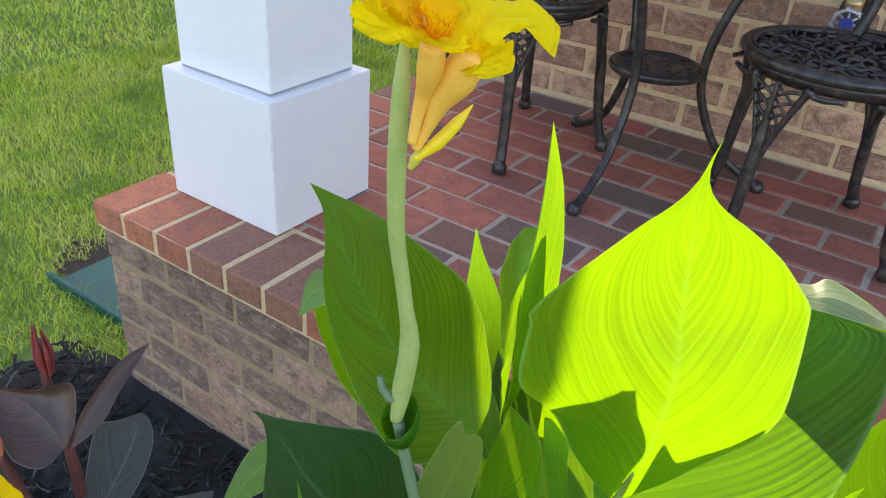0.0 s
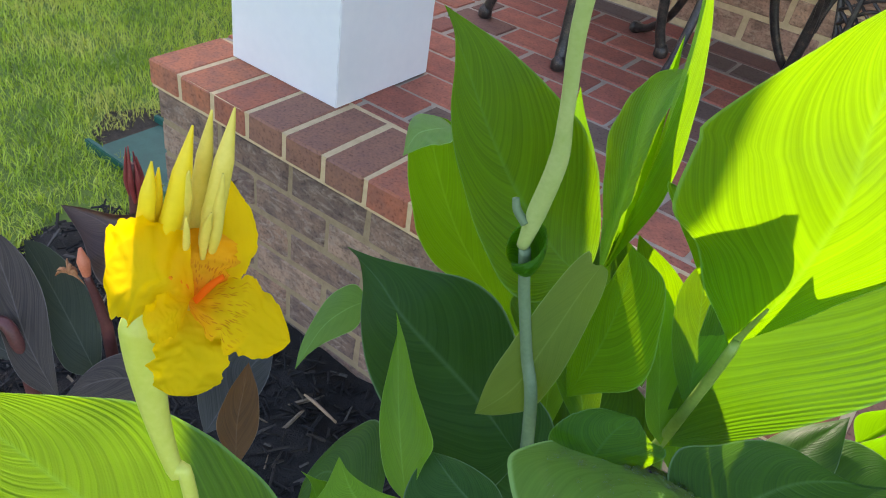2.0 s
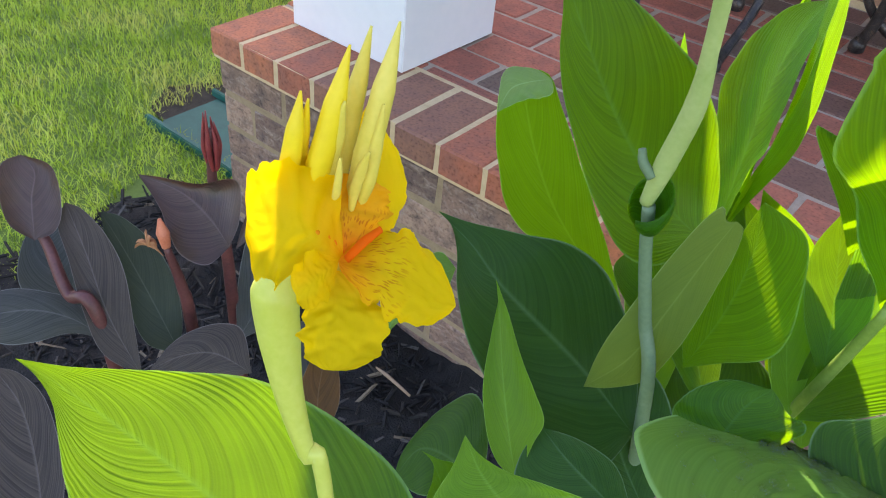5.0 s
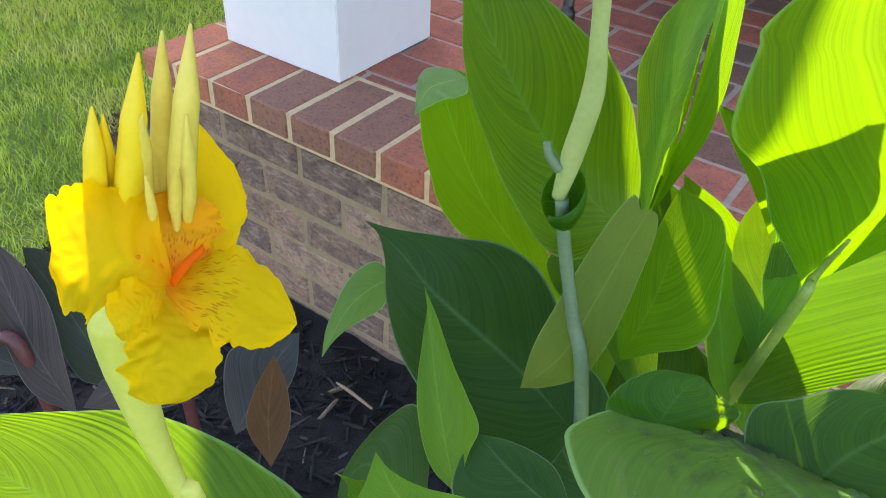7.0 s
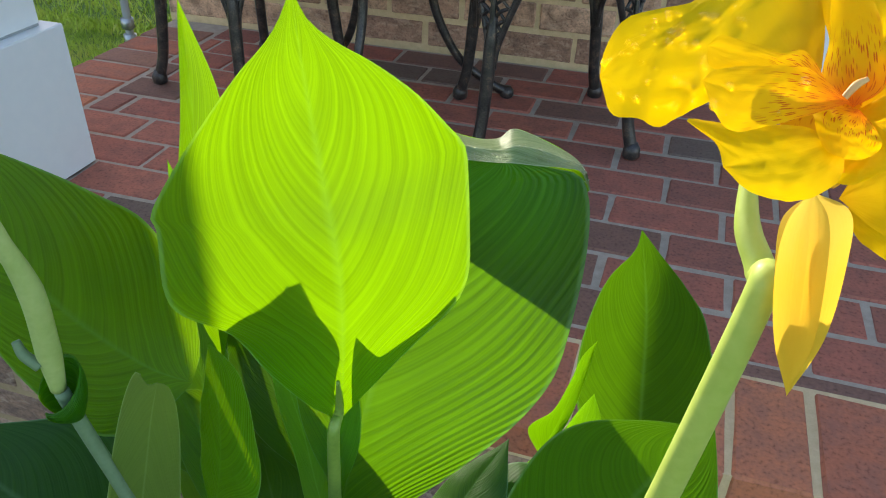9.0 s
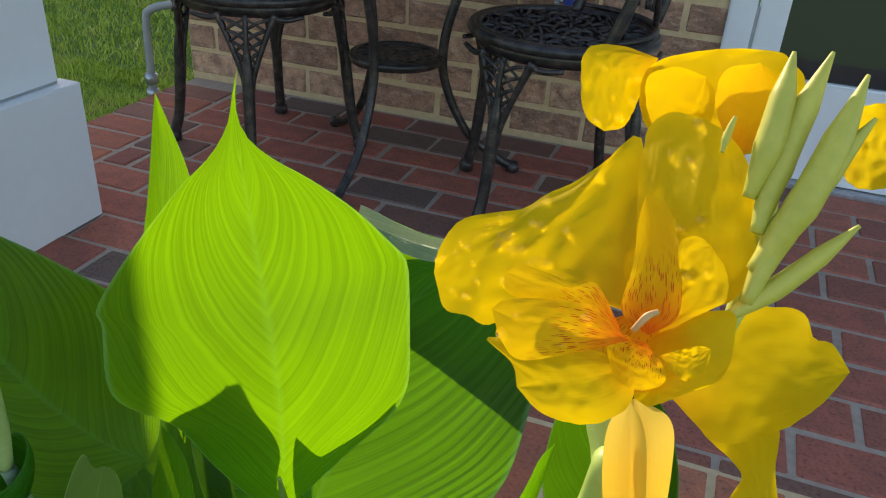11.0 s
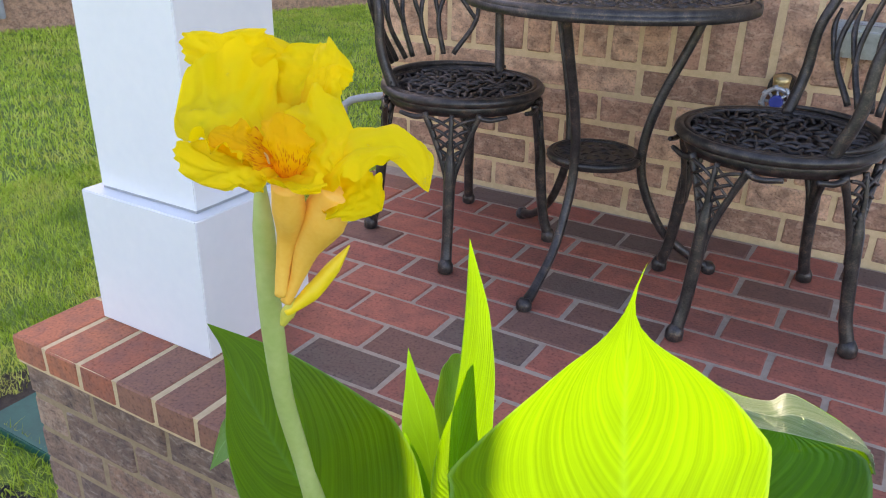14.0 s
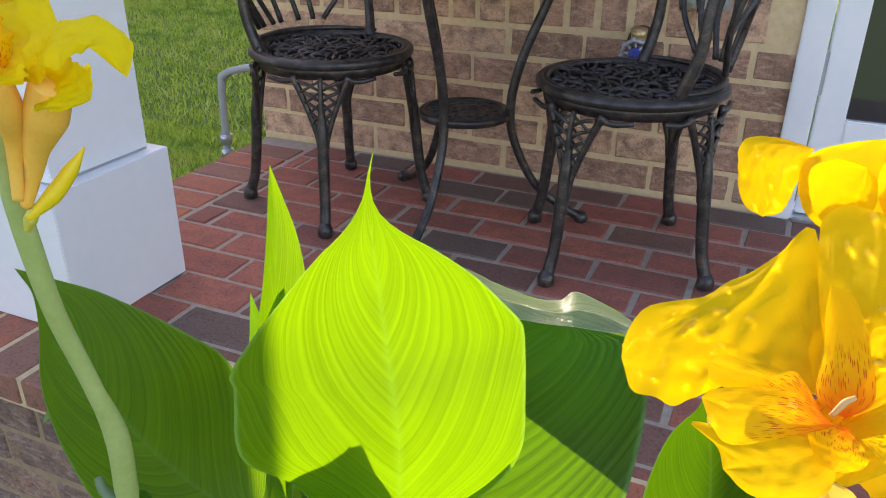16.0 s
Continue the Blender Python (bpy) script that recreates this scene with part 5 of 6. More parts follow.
lofted(plant_d, M_DARKB, [(0.221, -0.753, 0.492), (0.188, -0.774, 0.518), (0.161, -0.803, 0.533), (0.140, -0.843, 0.537)],
       [(0.221, -0.753, 0.492), (0.184, -0.758, 0.529), (0.157, -0.784, 0.547), (0.137, -0.811, 0.555), (0.130, -0.834, 0.551), (0.140, -0.843, 0.537)],
       [(0.221, -0.753, 0.492), (0.196, -0.782, 0.505), (0.182, -0.815, 0.505), (0.168, -0.840, 0.508), (0.155, -0.850, 0.517), (0.140, -0.843, 0.537)], "grey-purple leaf", bow=0.2)
lofted(plant_d, M_DARK, [(0.305, -0.630, 0.610), (0.279, -0.634, 0.639), (0.249, -0.646, 0.665), (0.215, -0.674, 0.685)],
       [(0.305, -0.630, 0.610), (0.298, -0.658, 0.597), (0.277, -0.675, 0.610), (0.258, -0.674, 0.633), (0.242, -0.671, 0.655), (0.215, -0.674, 0.685)],
       [(0.305, -0.630, 0.610), (0.298, -0.608, 0.636), (0.279, -0.593, 0.670), (0.256, -0.628, 0.671), (0.230, -0.656, 0.680), (0.215, -0.674, 0.685)], "glossy purple-black leaf", bow=0.45)
lofted(plant_d, M_DARKN, [(0.380, -0.671, 0.491), (0.343, -0.692, 0.512), (0.322, -0.723, 0.515), (0.311, -0.756, 0.509)],
       [(0.380, -0.671, 0.491), (0.349, -0.655, 0.526), (0.329, -0.670, 0.535), (0.315, -0.699, 0.534), (0.309, -0.726, 0.525), (0.311, -0.756, 0.509)],
       [(0.380, -0.671, 0.491), (0.358, -0.706, 0.493), (0.334, -0.733, 0.500), (0.311, -0.756, 0.509)], "grey-brown drooping leaf", bow=0.15)
lofted(plant_d, M_DARKN, [(0.458, -0.945, 0.559), (0.418, -0.919, 0.597), (0.379, -0.903, 0.633), (0.347, -0.904, 0.660)],
       [(0.458, -0.945, 0.559), (0.417, -0.964, 0.588), (0.372, -0.940, 0.631), (0.347, -0.904, 0.660)],
       [(0.458, -0.945, 0.559), (0.443, -0.915, 0.577), (0.416, -0.896, 0.605), (0.384, -0.885, 0.633), (0.361, -0.890, 0.651), (0.347, -0.904, 0.660)], "reddish-grey ribbed leaf", bow=0.15)
lofted(plant_d, M_DARK, [(0.326, -0.637, 0.623), (0.323, -0.592, 0.665), (0.327, -0.552, 0.694), (0.334, -0.520, 0.714)],
       [(0.326, -0.637, 0.623), (0.318, -0.613, 0.654), (0.318, -0.584, 0.679), (0.322, -0.551, 0.702), (0.334, -0.520, 0.714)],
       [(0.326, -0.637, 0.623), (0.336, -0.600, 0.643), (0.335, -0.570, 0.671), (0.335, -0.542, 0.695), (0.334, -0.520, 0.714)], "narrow purple leaf", bow=0.4)
lofted(plant_d, M_DARKB, [(0.297, -0.630, 0.453), (0.291, -0.586, 0.486), (0.283, -0.543, 0.521), (0.269, -0.508, 0.556)],
       [(0.297, -0.630, 0.453), (0.266, -0.600, 0.501), (0.242, -0.559, 0.549), (0.255, -0.534, 0.553), (0.269, -0.508, 0.556)],
       [(0.297, -0.630, 0.453), (0.311, -0.590, 0.466), (0.310, -0.550, 0.492), (0.298, -0.518, 0.523), (0.282, -0.506, 0.546), (0.269, -0.508, 0.556)], "bluish-grey leaf", bow=0.15)
lofted(plant_d, M_DARKB, [(0.319, -0.583, 0.297), (0.313, -0.533, 0.332), (0.311, -0.486, 0.362), (0.315, -0.445, 0.384)],
       [(0.319, -0.583, 0.297), (0.283, -0.564, 0.337), (0.260, -0.530, 0.375), (0.276, -0.497, 0.383), (0.315, -0.445, 0.384)],
       [(0.319, -0.583, 0.297), (0.339, -0.532, 0.313), (0.337, -0.481, 0.346), (0.315, -0.445, 0.384)], "bluish-grey leaf", bow=0.15)
lofted(plant_d, M_DARKO, [(0.409, -0.601, 0.318), (0.378, -0.571, 0.358), (0.359, -0.543, 0.388), (0.342, -0.518, 0.415)],
       [(0.409, -0.601, 0.318), (0.363, -0.594, 0.356), (0.347, -0.563, 0.385), (0.343, -0.535, 0.404), (0.342, -0.518, 0.415)],
       [(0.409, -0.601, 0.318), (0.401, -0.556, 0.349), (0.375, -0.530, 0.382), (0.356, -0.522, 0.402), (0.342, -0.518, 0.415)], "dying orange-brown leaf", bow=0.2)
wet_leaf = lofted(plant_b, M_LEAFW, [(0.885, -0.558, 0.715), (0.910, -0.566, 0.718), (0.956, -0.596, 0.731), (0.990, -0.636, 0.746)],
       [(0.885, -0.558, 0.715), (0.857, -0.558, 0.714), (0.822, -0.579, 0.719), (0.803, -0.615, 0.731), (0.803, -0.648, 0.742), (0.829, -0.682, 0.755), (0.860, -0.703, 0.763), (0.902, -0.712, 0.768), (0.953, -0.687, 0.762), (0.990, -0.636, 0.746)],
       [(0.885, -0.558, 0.715), (0.921, -0.542, 0.711), (0.964, -0.537, 0.711), (1.002, -0.538, 0.713), (1.011, -0.576, 0.726), (0.990, -0.636, 0.746)], "arching green leaf with water drops", bow=0.12, wave=0.02)
lofted(plant_b, M_LEAFR, [(0.877, -0.474, 0.660), (0.892, -0.446, 0.764), (0.914, -0.417, 0.865), (0.943, -0.392, 0.942), (0.978, -0.375, 0.983)],
       [(0.877, -0.474, 0.660), (0.869, -0.465, 0.705), (0.867, -0.451, 0.759), (0.861, -0.430, 0.852), (0.883, -0.406, 0.931), (0.918, -0.389, 0.971), (0.951, -0.380, 0.982), (0.978, -0.375, 0.983)],
       [(0.877, -0.474, 0.660), (0.913, -0.463, 0.678), (0.947, -0.449, 0.710), (0.980, -0.435, 0.743), (1.014, -0.418, 0.786), (1.034, -0.405, 0.824), (1.041, -0.393, 0.866), (1.044, -0.380, 0.914), (1.041, -0.371, 0.955), (1.032, -0.367, 0.976), (1.020, -0.368, 0.979), (0.997, -0.372, 0.982), (0.978, -0.375, 0.983)], "broad green leaf with a curled tip", bow=0.05, wave=0.015)
# Crest strip of the curl; its paleness is sun glare put into the colour.
curled_tip = lofted(plant_b, M_LEAFP, [(0.900, -0.380, 1.003), (0.924, -0.377, 0.994), (0.950, -0.374, 0.989), (0.972, -0.370, 0.987), (0.985, -0.367, 0.991), (1.001, -0.365, 0.990), (1.019, -0.365, 0.986), (1.033, -0.367, 0.982), (1.040, -0.373, 0.970)],
       [(0.894, -0.363, 1.004), (0.919, -0.360, 0.995), (0.946, -0.357, 0.988), (0.968, -0.353, 0.987), (0.978, -0.349, 0.995), (0.995, -0.349, 0.992), (1.017, -0.351, 0.985), (1.032, -0.358, 0.978), (1.039, -0.368, 0.967)],
       [(0.904, -0.389, 0.996), (0.928, -0.387, 0.988), (0.954, -0.383, 0.983), (0.975, -0.379, 0.982), (0.990, -0.376, 0.982), (1.006, -0.373, 0.982), (1.021, -0.371, 0.982), (1.032, -0.369, 0.980), (1.039, -0.371, 0.968)], "curled leaf tip wet with dew, sun glare painted pale", bow=0.0, wave=0.03)
kept(plant_b, ((0.821, -0.516, 0.659), (0.768, -0.474, 0.711), (0.718, -0.446, 0.761)), (-0.024, -0.011, -0.004), (0.020, 0.013, 0.010), 0.5, 0.2, 0.8, M_LEAF, 19, "")
kept(plant_b, ((0.847, -0.602, 0.696), (0.852, -0.572, 0.736), (0.863, -0.556, 0.756)), (-0.039, -0.014, 0.001), (0.047, 0.024, 0.005), 0.5, 0.15, 0.5, M_LEAF, 20, "")
kept(plant_b, ((0.747, -0.374, 0.750), (0.737, -0.361, 0.864), (0.736, -0.348, 0.991)), (0.006, -0.037, 0.010), (0.022, -0.026, 0.016), 0.5, 0.3, 0.6, M_LEAFN, 22, "")
kept(plant_b, ((0.963, -0.514, 0.673), (0.977, -0.452, 0.704), (1.004, -0.395, 0.738)), (-0.029, 0.005, -0.006), (0.034, -0.008, 0.005), 0.5, 0.2, 0.8, M_LEAFO, 26, "")
kept(plant_b, ((0.773, -0.500, 0.605), (0.726, -0.422, 0.679), (0.675, -0.351, 0.775)), (-0.034, -0.016, -0.005), (0.020, 0.032, 0.015), 0.5, 0.1, 0.8, M_LEAFN, 27, "")
kept(plant_b, ((0.801, -0.455, 0.588), (0.738, -0.374, 0.671), (0.685, -0.313, 0.756)), (-0.026, -0.008, -0.001), (0.022, 0.016, 0.013), 0.5, 0.1, 0.8, M_LEAFO, 28, "")
kept(plant_b, ((0.865, -0.546, 0.555), (0.833, -0.486, 0.607), (0.774, -0.415, 0.673)), (-0.052, -0.024, -0.025), (0.051, 0.029, 0.022), 0.5, 0.1, 0.6, M_LEAFO, 29, "")
kept(plant_b, ((0.899, -0.475, 0.638), (0.871, -0.414, 0.675), (0.838, -0.352, 0.723)), (-0.035, -0.011, 0.001), (0.032, 0.016, 0.012), 0.5, 0.1, 0.8, M_LEAFN, 30, "")
kept(plant_b, ((0.985, -0.499, 0.684), (1.025, -0.453, 0.704), (1.068, -0.415, 0.721)), (-0.022, 0.045, 0.018), (0.020, -0.028, -0.013), 0.5, 0.1, 0.7, M_LEAFO, 31, "")
kept(plant_c, ((1.071, -0.599, 0.755), (1.066, -0.572, 0.777), (1.063, -0.556, 0.792)), (-0.015, -0.001, -0.004), (0.011, 0.008, 0.009), 0.5, 0.2, 0.8, M_LEAFN, 60, "")

STEM_A = [(0.745, -0.892, 0.860), (0.736, -0.895, 0.895), (0.728, -0.896, 0.928), (0.723, -0.895, 0.958), (0.720, -0.893, 0.978), (0.720, -0.889, 0.988)]
STEM_B = [(0.781, -0.565, 0.682), (0.758, -0.560, 0.757), (0.743, -0.563, 0.819), (0.736, -0.567, 0.863)]
KNOT = [(0.733, -0.566, 0.864), (0.740, -0.570, 0.902), (0.750, -0.577, 0.955), (0.752, -0.589, 1.006), (0.753, -0.601, 1.056), (0.757, -0.609, 1.101), (0.761, -0.614, 1.132), (0.766, -0.619, 1.164), (0.770, -0.623, 1.191)]
STEM_C = [(1.097, -0.612, 0.880), (1.099, -0.640, 0.945), (1.102, -0.666, 1.005), (1.113, -0.676, 1.107), (1.113, -0.670, 1.114), (1.108, -0.662, 1.122), (1.106, -0.651, 1.133)]
PETIOLE9 = [(0.866, -0.457, 0.587), (0.880, -0.477, 0.681), (0.890, -0.492, 0.748), (0.901, -0.508, 0.821)]
PETTOP = [(0.902, -0.499, 0.835), (0.913, -0.519, 0.883)]
STALK_D1 = [(0.244, -0.764, 0.522), (0.201, -0.774, 0.566), (0.161, -0.767, 0.617), (0.126, -0.775, 0.653)]
STALK_D2 = [(0.268, -0.610, 0.432), (0.268, -0.610, 0.577), (0.265, -0.615, 0.661), (0.267, -0.612, 0.739)]
STALK_D3 = [(0.277, -0.676, 0.481), (0.275, -0.679, 0.562), (0.271, -0.687, 0.623)]
RACHIS_C = [(1.125, -0.687, 1.144), (1.131, -0.681, 1.158), (1.134, -0.673, 1.174), (1.134, -0.665, 1.191), (1.133, -0.660, 1.202)]
HEART_C = (1.119, -0.682, 1.159)
NUB = [(0.735, -0.575, 0.891), (0.727, -0.577, 0.900), (0.723, -0.576, 0.909)]
stem([(0.79, -0.9, 0.0), (0.775, -0.895, 0.5)] + STEM_A, [0.006, 0.005, 0.0036, 0.004, 0.006, 0.0085, 0.0096, 0.005], M_STEMA, plant_a)
stem([(0.81, -0.55, 0.0), (0.805, -0.555, 0.4)] + STEM_B, [0.007, 0.007, 0.006, 0.0054, 0.005, 0.005], M_STEMP, plant_b)
stem(KNOT[:4], [0.0052, 0.0078, 0.0074, 0.0042], M_STEMB, plant_b, "sheath")
stem(KNOT[2:], [0.0055, 0.0052, 0.0054, 0.0058, 0.0056, 0.005, 0.002], M_STEMB, plant_b)
stem(NUB, [0.004, 0.0036, 0.0028], M_STEMP, plant_b, "broken_bract", 8)
stem([(0.86, -0.47, 0.0), (0.865, -0.46, 0.4)] + PETIOLE9 + PETTOP, [0.012, 0.011, 0.0062, 0.0054, 0.005, 0.0044, 0.0034, 0.0012], M_PETIOLE, plant_b, "petiole")
bract((0.742, -0.568, 0.842), (0.734, -0.567, 0.882), 0.006, 0.0165, M_LEAF, plant_b, 0.9)
stem([(1.09, -0.5, 0.0), (1.092, -0.53, 0.5)] + STEM_C, [0.01, 0.01, 0.0054, 0.0052, 0.005, 0.0042, 0.004, 0.0034, 0.002], M_STEM, plant_c)
for pts in (STALK_D1, STALK_D2, STALK_D3):
    x, y, _ = pts[0]
    stem([(x, y, 0.0)] + pts, [0.009, 0.008, 0.007, 0.006, 0.004], M_REDSTEM, plant_d)


# ---- blossoms ----
def blossom(parent, petals, buds, label, seed, frill=0.12, yellow=(), heart=None):
    heart = heart or petals[0][0][0]
    flower = under(part("flower", tube([Vector(heart) + Vector((0, 0.004, -0.012)), Vector(heart)], [0.004, 0.005], 8, 3), M_SEPAL, smooth=True), parent)
    tagged(flower, label)
    for i, (mid, l, r, peak, bow, tip, mat) in enumerate(petals):
        ob = part("petal", blade(mid, l, r, peak, bow, tip, mat, "petal", wave=0.07, seed=seed + i, ruffle=0.0 if mat is M_SEPAL else frill, blunt=0.55 if tip < 0.45 else 0.15, rows=48, cols=14), mat)
        ob.parent = flower
    for i, (a, b, r) in enumerate(buds):
        a, b = Vector(a), Vector(b)
        side = (b - a).cross(Vector((0.4, 0.5, 0.7))).normalized() * (b - a).length * (0.05 if i % 2 else -0.05)
        bud = part("bud", tube([a, a.lerp(b, 0.35) + side, a.lerp(b, 0.7) + side * 0.7, b], [r * 0.45, r, r * 0.85, 0.0004], 10, 8), M_BUDY if i in yellow else M_BUD if len(yellow) > 1 else M_BUDG, smooth=True)
        bud.parent = flower
    return flower


petals_a = []
petals_a.append((((0.748, -0.885, 1.007), (0.740, -0.897, 1.021), (0.730, -0.910, 1.027)), (-0.008, 0.006, 0.021), (0.005, -0.015, -0.011), 0.6, 0.15, 0.2, M_PETAL))
petals_a.append((((0.748, -0.885, 1.007), (0.742, -0.879, 1.020), (0.738, -0.874, 1.032)), (-0.004, -0.014, 0.005), (0.011, 0.014, -0.001), 0.6, 0.15, 0.2, M_THROAT))
petals_a.append((((0.744, -0.871, 1.002), (0.737, -0.855, 1.021), (0.726, -0.851, 1.045)), (-0.009, -0.006, 0.004), (0.008, 0.006, -0.009), 0.45, 0.15, 0.7, M_PETAL))
petals_a.append((((0.750, -0.889, 1.009), (0.768, -0.880, 1.010), (0.786, -0.868, 0.998)), (-0.010, 0.011, 0.008), (0.006, -0.013, -0.006), 0.55, 0.2, 0.4, M_PETALF))
petals_a.append((((0.749, -0.891, 1.006), (0.761, -0.900, 0.997), (0.770, -0.911, 0.987)), (-0.006, -0.011, 0.000), (0.013, 0.010, -0.001), 0.55, 0.15, 0.2, M_PETAL))
petals_a.append((((0.749, -0.888, 1.008), (0.752, -0.902, 1.009), (0.751, -0.909, 1.007)), (-0.005, -0.002, 0.008), (0.006, -0.005, -0.004), 0.55, 0.15, 0.2, M_PETAL))
petals_b = []
petals_b.append((((0.791, -0.633, 1.203), (0.779, -0.644, 1.222), (0.761, -0.656, 1.224)), (-0.019, 0.027, 0.013), (0.011, -0.020, -0.010), 0.62, 0.3, 0.1, M_PETALL))
petals_b.append((((0.795, -0.638, 1.204), (0.792, -0.657, 1.207), (0.785, -0.670, 1.204)), (-0.017, -0.007, 0.006), (0.006, 0.004, -0.009), 0.6, 0.25, 0.1, M_PETALL))
petals_b.append((((0.797, -0.637, 1.204), (0.790, -0.653, 1.216), (0.781, -0.658, 1.220)), (-0.006, 0.007, 0.005), (0.002, -0.007, -0.005), 0.6, 0.2, 0.3, M_PETALS))
petals_b.append((((0.770, -0.612, 1.216), (0.755, -0.615, 1.234), (0.751, -0.619, 1.248)), (-0.013, -0.014, 0.005), (0.009, 0.019, 0.006), 0.7, 0.25, 0.1, M_PETALL))
petals_b.append((((0.771, -0.613, 1.213), (0.760, -0.605, 1.230), (0.751, -0.600, 1.247)), (-0.010, -0.011, 0.001), (0.014, 0.010, 0.000), 0.7, 0.3, 0.1, M_PETALL))
petals_b.append((((0.777, -0.613, 1.215), (0.777, -0.598, 1.232), (0.777, -0.592, 1.243)), (-0.014, -0.004, 0.004), (0.012, 0.005, 0.002), 0.7, 0.3, 0.1, M_PETALL))
petals_b.append((((0.782, -0.609, 1.218), (0.790, -0.600, 1.234), (0.794, -0.596, 1.243)), (-0.009, 0.004, 0.009), (0.009, -0.001, -0.005), 0.75, 0.4, 0.1, M_PETALL))
petals_b.append((((0.783, -0.611, 1.212), (0.791, -0.606, 1.222), (0.791, -0.600, 1.236)), (-0.007, 0.001, 0.004), (0.009, 0.000, 0.005), 0.5, 0.3, 0.3, M_PETALL))
petals_b.append((((0.796, -0.634, 1.198), (0.806, -0.625, 1.212), (0.816, -0.616, 1.217)), (-0.020, 0.008, 0.016), (0.012, -0.008, -0.010), 0.6, 0.25, 0.1, M_PETALL))
petals_b.append((((0.803, -0.631, 1.195), (0.824, -0.624, 1.212), (0.843, -0.619, 1.214), (0.855, -0.622, 1.200)), (-0.012, 0.009, 0.006), (-0.001, -0.010, -0.007), 0.5, 0.35, 0.5, M_PETALL))
petals_b.append((((0.807, -0.627, 1.186), (0.818, -0.624, 1.192), (0.835, -0.624, 1.189)), (-0.004, -0.011, -0.007), (-0.000, 0.009, 0.008), 0.55, 0.2, 0.2, M_PETALL))
petals_b.append((((0.799, -0.638, 1.196), (0.802, -0.641, 1.214), (0.798, -0.636, 1.225)), (-0.005, -0.006, 0.005), (0.009, 0.006, -0.001), 0.55, 0.3, 0.2, M_PETALS))
petals_b.append((((0.799, -0.640, 1.200), (0.810, -0.644, 1.200), (0.812, -0.644, 1.197)), (-0.008, -0.007, -0.000), (0.008, 0.007, -0.001), 0.6, 0.3, 0.1, M_PETALL))
BUDS_C = [((1.130, -0.673, 1.194), (1.132, -0.660, 1.221), 0.003), ((1.133, -0.676, 1.188), (1.139, -0.660, 1.222), 0.0032), ((1.134, -0.679, 1.181), (1.146, -0.662, 1.219), 0.0034), ((1.134, -0.682, 1.175), (1.149, -0.666, 1.212), 0.0032), ((1.131, -0.683, 1.171), (1.151, -0.674, 1.193), 0.0024), ((1.123, -0.669, 1.201), (1.124, -0.666, 1.208), 0.0009)]
BUDS_A = [((0.725, -0.892, 1.022), (0.733, -0.888, 1.066), 0.0037), ((0.729, -0.888, 1.022), (0.734, -0.886, 1.063), 0.0024), ((0.730, -0.887, 1.017), (0.741, -0.875, 1.080), 0.0045), ((0.735, -0.876, 1.018), (0.742, -0.867, 1.084), 0.0037), ((0.738, -0.873, 1.017), (0.750, -0.863, 1.087), 0.0045), ((0.734, -0.883, 1.019), (0.744, -0.880, 1.064), 0.0041), ((0.742, -0.872, 1.017), (0.752, -0.871, 1.063), 0.0026), ((0.743, -0.876, 1.020), (0.753, -0.878, 1.049), 0.0022), ((0.740, -0.882, 1.024), (0.747, -0.885, 1.047), 0.0015)]
BUDS_B = [((0.780, -0.623, 1.126), (0.802, -0.603, 1.158), 0.0042), ((0.777, -0.623, 1.119), (0.785, -0.619, 1.134), 0.0034), ((0.784, -0.617, 1.143), (0.784, -0.616, 1.152), 0.0017)]
STYLE_A = [(0.753, -0.888, 1.011), (0.758, -0.885, 1.018), (0.761, -0.880, 1.024)]
STYLE_B = [(0.799, -0.647, 1.208), (0.800, -0.649, 1.211), (0.800, -0.650, 1.213)]
FUNNEL_1 = [(0.779, -0.625, 1.136), (0.781, -0.624, 1.151), (0.785, -0.624, 1.166), (0.792, -0.630, 1.182), (0.796, -0.635, 1.196)]
FUNNEL_2 = [(0.780, -0.623, 1.132), (0.785, -0.620, 1.145), (0.792, -0.620, 1.161), (0.802, -0.620, 1.177), (0.812, -0.621, 1.194)]
STYLE_C = [(1.114, -0.696, 1.171), (1.117, -0.695, 1.173), (1.118, -0.693, 1.175)]
flower_a = blossom(plant_a, petals_a, BUDS_A, "yellow canna flower with orange throat and pale buds", 200, yellow=(0, 1, 2))
flower_b = blossom(plant_b, petals_b, BUDS_B, "ruffled yellow canna flower with rust-red freckles", 230, 0.17, yellow=(0,))
for pts, radii in ((FUNNEL_1, [0.003, 0.0036, 0.0054, 0.0078, 0.0068]), (FUNNEL_2, [0.0028, 0.0036, 0.0062, 0.0105, 0.0095])):
    funnel = part("flower_tube", tube(pts, radii, 14, 8, 0.9), M_TUBE, smooth=True)
    funnel.parent = flower_b
flower_c = blossom(plant_c, [], BUDS_C, "dew-wet yellow canna flower with rust-red freckles", 260, heart=HEART_C)
rachis = under(part("rachis", tube(RACHIS_C[1:], [0.001, 0.0026, 0.0026, 0.0012], 10, 6), M_STEMA, smooth=True), flower_c)
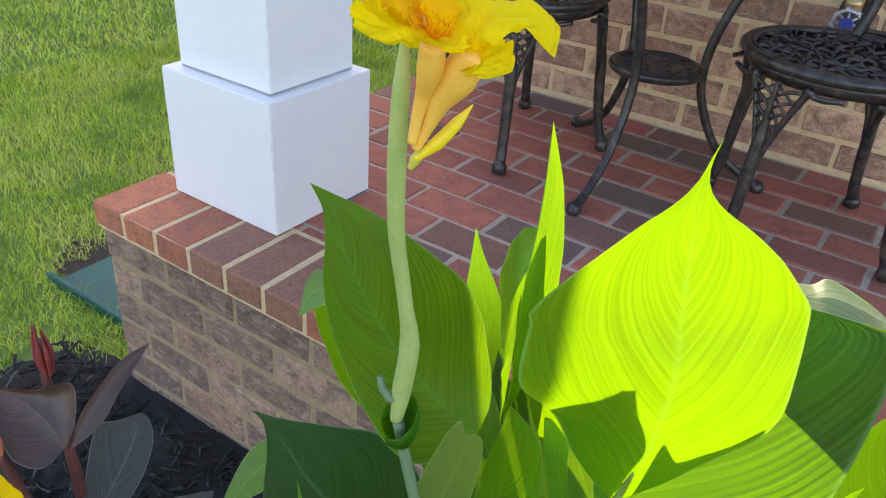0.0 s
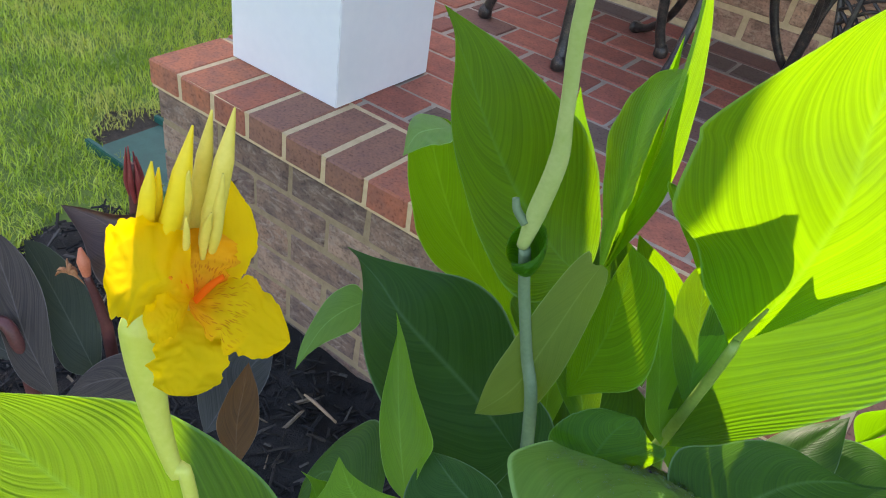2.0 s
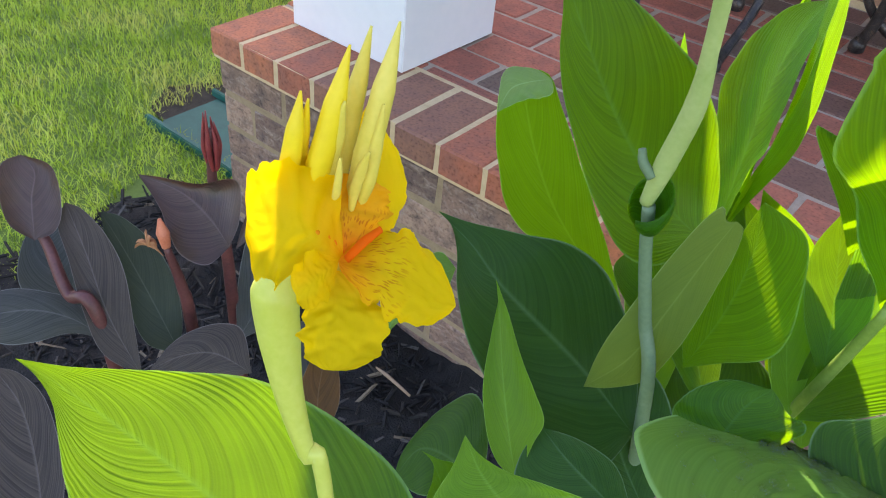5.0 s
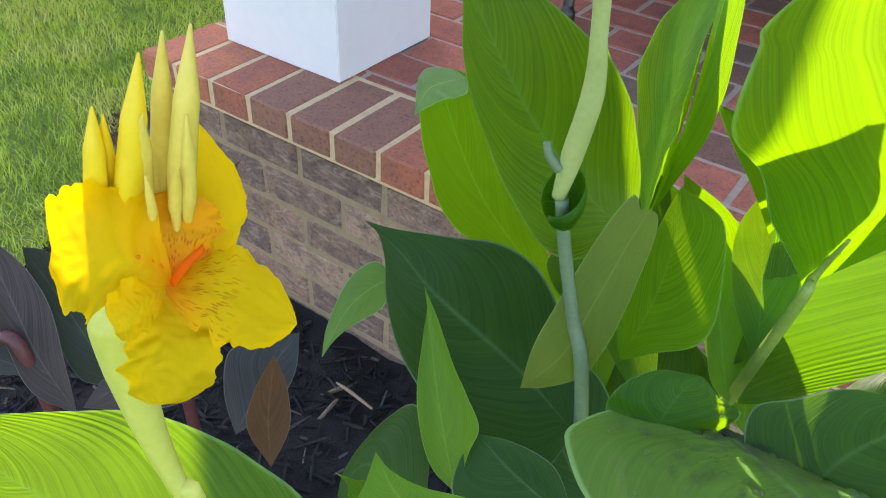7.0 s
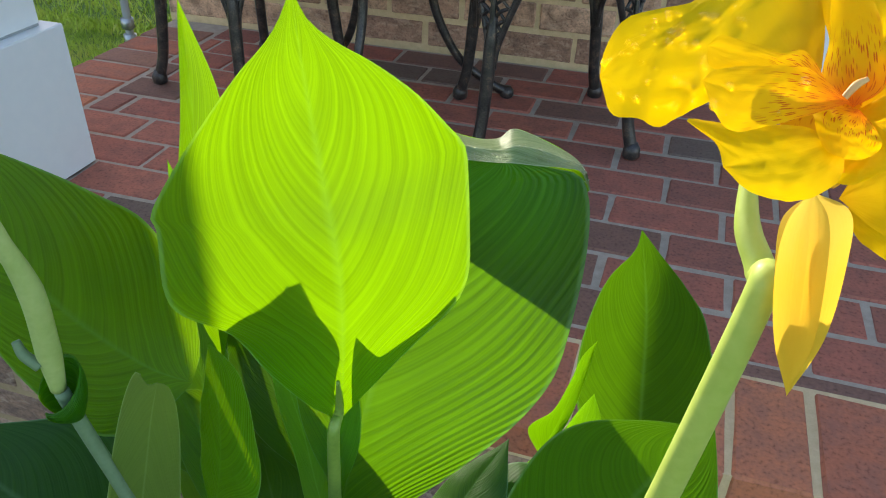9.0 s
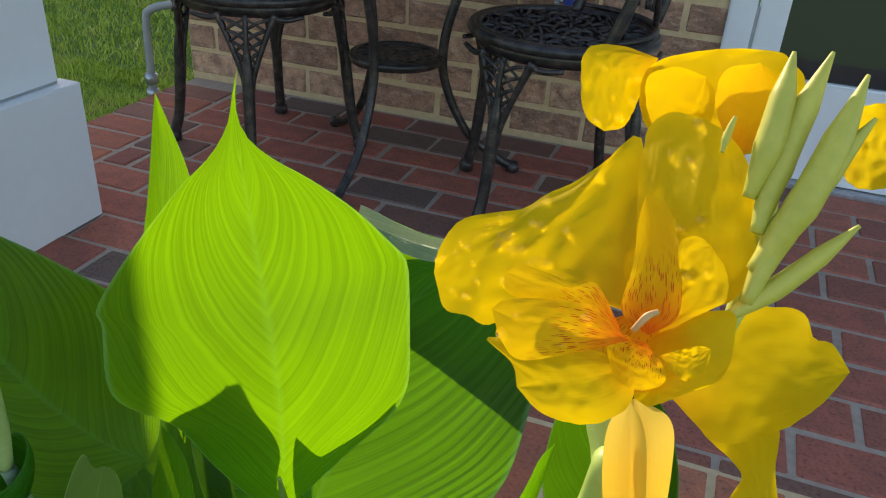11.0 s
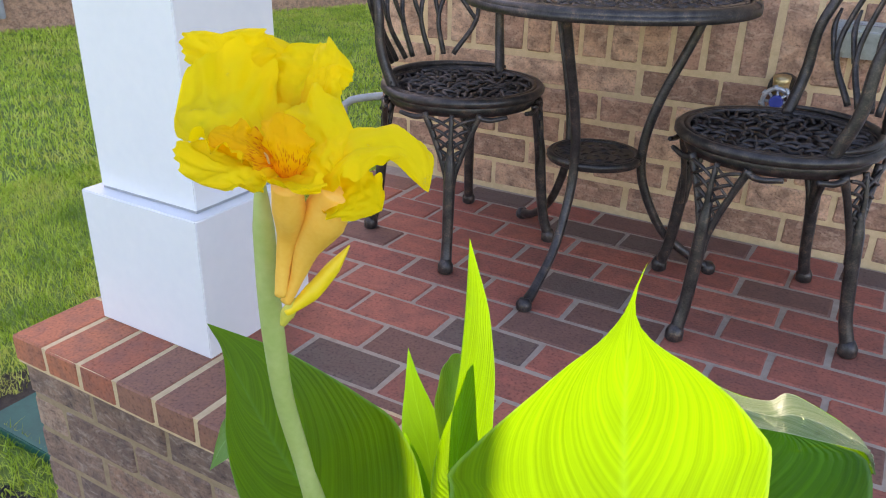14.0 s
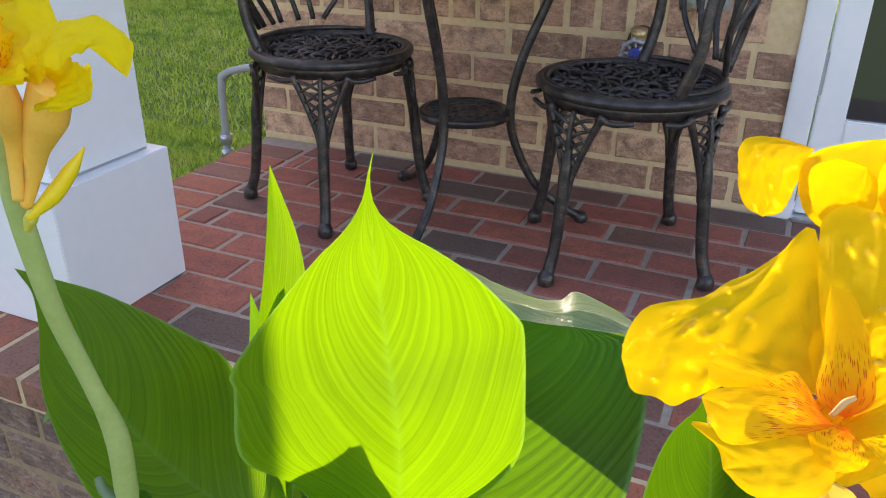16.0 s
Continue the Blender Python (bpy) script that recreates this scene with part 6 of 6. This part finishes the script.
lofted(flower_c, M_PETALG, [(1.112, -0.683, 1.167), (1.098, -0.677, 1.171), (1.083, -0.677, 1.173), (1.067, -0.683, 1.165)],
       [(1.112, -0.683, 1.167), (1.111, -0.669, 1.180), (1.106, -0.655, 1.196), (1.102, -0.656, 1.195), (1.099, -0.660, 1.191), (1.094, -0.664, 1.187), (1.088, -0.668, 1.184), (1.083, -0.671, 1.180), (1.073, -0.675, 1.178), (1.069, -0.677, 1.175), (1.067, -0.681, 1.170), (1.067, -0.683, 1.165)],
       [(1.112, -0.683, 1.167), (1.103, -0.682, 1.167), (1.093, -0.682, 1.164), (1.082, -0.686, 1.157), (1.077, -0.686, 1.158), (1.071, -0.686, 1.158), (1.067, -0.683, 1.165)], "", name="petal", rows=40, bow=0.12, wave=0.03, ruffle=0.06)
lofted(flower_c, M_PETALG, [(1.117, -0.683, 1.168), (1.120, -0.674, 1.181), (1.120, -0.664, 1.193), (1.118, -0.655, 1.203)],
       [(1.117, -0.683, 1.168), (1.110, -0.674, 1.180), (1.107, -0.659, 1.192), (1.107, -0.653, 1.198), (1.111, -0.652, 1.202), (1.118, -0.655, 1.203)],
       [(1.117, -0.683, 1.168), (1.128, -0.681, 1.171), (1.133, -0.678, 1.175), (1.134, -0.673, 1.182), (1.132, -0.667, 1.190), (1.129, -0.662, 1.197), (1.124, -0.658, 1.201), (1.118, -0.655, 1.203)], "", name="petal", rows=40, bow=0.15, wave=0.03, ruffle=0.05)
lofted(flower_c, M_PETALS, [(1.117, -0.693, 1.169), (1.115, -0.686, 1.176), (1.113, -0.678, 1.184), (1.110, -0.672, 1.190)],
       [(1.117, -0.693, 1.169), (1.111, -0.690, 1.171), (1.111, -0.683, 1.178), (1.110, -0.677, 1.185), (1.110, -0.672, 1.190)],
       [(1.117, -0.693, 1.169), (1.122, -0.690, 1.173), (1.120, -0.682, 1.181), (1.115, -0.674, 1.189), (1.110, -0.672, 1.190)], "", name="petal", rows=40, bow=0.3, wave=0.02, ruffle=0.03)
lofted(flower_c, M_PETALG, [(1.119, -0.690, 1.168), (1.122, -0.686, 1.177), (1.124, -0.684, 1.182), (1.125, -0.682, 1.186)],
       [(1.119, -0.690, 1.168), (1.120, -0.685, 1.178), (1.119, -0.682, 1.185), (1.122, -0.681, 1.187), (1.125, -0.682, 1.186)],
       [(1.119, -0.690, 1.168), (1.127, -0.687, 1.174), (1.130, -0.686, 1.177), (1.129, -0.684, 1.182), (1.125, -0.682, 1.186)], "", name="petal", rows=40, bow=0.2, wave=0.04, ruffle=0.1)
lofted(flower_c, M_PETALS, [(1.112, -0.700, 1.173), (1.100, -0.699, 1.178), (1.088, -0.700, 1.180)],
       [(1.112, -0.700, 1.173), (1.106, -0.697, 1.180), (1.101, -0.698, 1.180), (1.095, -0.698, 1.181), (1.090, -0.699, 1.182), (1.088, -0.700, 1.180)],
       [(1.112, -0.700, 1.173), (1.104, -0.701, 1.174), (1.096, -0.702, 1.175), (1.089, -0.702, 1.177), (1.088, -0.700, 1.180)], "", name="petal", rows=40, bow=0.2, wave=0.03, ruffle=0.05)
lofted(flower_c, M_PETALS, [(1.114, -0.704, 1.174), (1.105, -0.706, 1.175), (1.095, -0.708, 1.175), (1.088, -0.708, 1.176)],
       [(1.114, -0.704, 1.174), (1.106, -0.703, 1.179), (1.096, -0.705, 1.179), (1.090, -0.707, 1.178), (1.088, -0.708, 1.176)],
       [(1.114, -0.704, 1.174), (1.108, -0.707, 1.172), (1.101, -0.710, 1.170), (1.095, -0.712, 1.169), (1.091, -0.711, 1.172), (1.088, -0.708, 1.176)], "", name="petal", rows=40, bow=0.2, wave=0.03, ruffle=0.06)
lofted(flower_c, M_PETALG, [(1.116, -0.699, 1.165), (1.107, -0.704, 1.162), (1.095, -0.709, 1.160)],
       [(1.116, -0.699, 1.165), (1.107, -0.700, 1.167), (1.097, -0.703, 1.167), (1.087, -0.706, 1.168), (1.093, -0.707, 1.164), (1.095, -0.709, 1.160)],
       [(1.116, -0.699, 1.165), (1.117, -0.704, 1.160), (1.113, -0.708, 1.157), (1.108, -0.710, 1.156), (1.101, -0.711, 1.157), (1.095, -0.709, 1.160)], "", name="petal", rows=40, bow=0.25, wave=0.03, ruffle=0.06)
lofted(flower_c, M_PETALG, [(1.117, -0.691, 1.165), (1.122, -0.692, 1.163), (1.126, -0.695, 1.158)],
       [(1.117, -0.691, 1.165), (1.116, -0.694, 1.160), (1.117, -0.696, 1.155), (1.121, -0.697, 1.155), (1.126, -0.695, 1.158)],
       [(1.117, -0.691, 1.165), (1.122, -0.687, 1.171), (1.129, -0.686, 1.174), (1.133, -0.687, 1.173), (1.133, -0.692, 1.163), (1.126, -0.695, 1.158)], "", name="petal", rows=40, bow=0.2, wave=0.04, ruffle=0.08)
lofted(flower_c, M_PETALS, [(1.117, -0.699, 1.171), (1.116, -0.701, 1.167), (1.116, -0.704, 1.163)],
       [(1.117, -0.699, 1.171), (1.110, -0.698, 1.171), (1.110, -0.700, 1.168), (1.113, -0.703, 1.164), (1.116, -0.704, 1.163)],
       [(1.117, -0.699, 1.171), (1.121, -0.701, 1.168), (1.122, -0.702, 1.165), (1.119, -0.703, 1.163), (1.116, -0.704, 1.163)], "", name="petal", rows=40, bow=0.3, wave=0.05, ruffle=0.08)
lofted(flower_c, M_PETALG, [(1.120, -0.699, 1.169), (1.125, -0.699, 1.169), (1.129, -0.697, 1.172)],
       [(1.120, -0.699, 1.169), (1.124, -0.698, 1.171), (1.127, -0.697, 1.172), (1.129, -0.697, 1.172)],
       [(1.120, -0.699, 1.169), (1.123, -0.700, 1.167), (1.126, -0.701, 1.166), (1.129, -0.699, 1.169), (1.129, -0.697, 1.172)], "", name="petal", rows=40, bow=0.3, wave=0.1, ruffle=0.2)
lofted(flower_c, M_THROAT, [(1.116, -0.686, 1.171), (1.117, -0.690, 1.163), (1.118, -0.695, 1.156)],
       [(1.116, -0.686, 1.171), (1.106, -0.689, 1.165), (1.107, -0.693, 1.158), (1.114, -0.695, 1.155), (1.118, -0.695, 1.156)],
       [(1.116, -0.686, 1.171), (1.124, -0.688, 1.168), (1.126, -0.692, 1.162), (1.122, -0.694, 1.157), (1.118, -0.695, 1.156)], "", name="petal", rows=40, bow=0.1, wave=0.02)
lofted(flower_c, M_PETALG, [(1.125, -0.670, 1.138), (1.139, -0.663, 1.145), (1.151, -0.660, 1.147), (1.163, -0.657, 1.149)],
       [(1.125, -0.670, 1.138), (1.132, -0.658, 1.152), (1.137, -0.653, 1.157), (1.144, -0.651, 1.158), (1.151, -0.650, 1.157), (1.154, -0.653, 1.153), (1.158, -0.653, 1.153), (1.163, -0.657, 1.149)],
       [(1.125, -0.670, 1.138), (1.138, -0.673, 1.131), (1.150, -0.670, 1.137), (1.154, -0.668, 1.140), (1.159, -0.663, 1.144), (1.163, -0.657, 1.149)], "", name="petal", rows=40, bow=0.15, wave=0.03, ruffle=0.05)
lofted(flower_c, M_PETALG, [(1.130, -0.655, 1.128), (1.142, -0.660, 1.125), (1.150, -0.668, 1.119), (1.150, -0.675, 1.111)],
       [(1.130, -0.655, 1.128), (1.135, -0.661, 1.123), (1.143, -0.665, 1.120), (1.146, -0.668, 1.118), (1.144, -0.672, 1.113), (1.147, -0.674, 1.111), (1.150, -0.675, 1.111)],
       [(1.130, -0.655, 1.128), (1.145, -0.653, 1.133), (1.152, -0.659, 1.129), (1.153, -0.666, 1.122), (1.155, -0.673, 1.115), (1.150, -0.675, 1.111)], "", name="petal", rows=40, bow=0.2, wave=0.03, ruffle=0.06)
lofted(flower_c, M_SEPAL, [(1.117, -0.683, 1.145), (1.121, -0.684, 1.128), (1.124, -0.684, 1.107), (1.125, -0.685, 1.088)],
       [(1.117, -0.683, 1.145), (1.112, -0.682, 1.135), (1.114, -0.682, 1.120), (1.118, -0.683, 1.104), (1.125, -0.685, 1.088)],
       [(1.117, -0.683, 1.145), (1.125, -0.685, 1.141), (1.128, -0.685, 1.127), (1.129, -0.685, 1.106), (1.125, -0.685, 1.088)], "", name="petal", rows=40, bow=0.7, wave=0.0)
lofted(flower_c, M_SEPAL, [(1.116, -0.686, 1.147), (1.119, -0.686, 1.130), (1.122, -0.687, 1.109), (1.124, -0.687, 1.091)],
       [(1.116, -0.686, 1.147), (1.113, -0.685, 1.138), (1.114, -0.685, 1.123), (1.118, -0.686, 1.106), (1.124, -0.687, 1.091)],
       [(1.116, -0.686, 1.147), (1.121, -0.687, 1.141), (1.124, -0.687, 1.127), (1.126, -0.688, 1.108), (1.124, -0.687, 1.091)], "", name="petal", rows=40, bow=-0.5, wave=0.0)
lofted(flower_c, M_PETALG, [(1.103, -0.617, 1.205), (1.094, -0.619, 1.202), (1.092, -0.621, 1.194), (1.093, -0.624, 1.185)],
       [(1.103, -0.617, 1.205), (1.092, -0.617, 1.207), (1.084, -0.618, 1.205), (1.084, -0.621, 1.197), (1.087, -0.623, 1.188), (1.093, -0.624, 1.185)],
       [(1.103, -0.617, 1.205), (1.101, -0.619, 1.199), (1.100, -0.621, 1.193), (1.098, -0.623, 1.187), (1.093, -0.624, 1.185)], "", name="petal", rows=40, bow=0.25, wave=0.04, ruffle=0.1)
lofted(flower_c, M_PETALG, [(1.124, -0.623, 1.182), (1.120, -0.619, 1.195), (1.117, -0.615, 1.209)],
       [(1.124, -0.623, 1.182), (1.109, -0.623, 1.184), (1.101, -0.621, 1.192), (1.101, -0.618, 1.202), (1.107, -0.616, 1.206), (1.117, -0.615, 1.209)],
       [(1.124, -0.623, 1.182), (1.137, -0.620, 1.189), (1.140, -0.616, 1.201), (1.134, -0.614, 1.209), (1.126, -0.614, 1.210), (1.117, -0.615, 1.209)], "", name="petal", rows=40, bow=0.3, wave=0.04, ruffle=0.06)
lofted(flower_c, M_ORANGE, [(1.127, -0.630, 1.186), (1.128, -0.626, 1.197), (1.128, -0.623, 1.209)],
       [(1.127, -0.630, 1.186), (1.120, -0.627, 1.197), (1.120, -0.624, 1.206), (1.128, -0.623, 1.209)],
       [(1.127, -0.630, 1.186), (1.136, -0.627, 1.194), (1.136, -0.624, 1.204), (1.128, -0.623, 1.209)], "", name="petal", rows=40, bow=0.4, wave=0.03, ruffle=0.05)
lofted(flower_c, M_PETALG, [(1.114, -0.634, 1.186), (1.115, -0.631, 1.196), (1.116, -0.628, 1.205)],
       [(1.114, -0.634, 1.186), (1.106, -0.633, 1.192), (1.102, -0.630, 1.202), (1.108, -0.628, 1.206), (1.116, -0.628, 1.205)],
       [(1.114, -0.634, 1.186), (1.119, -0.631, 1.194), (1.119, -0.629, 1.201), (1.116, -0.628, 1.205)], "", name="petal", rows=40, bow=0.4, wave=0.03, ruffle=0.06)
lofted(flower_c, M_PETALG, [(1.152, -0.610, 1.185), (1.161, -0.608, 1.188), (1.169, -0.606, 1.189)],
       [(1.152, -0.610, 1.185), (1.154, -0.607, 1.196), (1.160, -0.605, 1.199), (1.165, -0.605, 1.196), (1.169, -0.606, 1.189)],
       [(1.152, -0.610, 1.185), (1.156, -0.611, 1.179), (1.162, -0.611, 1.177), (1.168, -0.609, 1.181), (1.169, -0.606, 1.189)], "", name="petal", rows=40, bow=0.3, wave=0.06, ruffle=0.12)


def drops(ob, count, size, v0, v1, seed, u0=0.05, u1=0.95, side=1.0, cast=False):
    """Dew drops spread over a blade, as one piece of many."""
    g = random.Random(seed)
    me = ob.data
    uv = me.uv_layers[0].data
    ball = [(math.sin(a) * math.cos(b), math.sin(a) * math.sin(b), math.cos(a)) for a in [math.pi * k / 6 for k in range(7)] for b in [2 * math.pi * j / 9 for j in range(9)]]
    verts, faces = [], []
    placed = 0
    polys = list(me.polygons)
    while placed < count:
        f = g.choice(polys)
        u, v = uv[f.loop_indices[0]].uv
        if not (v0 < v < v1 and u0 < u < u1):
            continue
        r = size * g.uniform(0.35, 1.0) ** 1.3
        n = f.normal * side
        q = n.to_track_quat("Z", "Y").to_matrix().to_4x4()
        m = Matrix.Translation(f.center + n * r * 0.12) @ q @ Matrix.Diagonal((r * g.uniform(0.8, 1.3), r * g.uniform(0.8, 1.2), r * 0.75, 1))
        k = len(verts)
        verts += [m @ Vector(b) for b in ball]
        faces += [(k + i * 9 + j, k + i * 9 + (j + 1) % 9, k + i * 9 + 9 + (j + 1) % 9, k + i * 9 + 9 + j) for i in range(6) for j in range(9)]
        placed += 1
    d = part("dew", mesh_of("dew", verts, [f[::-1] for f in faces], M_DROP, True), M_DROP)
    d.parent = ob
    d.visible_shadow = cast
    return tagged(d, "clear dew drops", kind="stuff")


def outer(ob, way):
    """The side of a blade that faces the open."""
    total = Vector((0, 0, 0))
    for f in ob.data.polygons:
        total += f.normal * f.area
    return 1.0 if total.dot(Vector(way)) > 0 else -1.0


OPEN_WAY = (-0.1, -0.8, 0.6)
drops(wet_leaf, 320, 0.0048, 0.03, 0.75, 1, side=outer(wet_leaf, OPEN_WAY), cast=True)
drops(curled_tip, 130, 0.0017, 0.15, 0.95, 2, u0=0.45, side=outer(curled_tip, OPEN_WAY))
petals = [c for c in flower_c.children if c.name.startswith("petal")]
for i, n in ((0, 60), (1, 16), (3, 5), (5, 6), (15, 16)):
    drops(petals[i], n, 0.0013, 0.3, 0.97, 40 + i, side=outer(petals[i], OPEN_WAY))
petals = [c for c in flower_b.children if c.name.startswith("petal")]
for i, n in ((0, 8), (3, 6), (9, 8)):
    drops(petals[i], n, 0.0016, 0.35, 0.95, 60 + i, side=outer(petals[i], OPEN_WAY))

# style of each blossom
for flower, a, b in ((flower_a, STYLE_A[0], STYLE_A[2]), (flower_c, STYLE_C[0], STYLE_C[2]), (flower_b, STYLE_B[0], STYLE_B[2])):
    a, b = Vector(a), Vector(b)
    st = part("style", tube([a, a.lerp(b, 0.5) + Vector((0, 0, 0.001)), b], [0.0016, 0.0018, 0.0012] if flower is flower_a else [0.0006, 0.0008, 0.0005], 8, 5, 0.5), M_THROAT if flower is flower_a else M_CREAM, smooth=True)
    st.parent = flower

# ---- dark canna buds and mulch ----
tip = Vector(STALK_D2[-1])
for i in range(6):
    a = i * 1.05
    d = Vector((0.008 * math.cos(a), 0.008 * math.sin(a), 0))
    under(part("bud", tube([tip + d * 0.5 + Vector((0, 0, -0.05)), tip + d + Vector((0, 0, -0.02)), tip + d * 0.6 + Vector((0, 0, 0.005 + 0.004 * i))], [0.002, 0.0034, 0.0006], 8, 6), M_RED, smooth=True), plant_d)
tip = Vector(STALK_D3[-1])
under(part("bud", tube([tip, tip + Vector((-0.002, 0, 0.018)), tip + Vector((-0.004, 0, 0.036))], [0.005, 0.0075, 0.002], 10, 6), M_CORAL, smooth=True), plant_d)
for i in range(9):
    g = random.Random(i)
    o = tip + Vector((-0.022, -0.01, -0.004))
    e = o + Vector((g.uniform(-0.016, 0.012), g.uniform(-0.012, 0.012), g.uniform(-0.018, 0.016)))
    under(part("wilted_petal", tube([o, o.lerp(e, 0.6) + Vector((0, 0, 0.004)), e], [0.003, 0.005, 0.001], 6, 4, 0.3), M_WILT, smooth=True), plant_d)

g = random.Random(77)
chips = []
verts, faces = [], []
for i in range(5200):
    x, y = g.uniform(-0.62, 1.5), g.uniform(-1.35, -0.16)
    z = GROUND + 0.03 + 0.03 * noise.noise(Vector((x, y, 0)) * 7) + g.uniform(0.0, 0.012)
    a, ln, w, h = g.uniform(0, 6.28), g.uniform(0.008, 0.032), g.uniform(0.0012, 0.0045), g.uniform(0.001, 0.003)
    q = Euler((g.uniform(-0.5, 0.5), g.uniform(-0.5, 0.5), a)).to_matrix()
    k = len(verts)
    for sx, sy, sz in ((-1, -1, -1), (1, -0.6, -1), (1, 0.6, -1), (-1, 1, -1), (-0.8, -0.7, 1), (0.9, -0.4, 1), (0.7, 0.5, 1), (-1, 0.6, 1)):
        verts.append(Vector((x, y, z)) + q @ Vector((sx * ln, sy * w, sz * h)))
    faces += [(k, k + 3, k + 2, k + 1), (k + 4, k + 5, k + 6, k + 7), (k, k + 1, k + 5, k + 4), (k + 1, k + 2, k + 6, k + 5), (k + 2, k + 3, k + 7, k + 6), (k + 3, k, k + 4, k + 7)]
tagged(part("mulch_chips", mesh_of("mulch_chips", verts, faces, M_CHIP), M_CHIP), "loose black shredded bark chips on the bed", "mulch", kind="stuff")
tagged(part("wood_chip", tube([(0.21, -0.272, 0.055), (0.245, -0.276, 0.06), (0.3, -0.276, 0.05)], [0.003, 0.0055, 0.004], 7, 5, 0.6), M_PALECHIP, smooth=True), "pale broken wood chip lying on black mulch", "wood chip")

# ---- brickwork ----
rng = random.Random(4)
cap_meshes = [brick_mesh("cap_brick", (0.092, 0.186, 0.057), M_CAP, 0.004, s) for s in range(3)]
for i in range(35):
    lay(cap_meshes, porch, (LEFT_X + 0.046 + 0.1016 * i, FRONT_Y - 0.012 + 0.093, FLOOR - 0.0285), rng, 0.004, 0.001)
for i in range(10):
    lay(cap_meshes, porch, (LEFT_X + 0.093, 0.106 + 0.1016 * i, FLOOR - 0.0285), rng, 0.004, 0.001, math.pi / 2)
pave = [brick_mesh("paver", (0.1935, 0.0955, 0.05), M_PAVER, 0.004, s) for s in range(3)]
cut_pave = [brick_mesh("paver", (0.1935, 0.028, 0.05), M_PAVER, 0.004, s) for s in range(2)]
for row in range(-5, 6):
    y = 0.551 + 0.1053 * row if row > -5 else 0.0615
    joint = 1.097 + 0.065 * (0.551 - y) + (0.1016 if row % 2 else 0.0)
    x = joint - 0.2032 * int((joint - LEFT_X - 0.196) / 0.2032)
    gap = x - (LEFT_X + 0.196)
    if gap > 0.03:
        end_pave = [brick_mesh("paver", (gap - 0.01, 0.0955 if row > -5 else 0.028, 0.05), M_PAVER, 0.004, row + 9)]
        lay(end_pave, floor, (x - gap / 2, y, FLOOR - 0.0255), rng, 0.005, 0.001, name="paver")
    while x < 3.0:
        lay(pave if row > -5 else cut_pave, floor, (x + 0.1016, y, FLOOR - 0.0255), rng, 0.005, 0.001, name="paver")
        x += 0.2032
face = [brick_mesh("brick", (0.196, 0.09, 0.0735), M_BRICK, 0.006, s, 0.002) for s in range(4)]
half_face = [brick_mesh("brick", (0.094, 0.09, 0.0735), M_BRICK, 0.006, s, 0.002) for s in range(2)]
for c in range(6):
    z = FLOOR - 0.057 - 0.01 - 0.035 - 0.0805 * c
    x = LEFT_X + 0.006
    if c % 2:
        lay(half_face, porch, (x + 0.0455, FRONT_Y + 0.045, z), rng, 0.006, 0.0015)
        x += 0.1016
    while x < 3.1:
        lay(face, porch, (x + 0.0965, FRONT_Y + 0.045, z), rng, 0.006, 0.0015)
        x += 0.2032
house = [brick_mesh("brick", (0.195, 0.09, 0.0715), M_HOUSE, 0.006, s, 0.002) for s in range(4)]
half_house = [brick_mesh("brick", (0.091, 0.09, 0.07), M_HOUSE, 0.006, s, 0.002) for s in range(2)]
soldier = [brick_mesh("brick", (0.07, 0.09, 0.193), M_HOUSE, 0.006, s, 0.002) for s in range(3)]
for c in range(5):
    z = FLOOR + 0.012 + 0.035 + 0.0795 * c
    x = -0.405
    if c % 2:
        lay(half_house, wall_north, (x + 0.0455, WALL_Y + 0.045, z), rng, 0.006, 0.0015)
        x += 0.1016
    while x < 0.92:
        lay(house, wall_north, (x + 0.0965, WALL_Y + 0.045, z), rng, 0.006, 0.0015)
        x += 0.2032
    if x < 1.0:
        lay(half_house, wall_north, (x + 0.0455, WALL_Y + 0.045, z), rng, 0.006, 0.0015)
        x += 0.1016
    if x < 1.03:
        lay(half_house, wall_north, (x + 0.0455, WALL_Y + 0.045, z), rng, 0.006, 0.0015)
for i in range(18):
    lay(soldier, wall_north, (-0.37 + 0.0805 * i, WALL_Y + 0.045, FLOOR + 0.412 + 0.0965), rng, 0.006, 0.0015)
for c in range(6):
    z = FLOOR + 0.62 + 0.035 + 0.0795 * c
    x = -0.405 + (0.1016 if c % 2 else 0)
    while x < 0.92:
        lay(house, wall_north, (x + 0.0965, WALL_Y + 0.045, z), rng, 0.006, 0.0015)
        x += 0.2032
    if x < 1.0:
        lay(half_house, wall_north, (x + 0.0455, WALL_Y + 0.045, z), rng, 0.006, 0.0015)
        x += 0.1016
    if x < 1.03:
        lay(half_house, wall_north, (x + 0.0455, WALL_Y + 0.045, z), rng, 0.006, 0.0015)
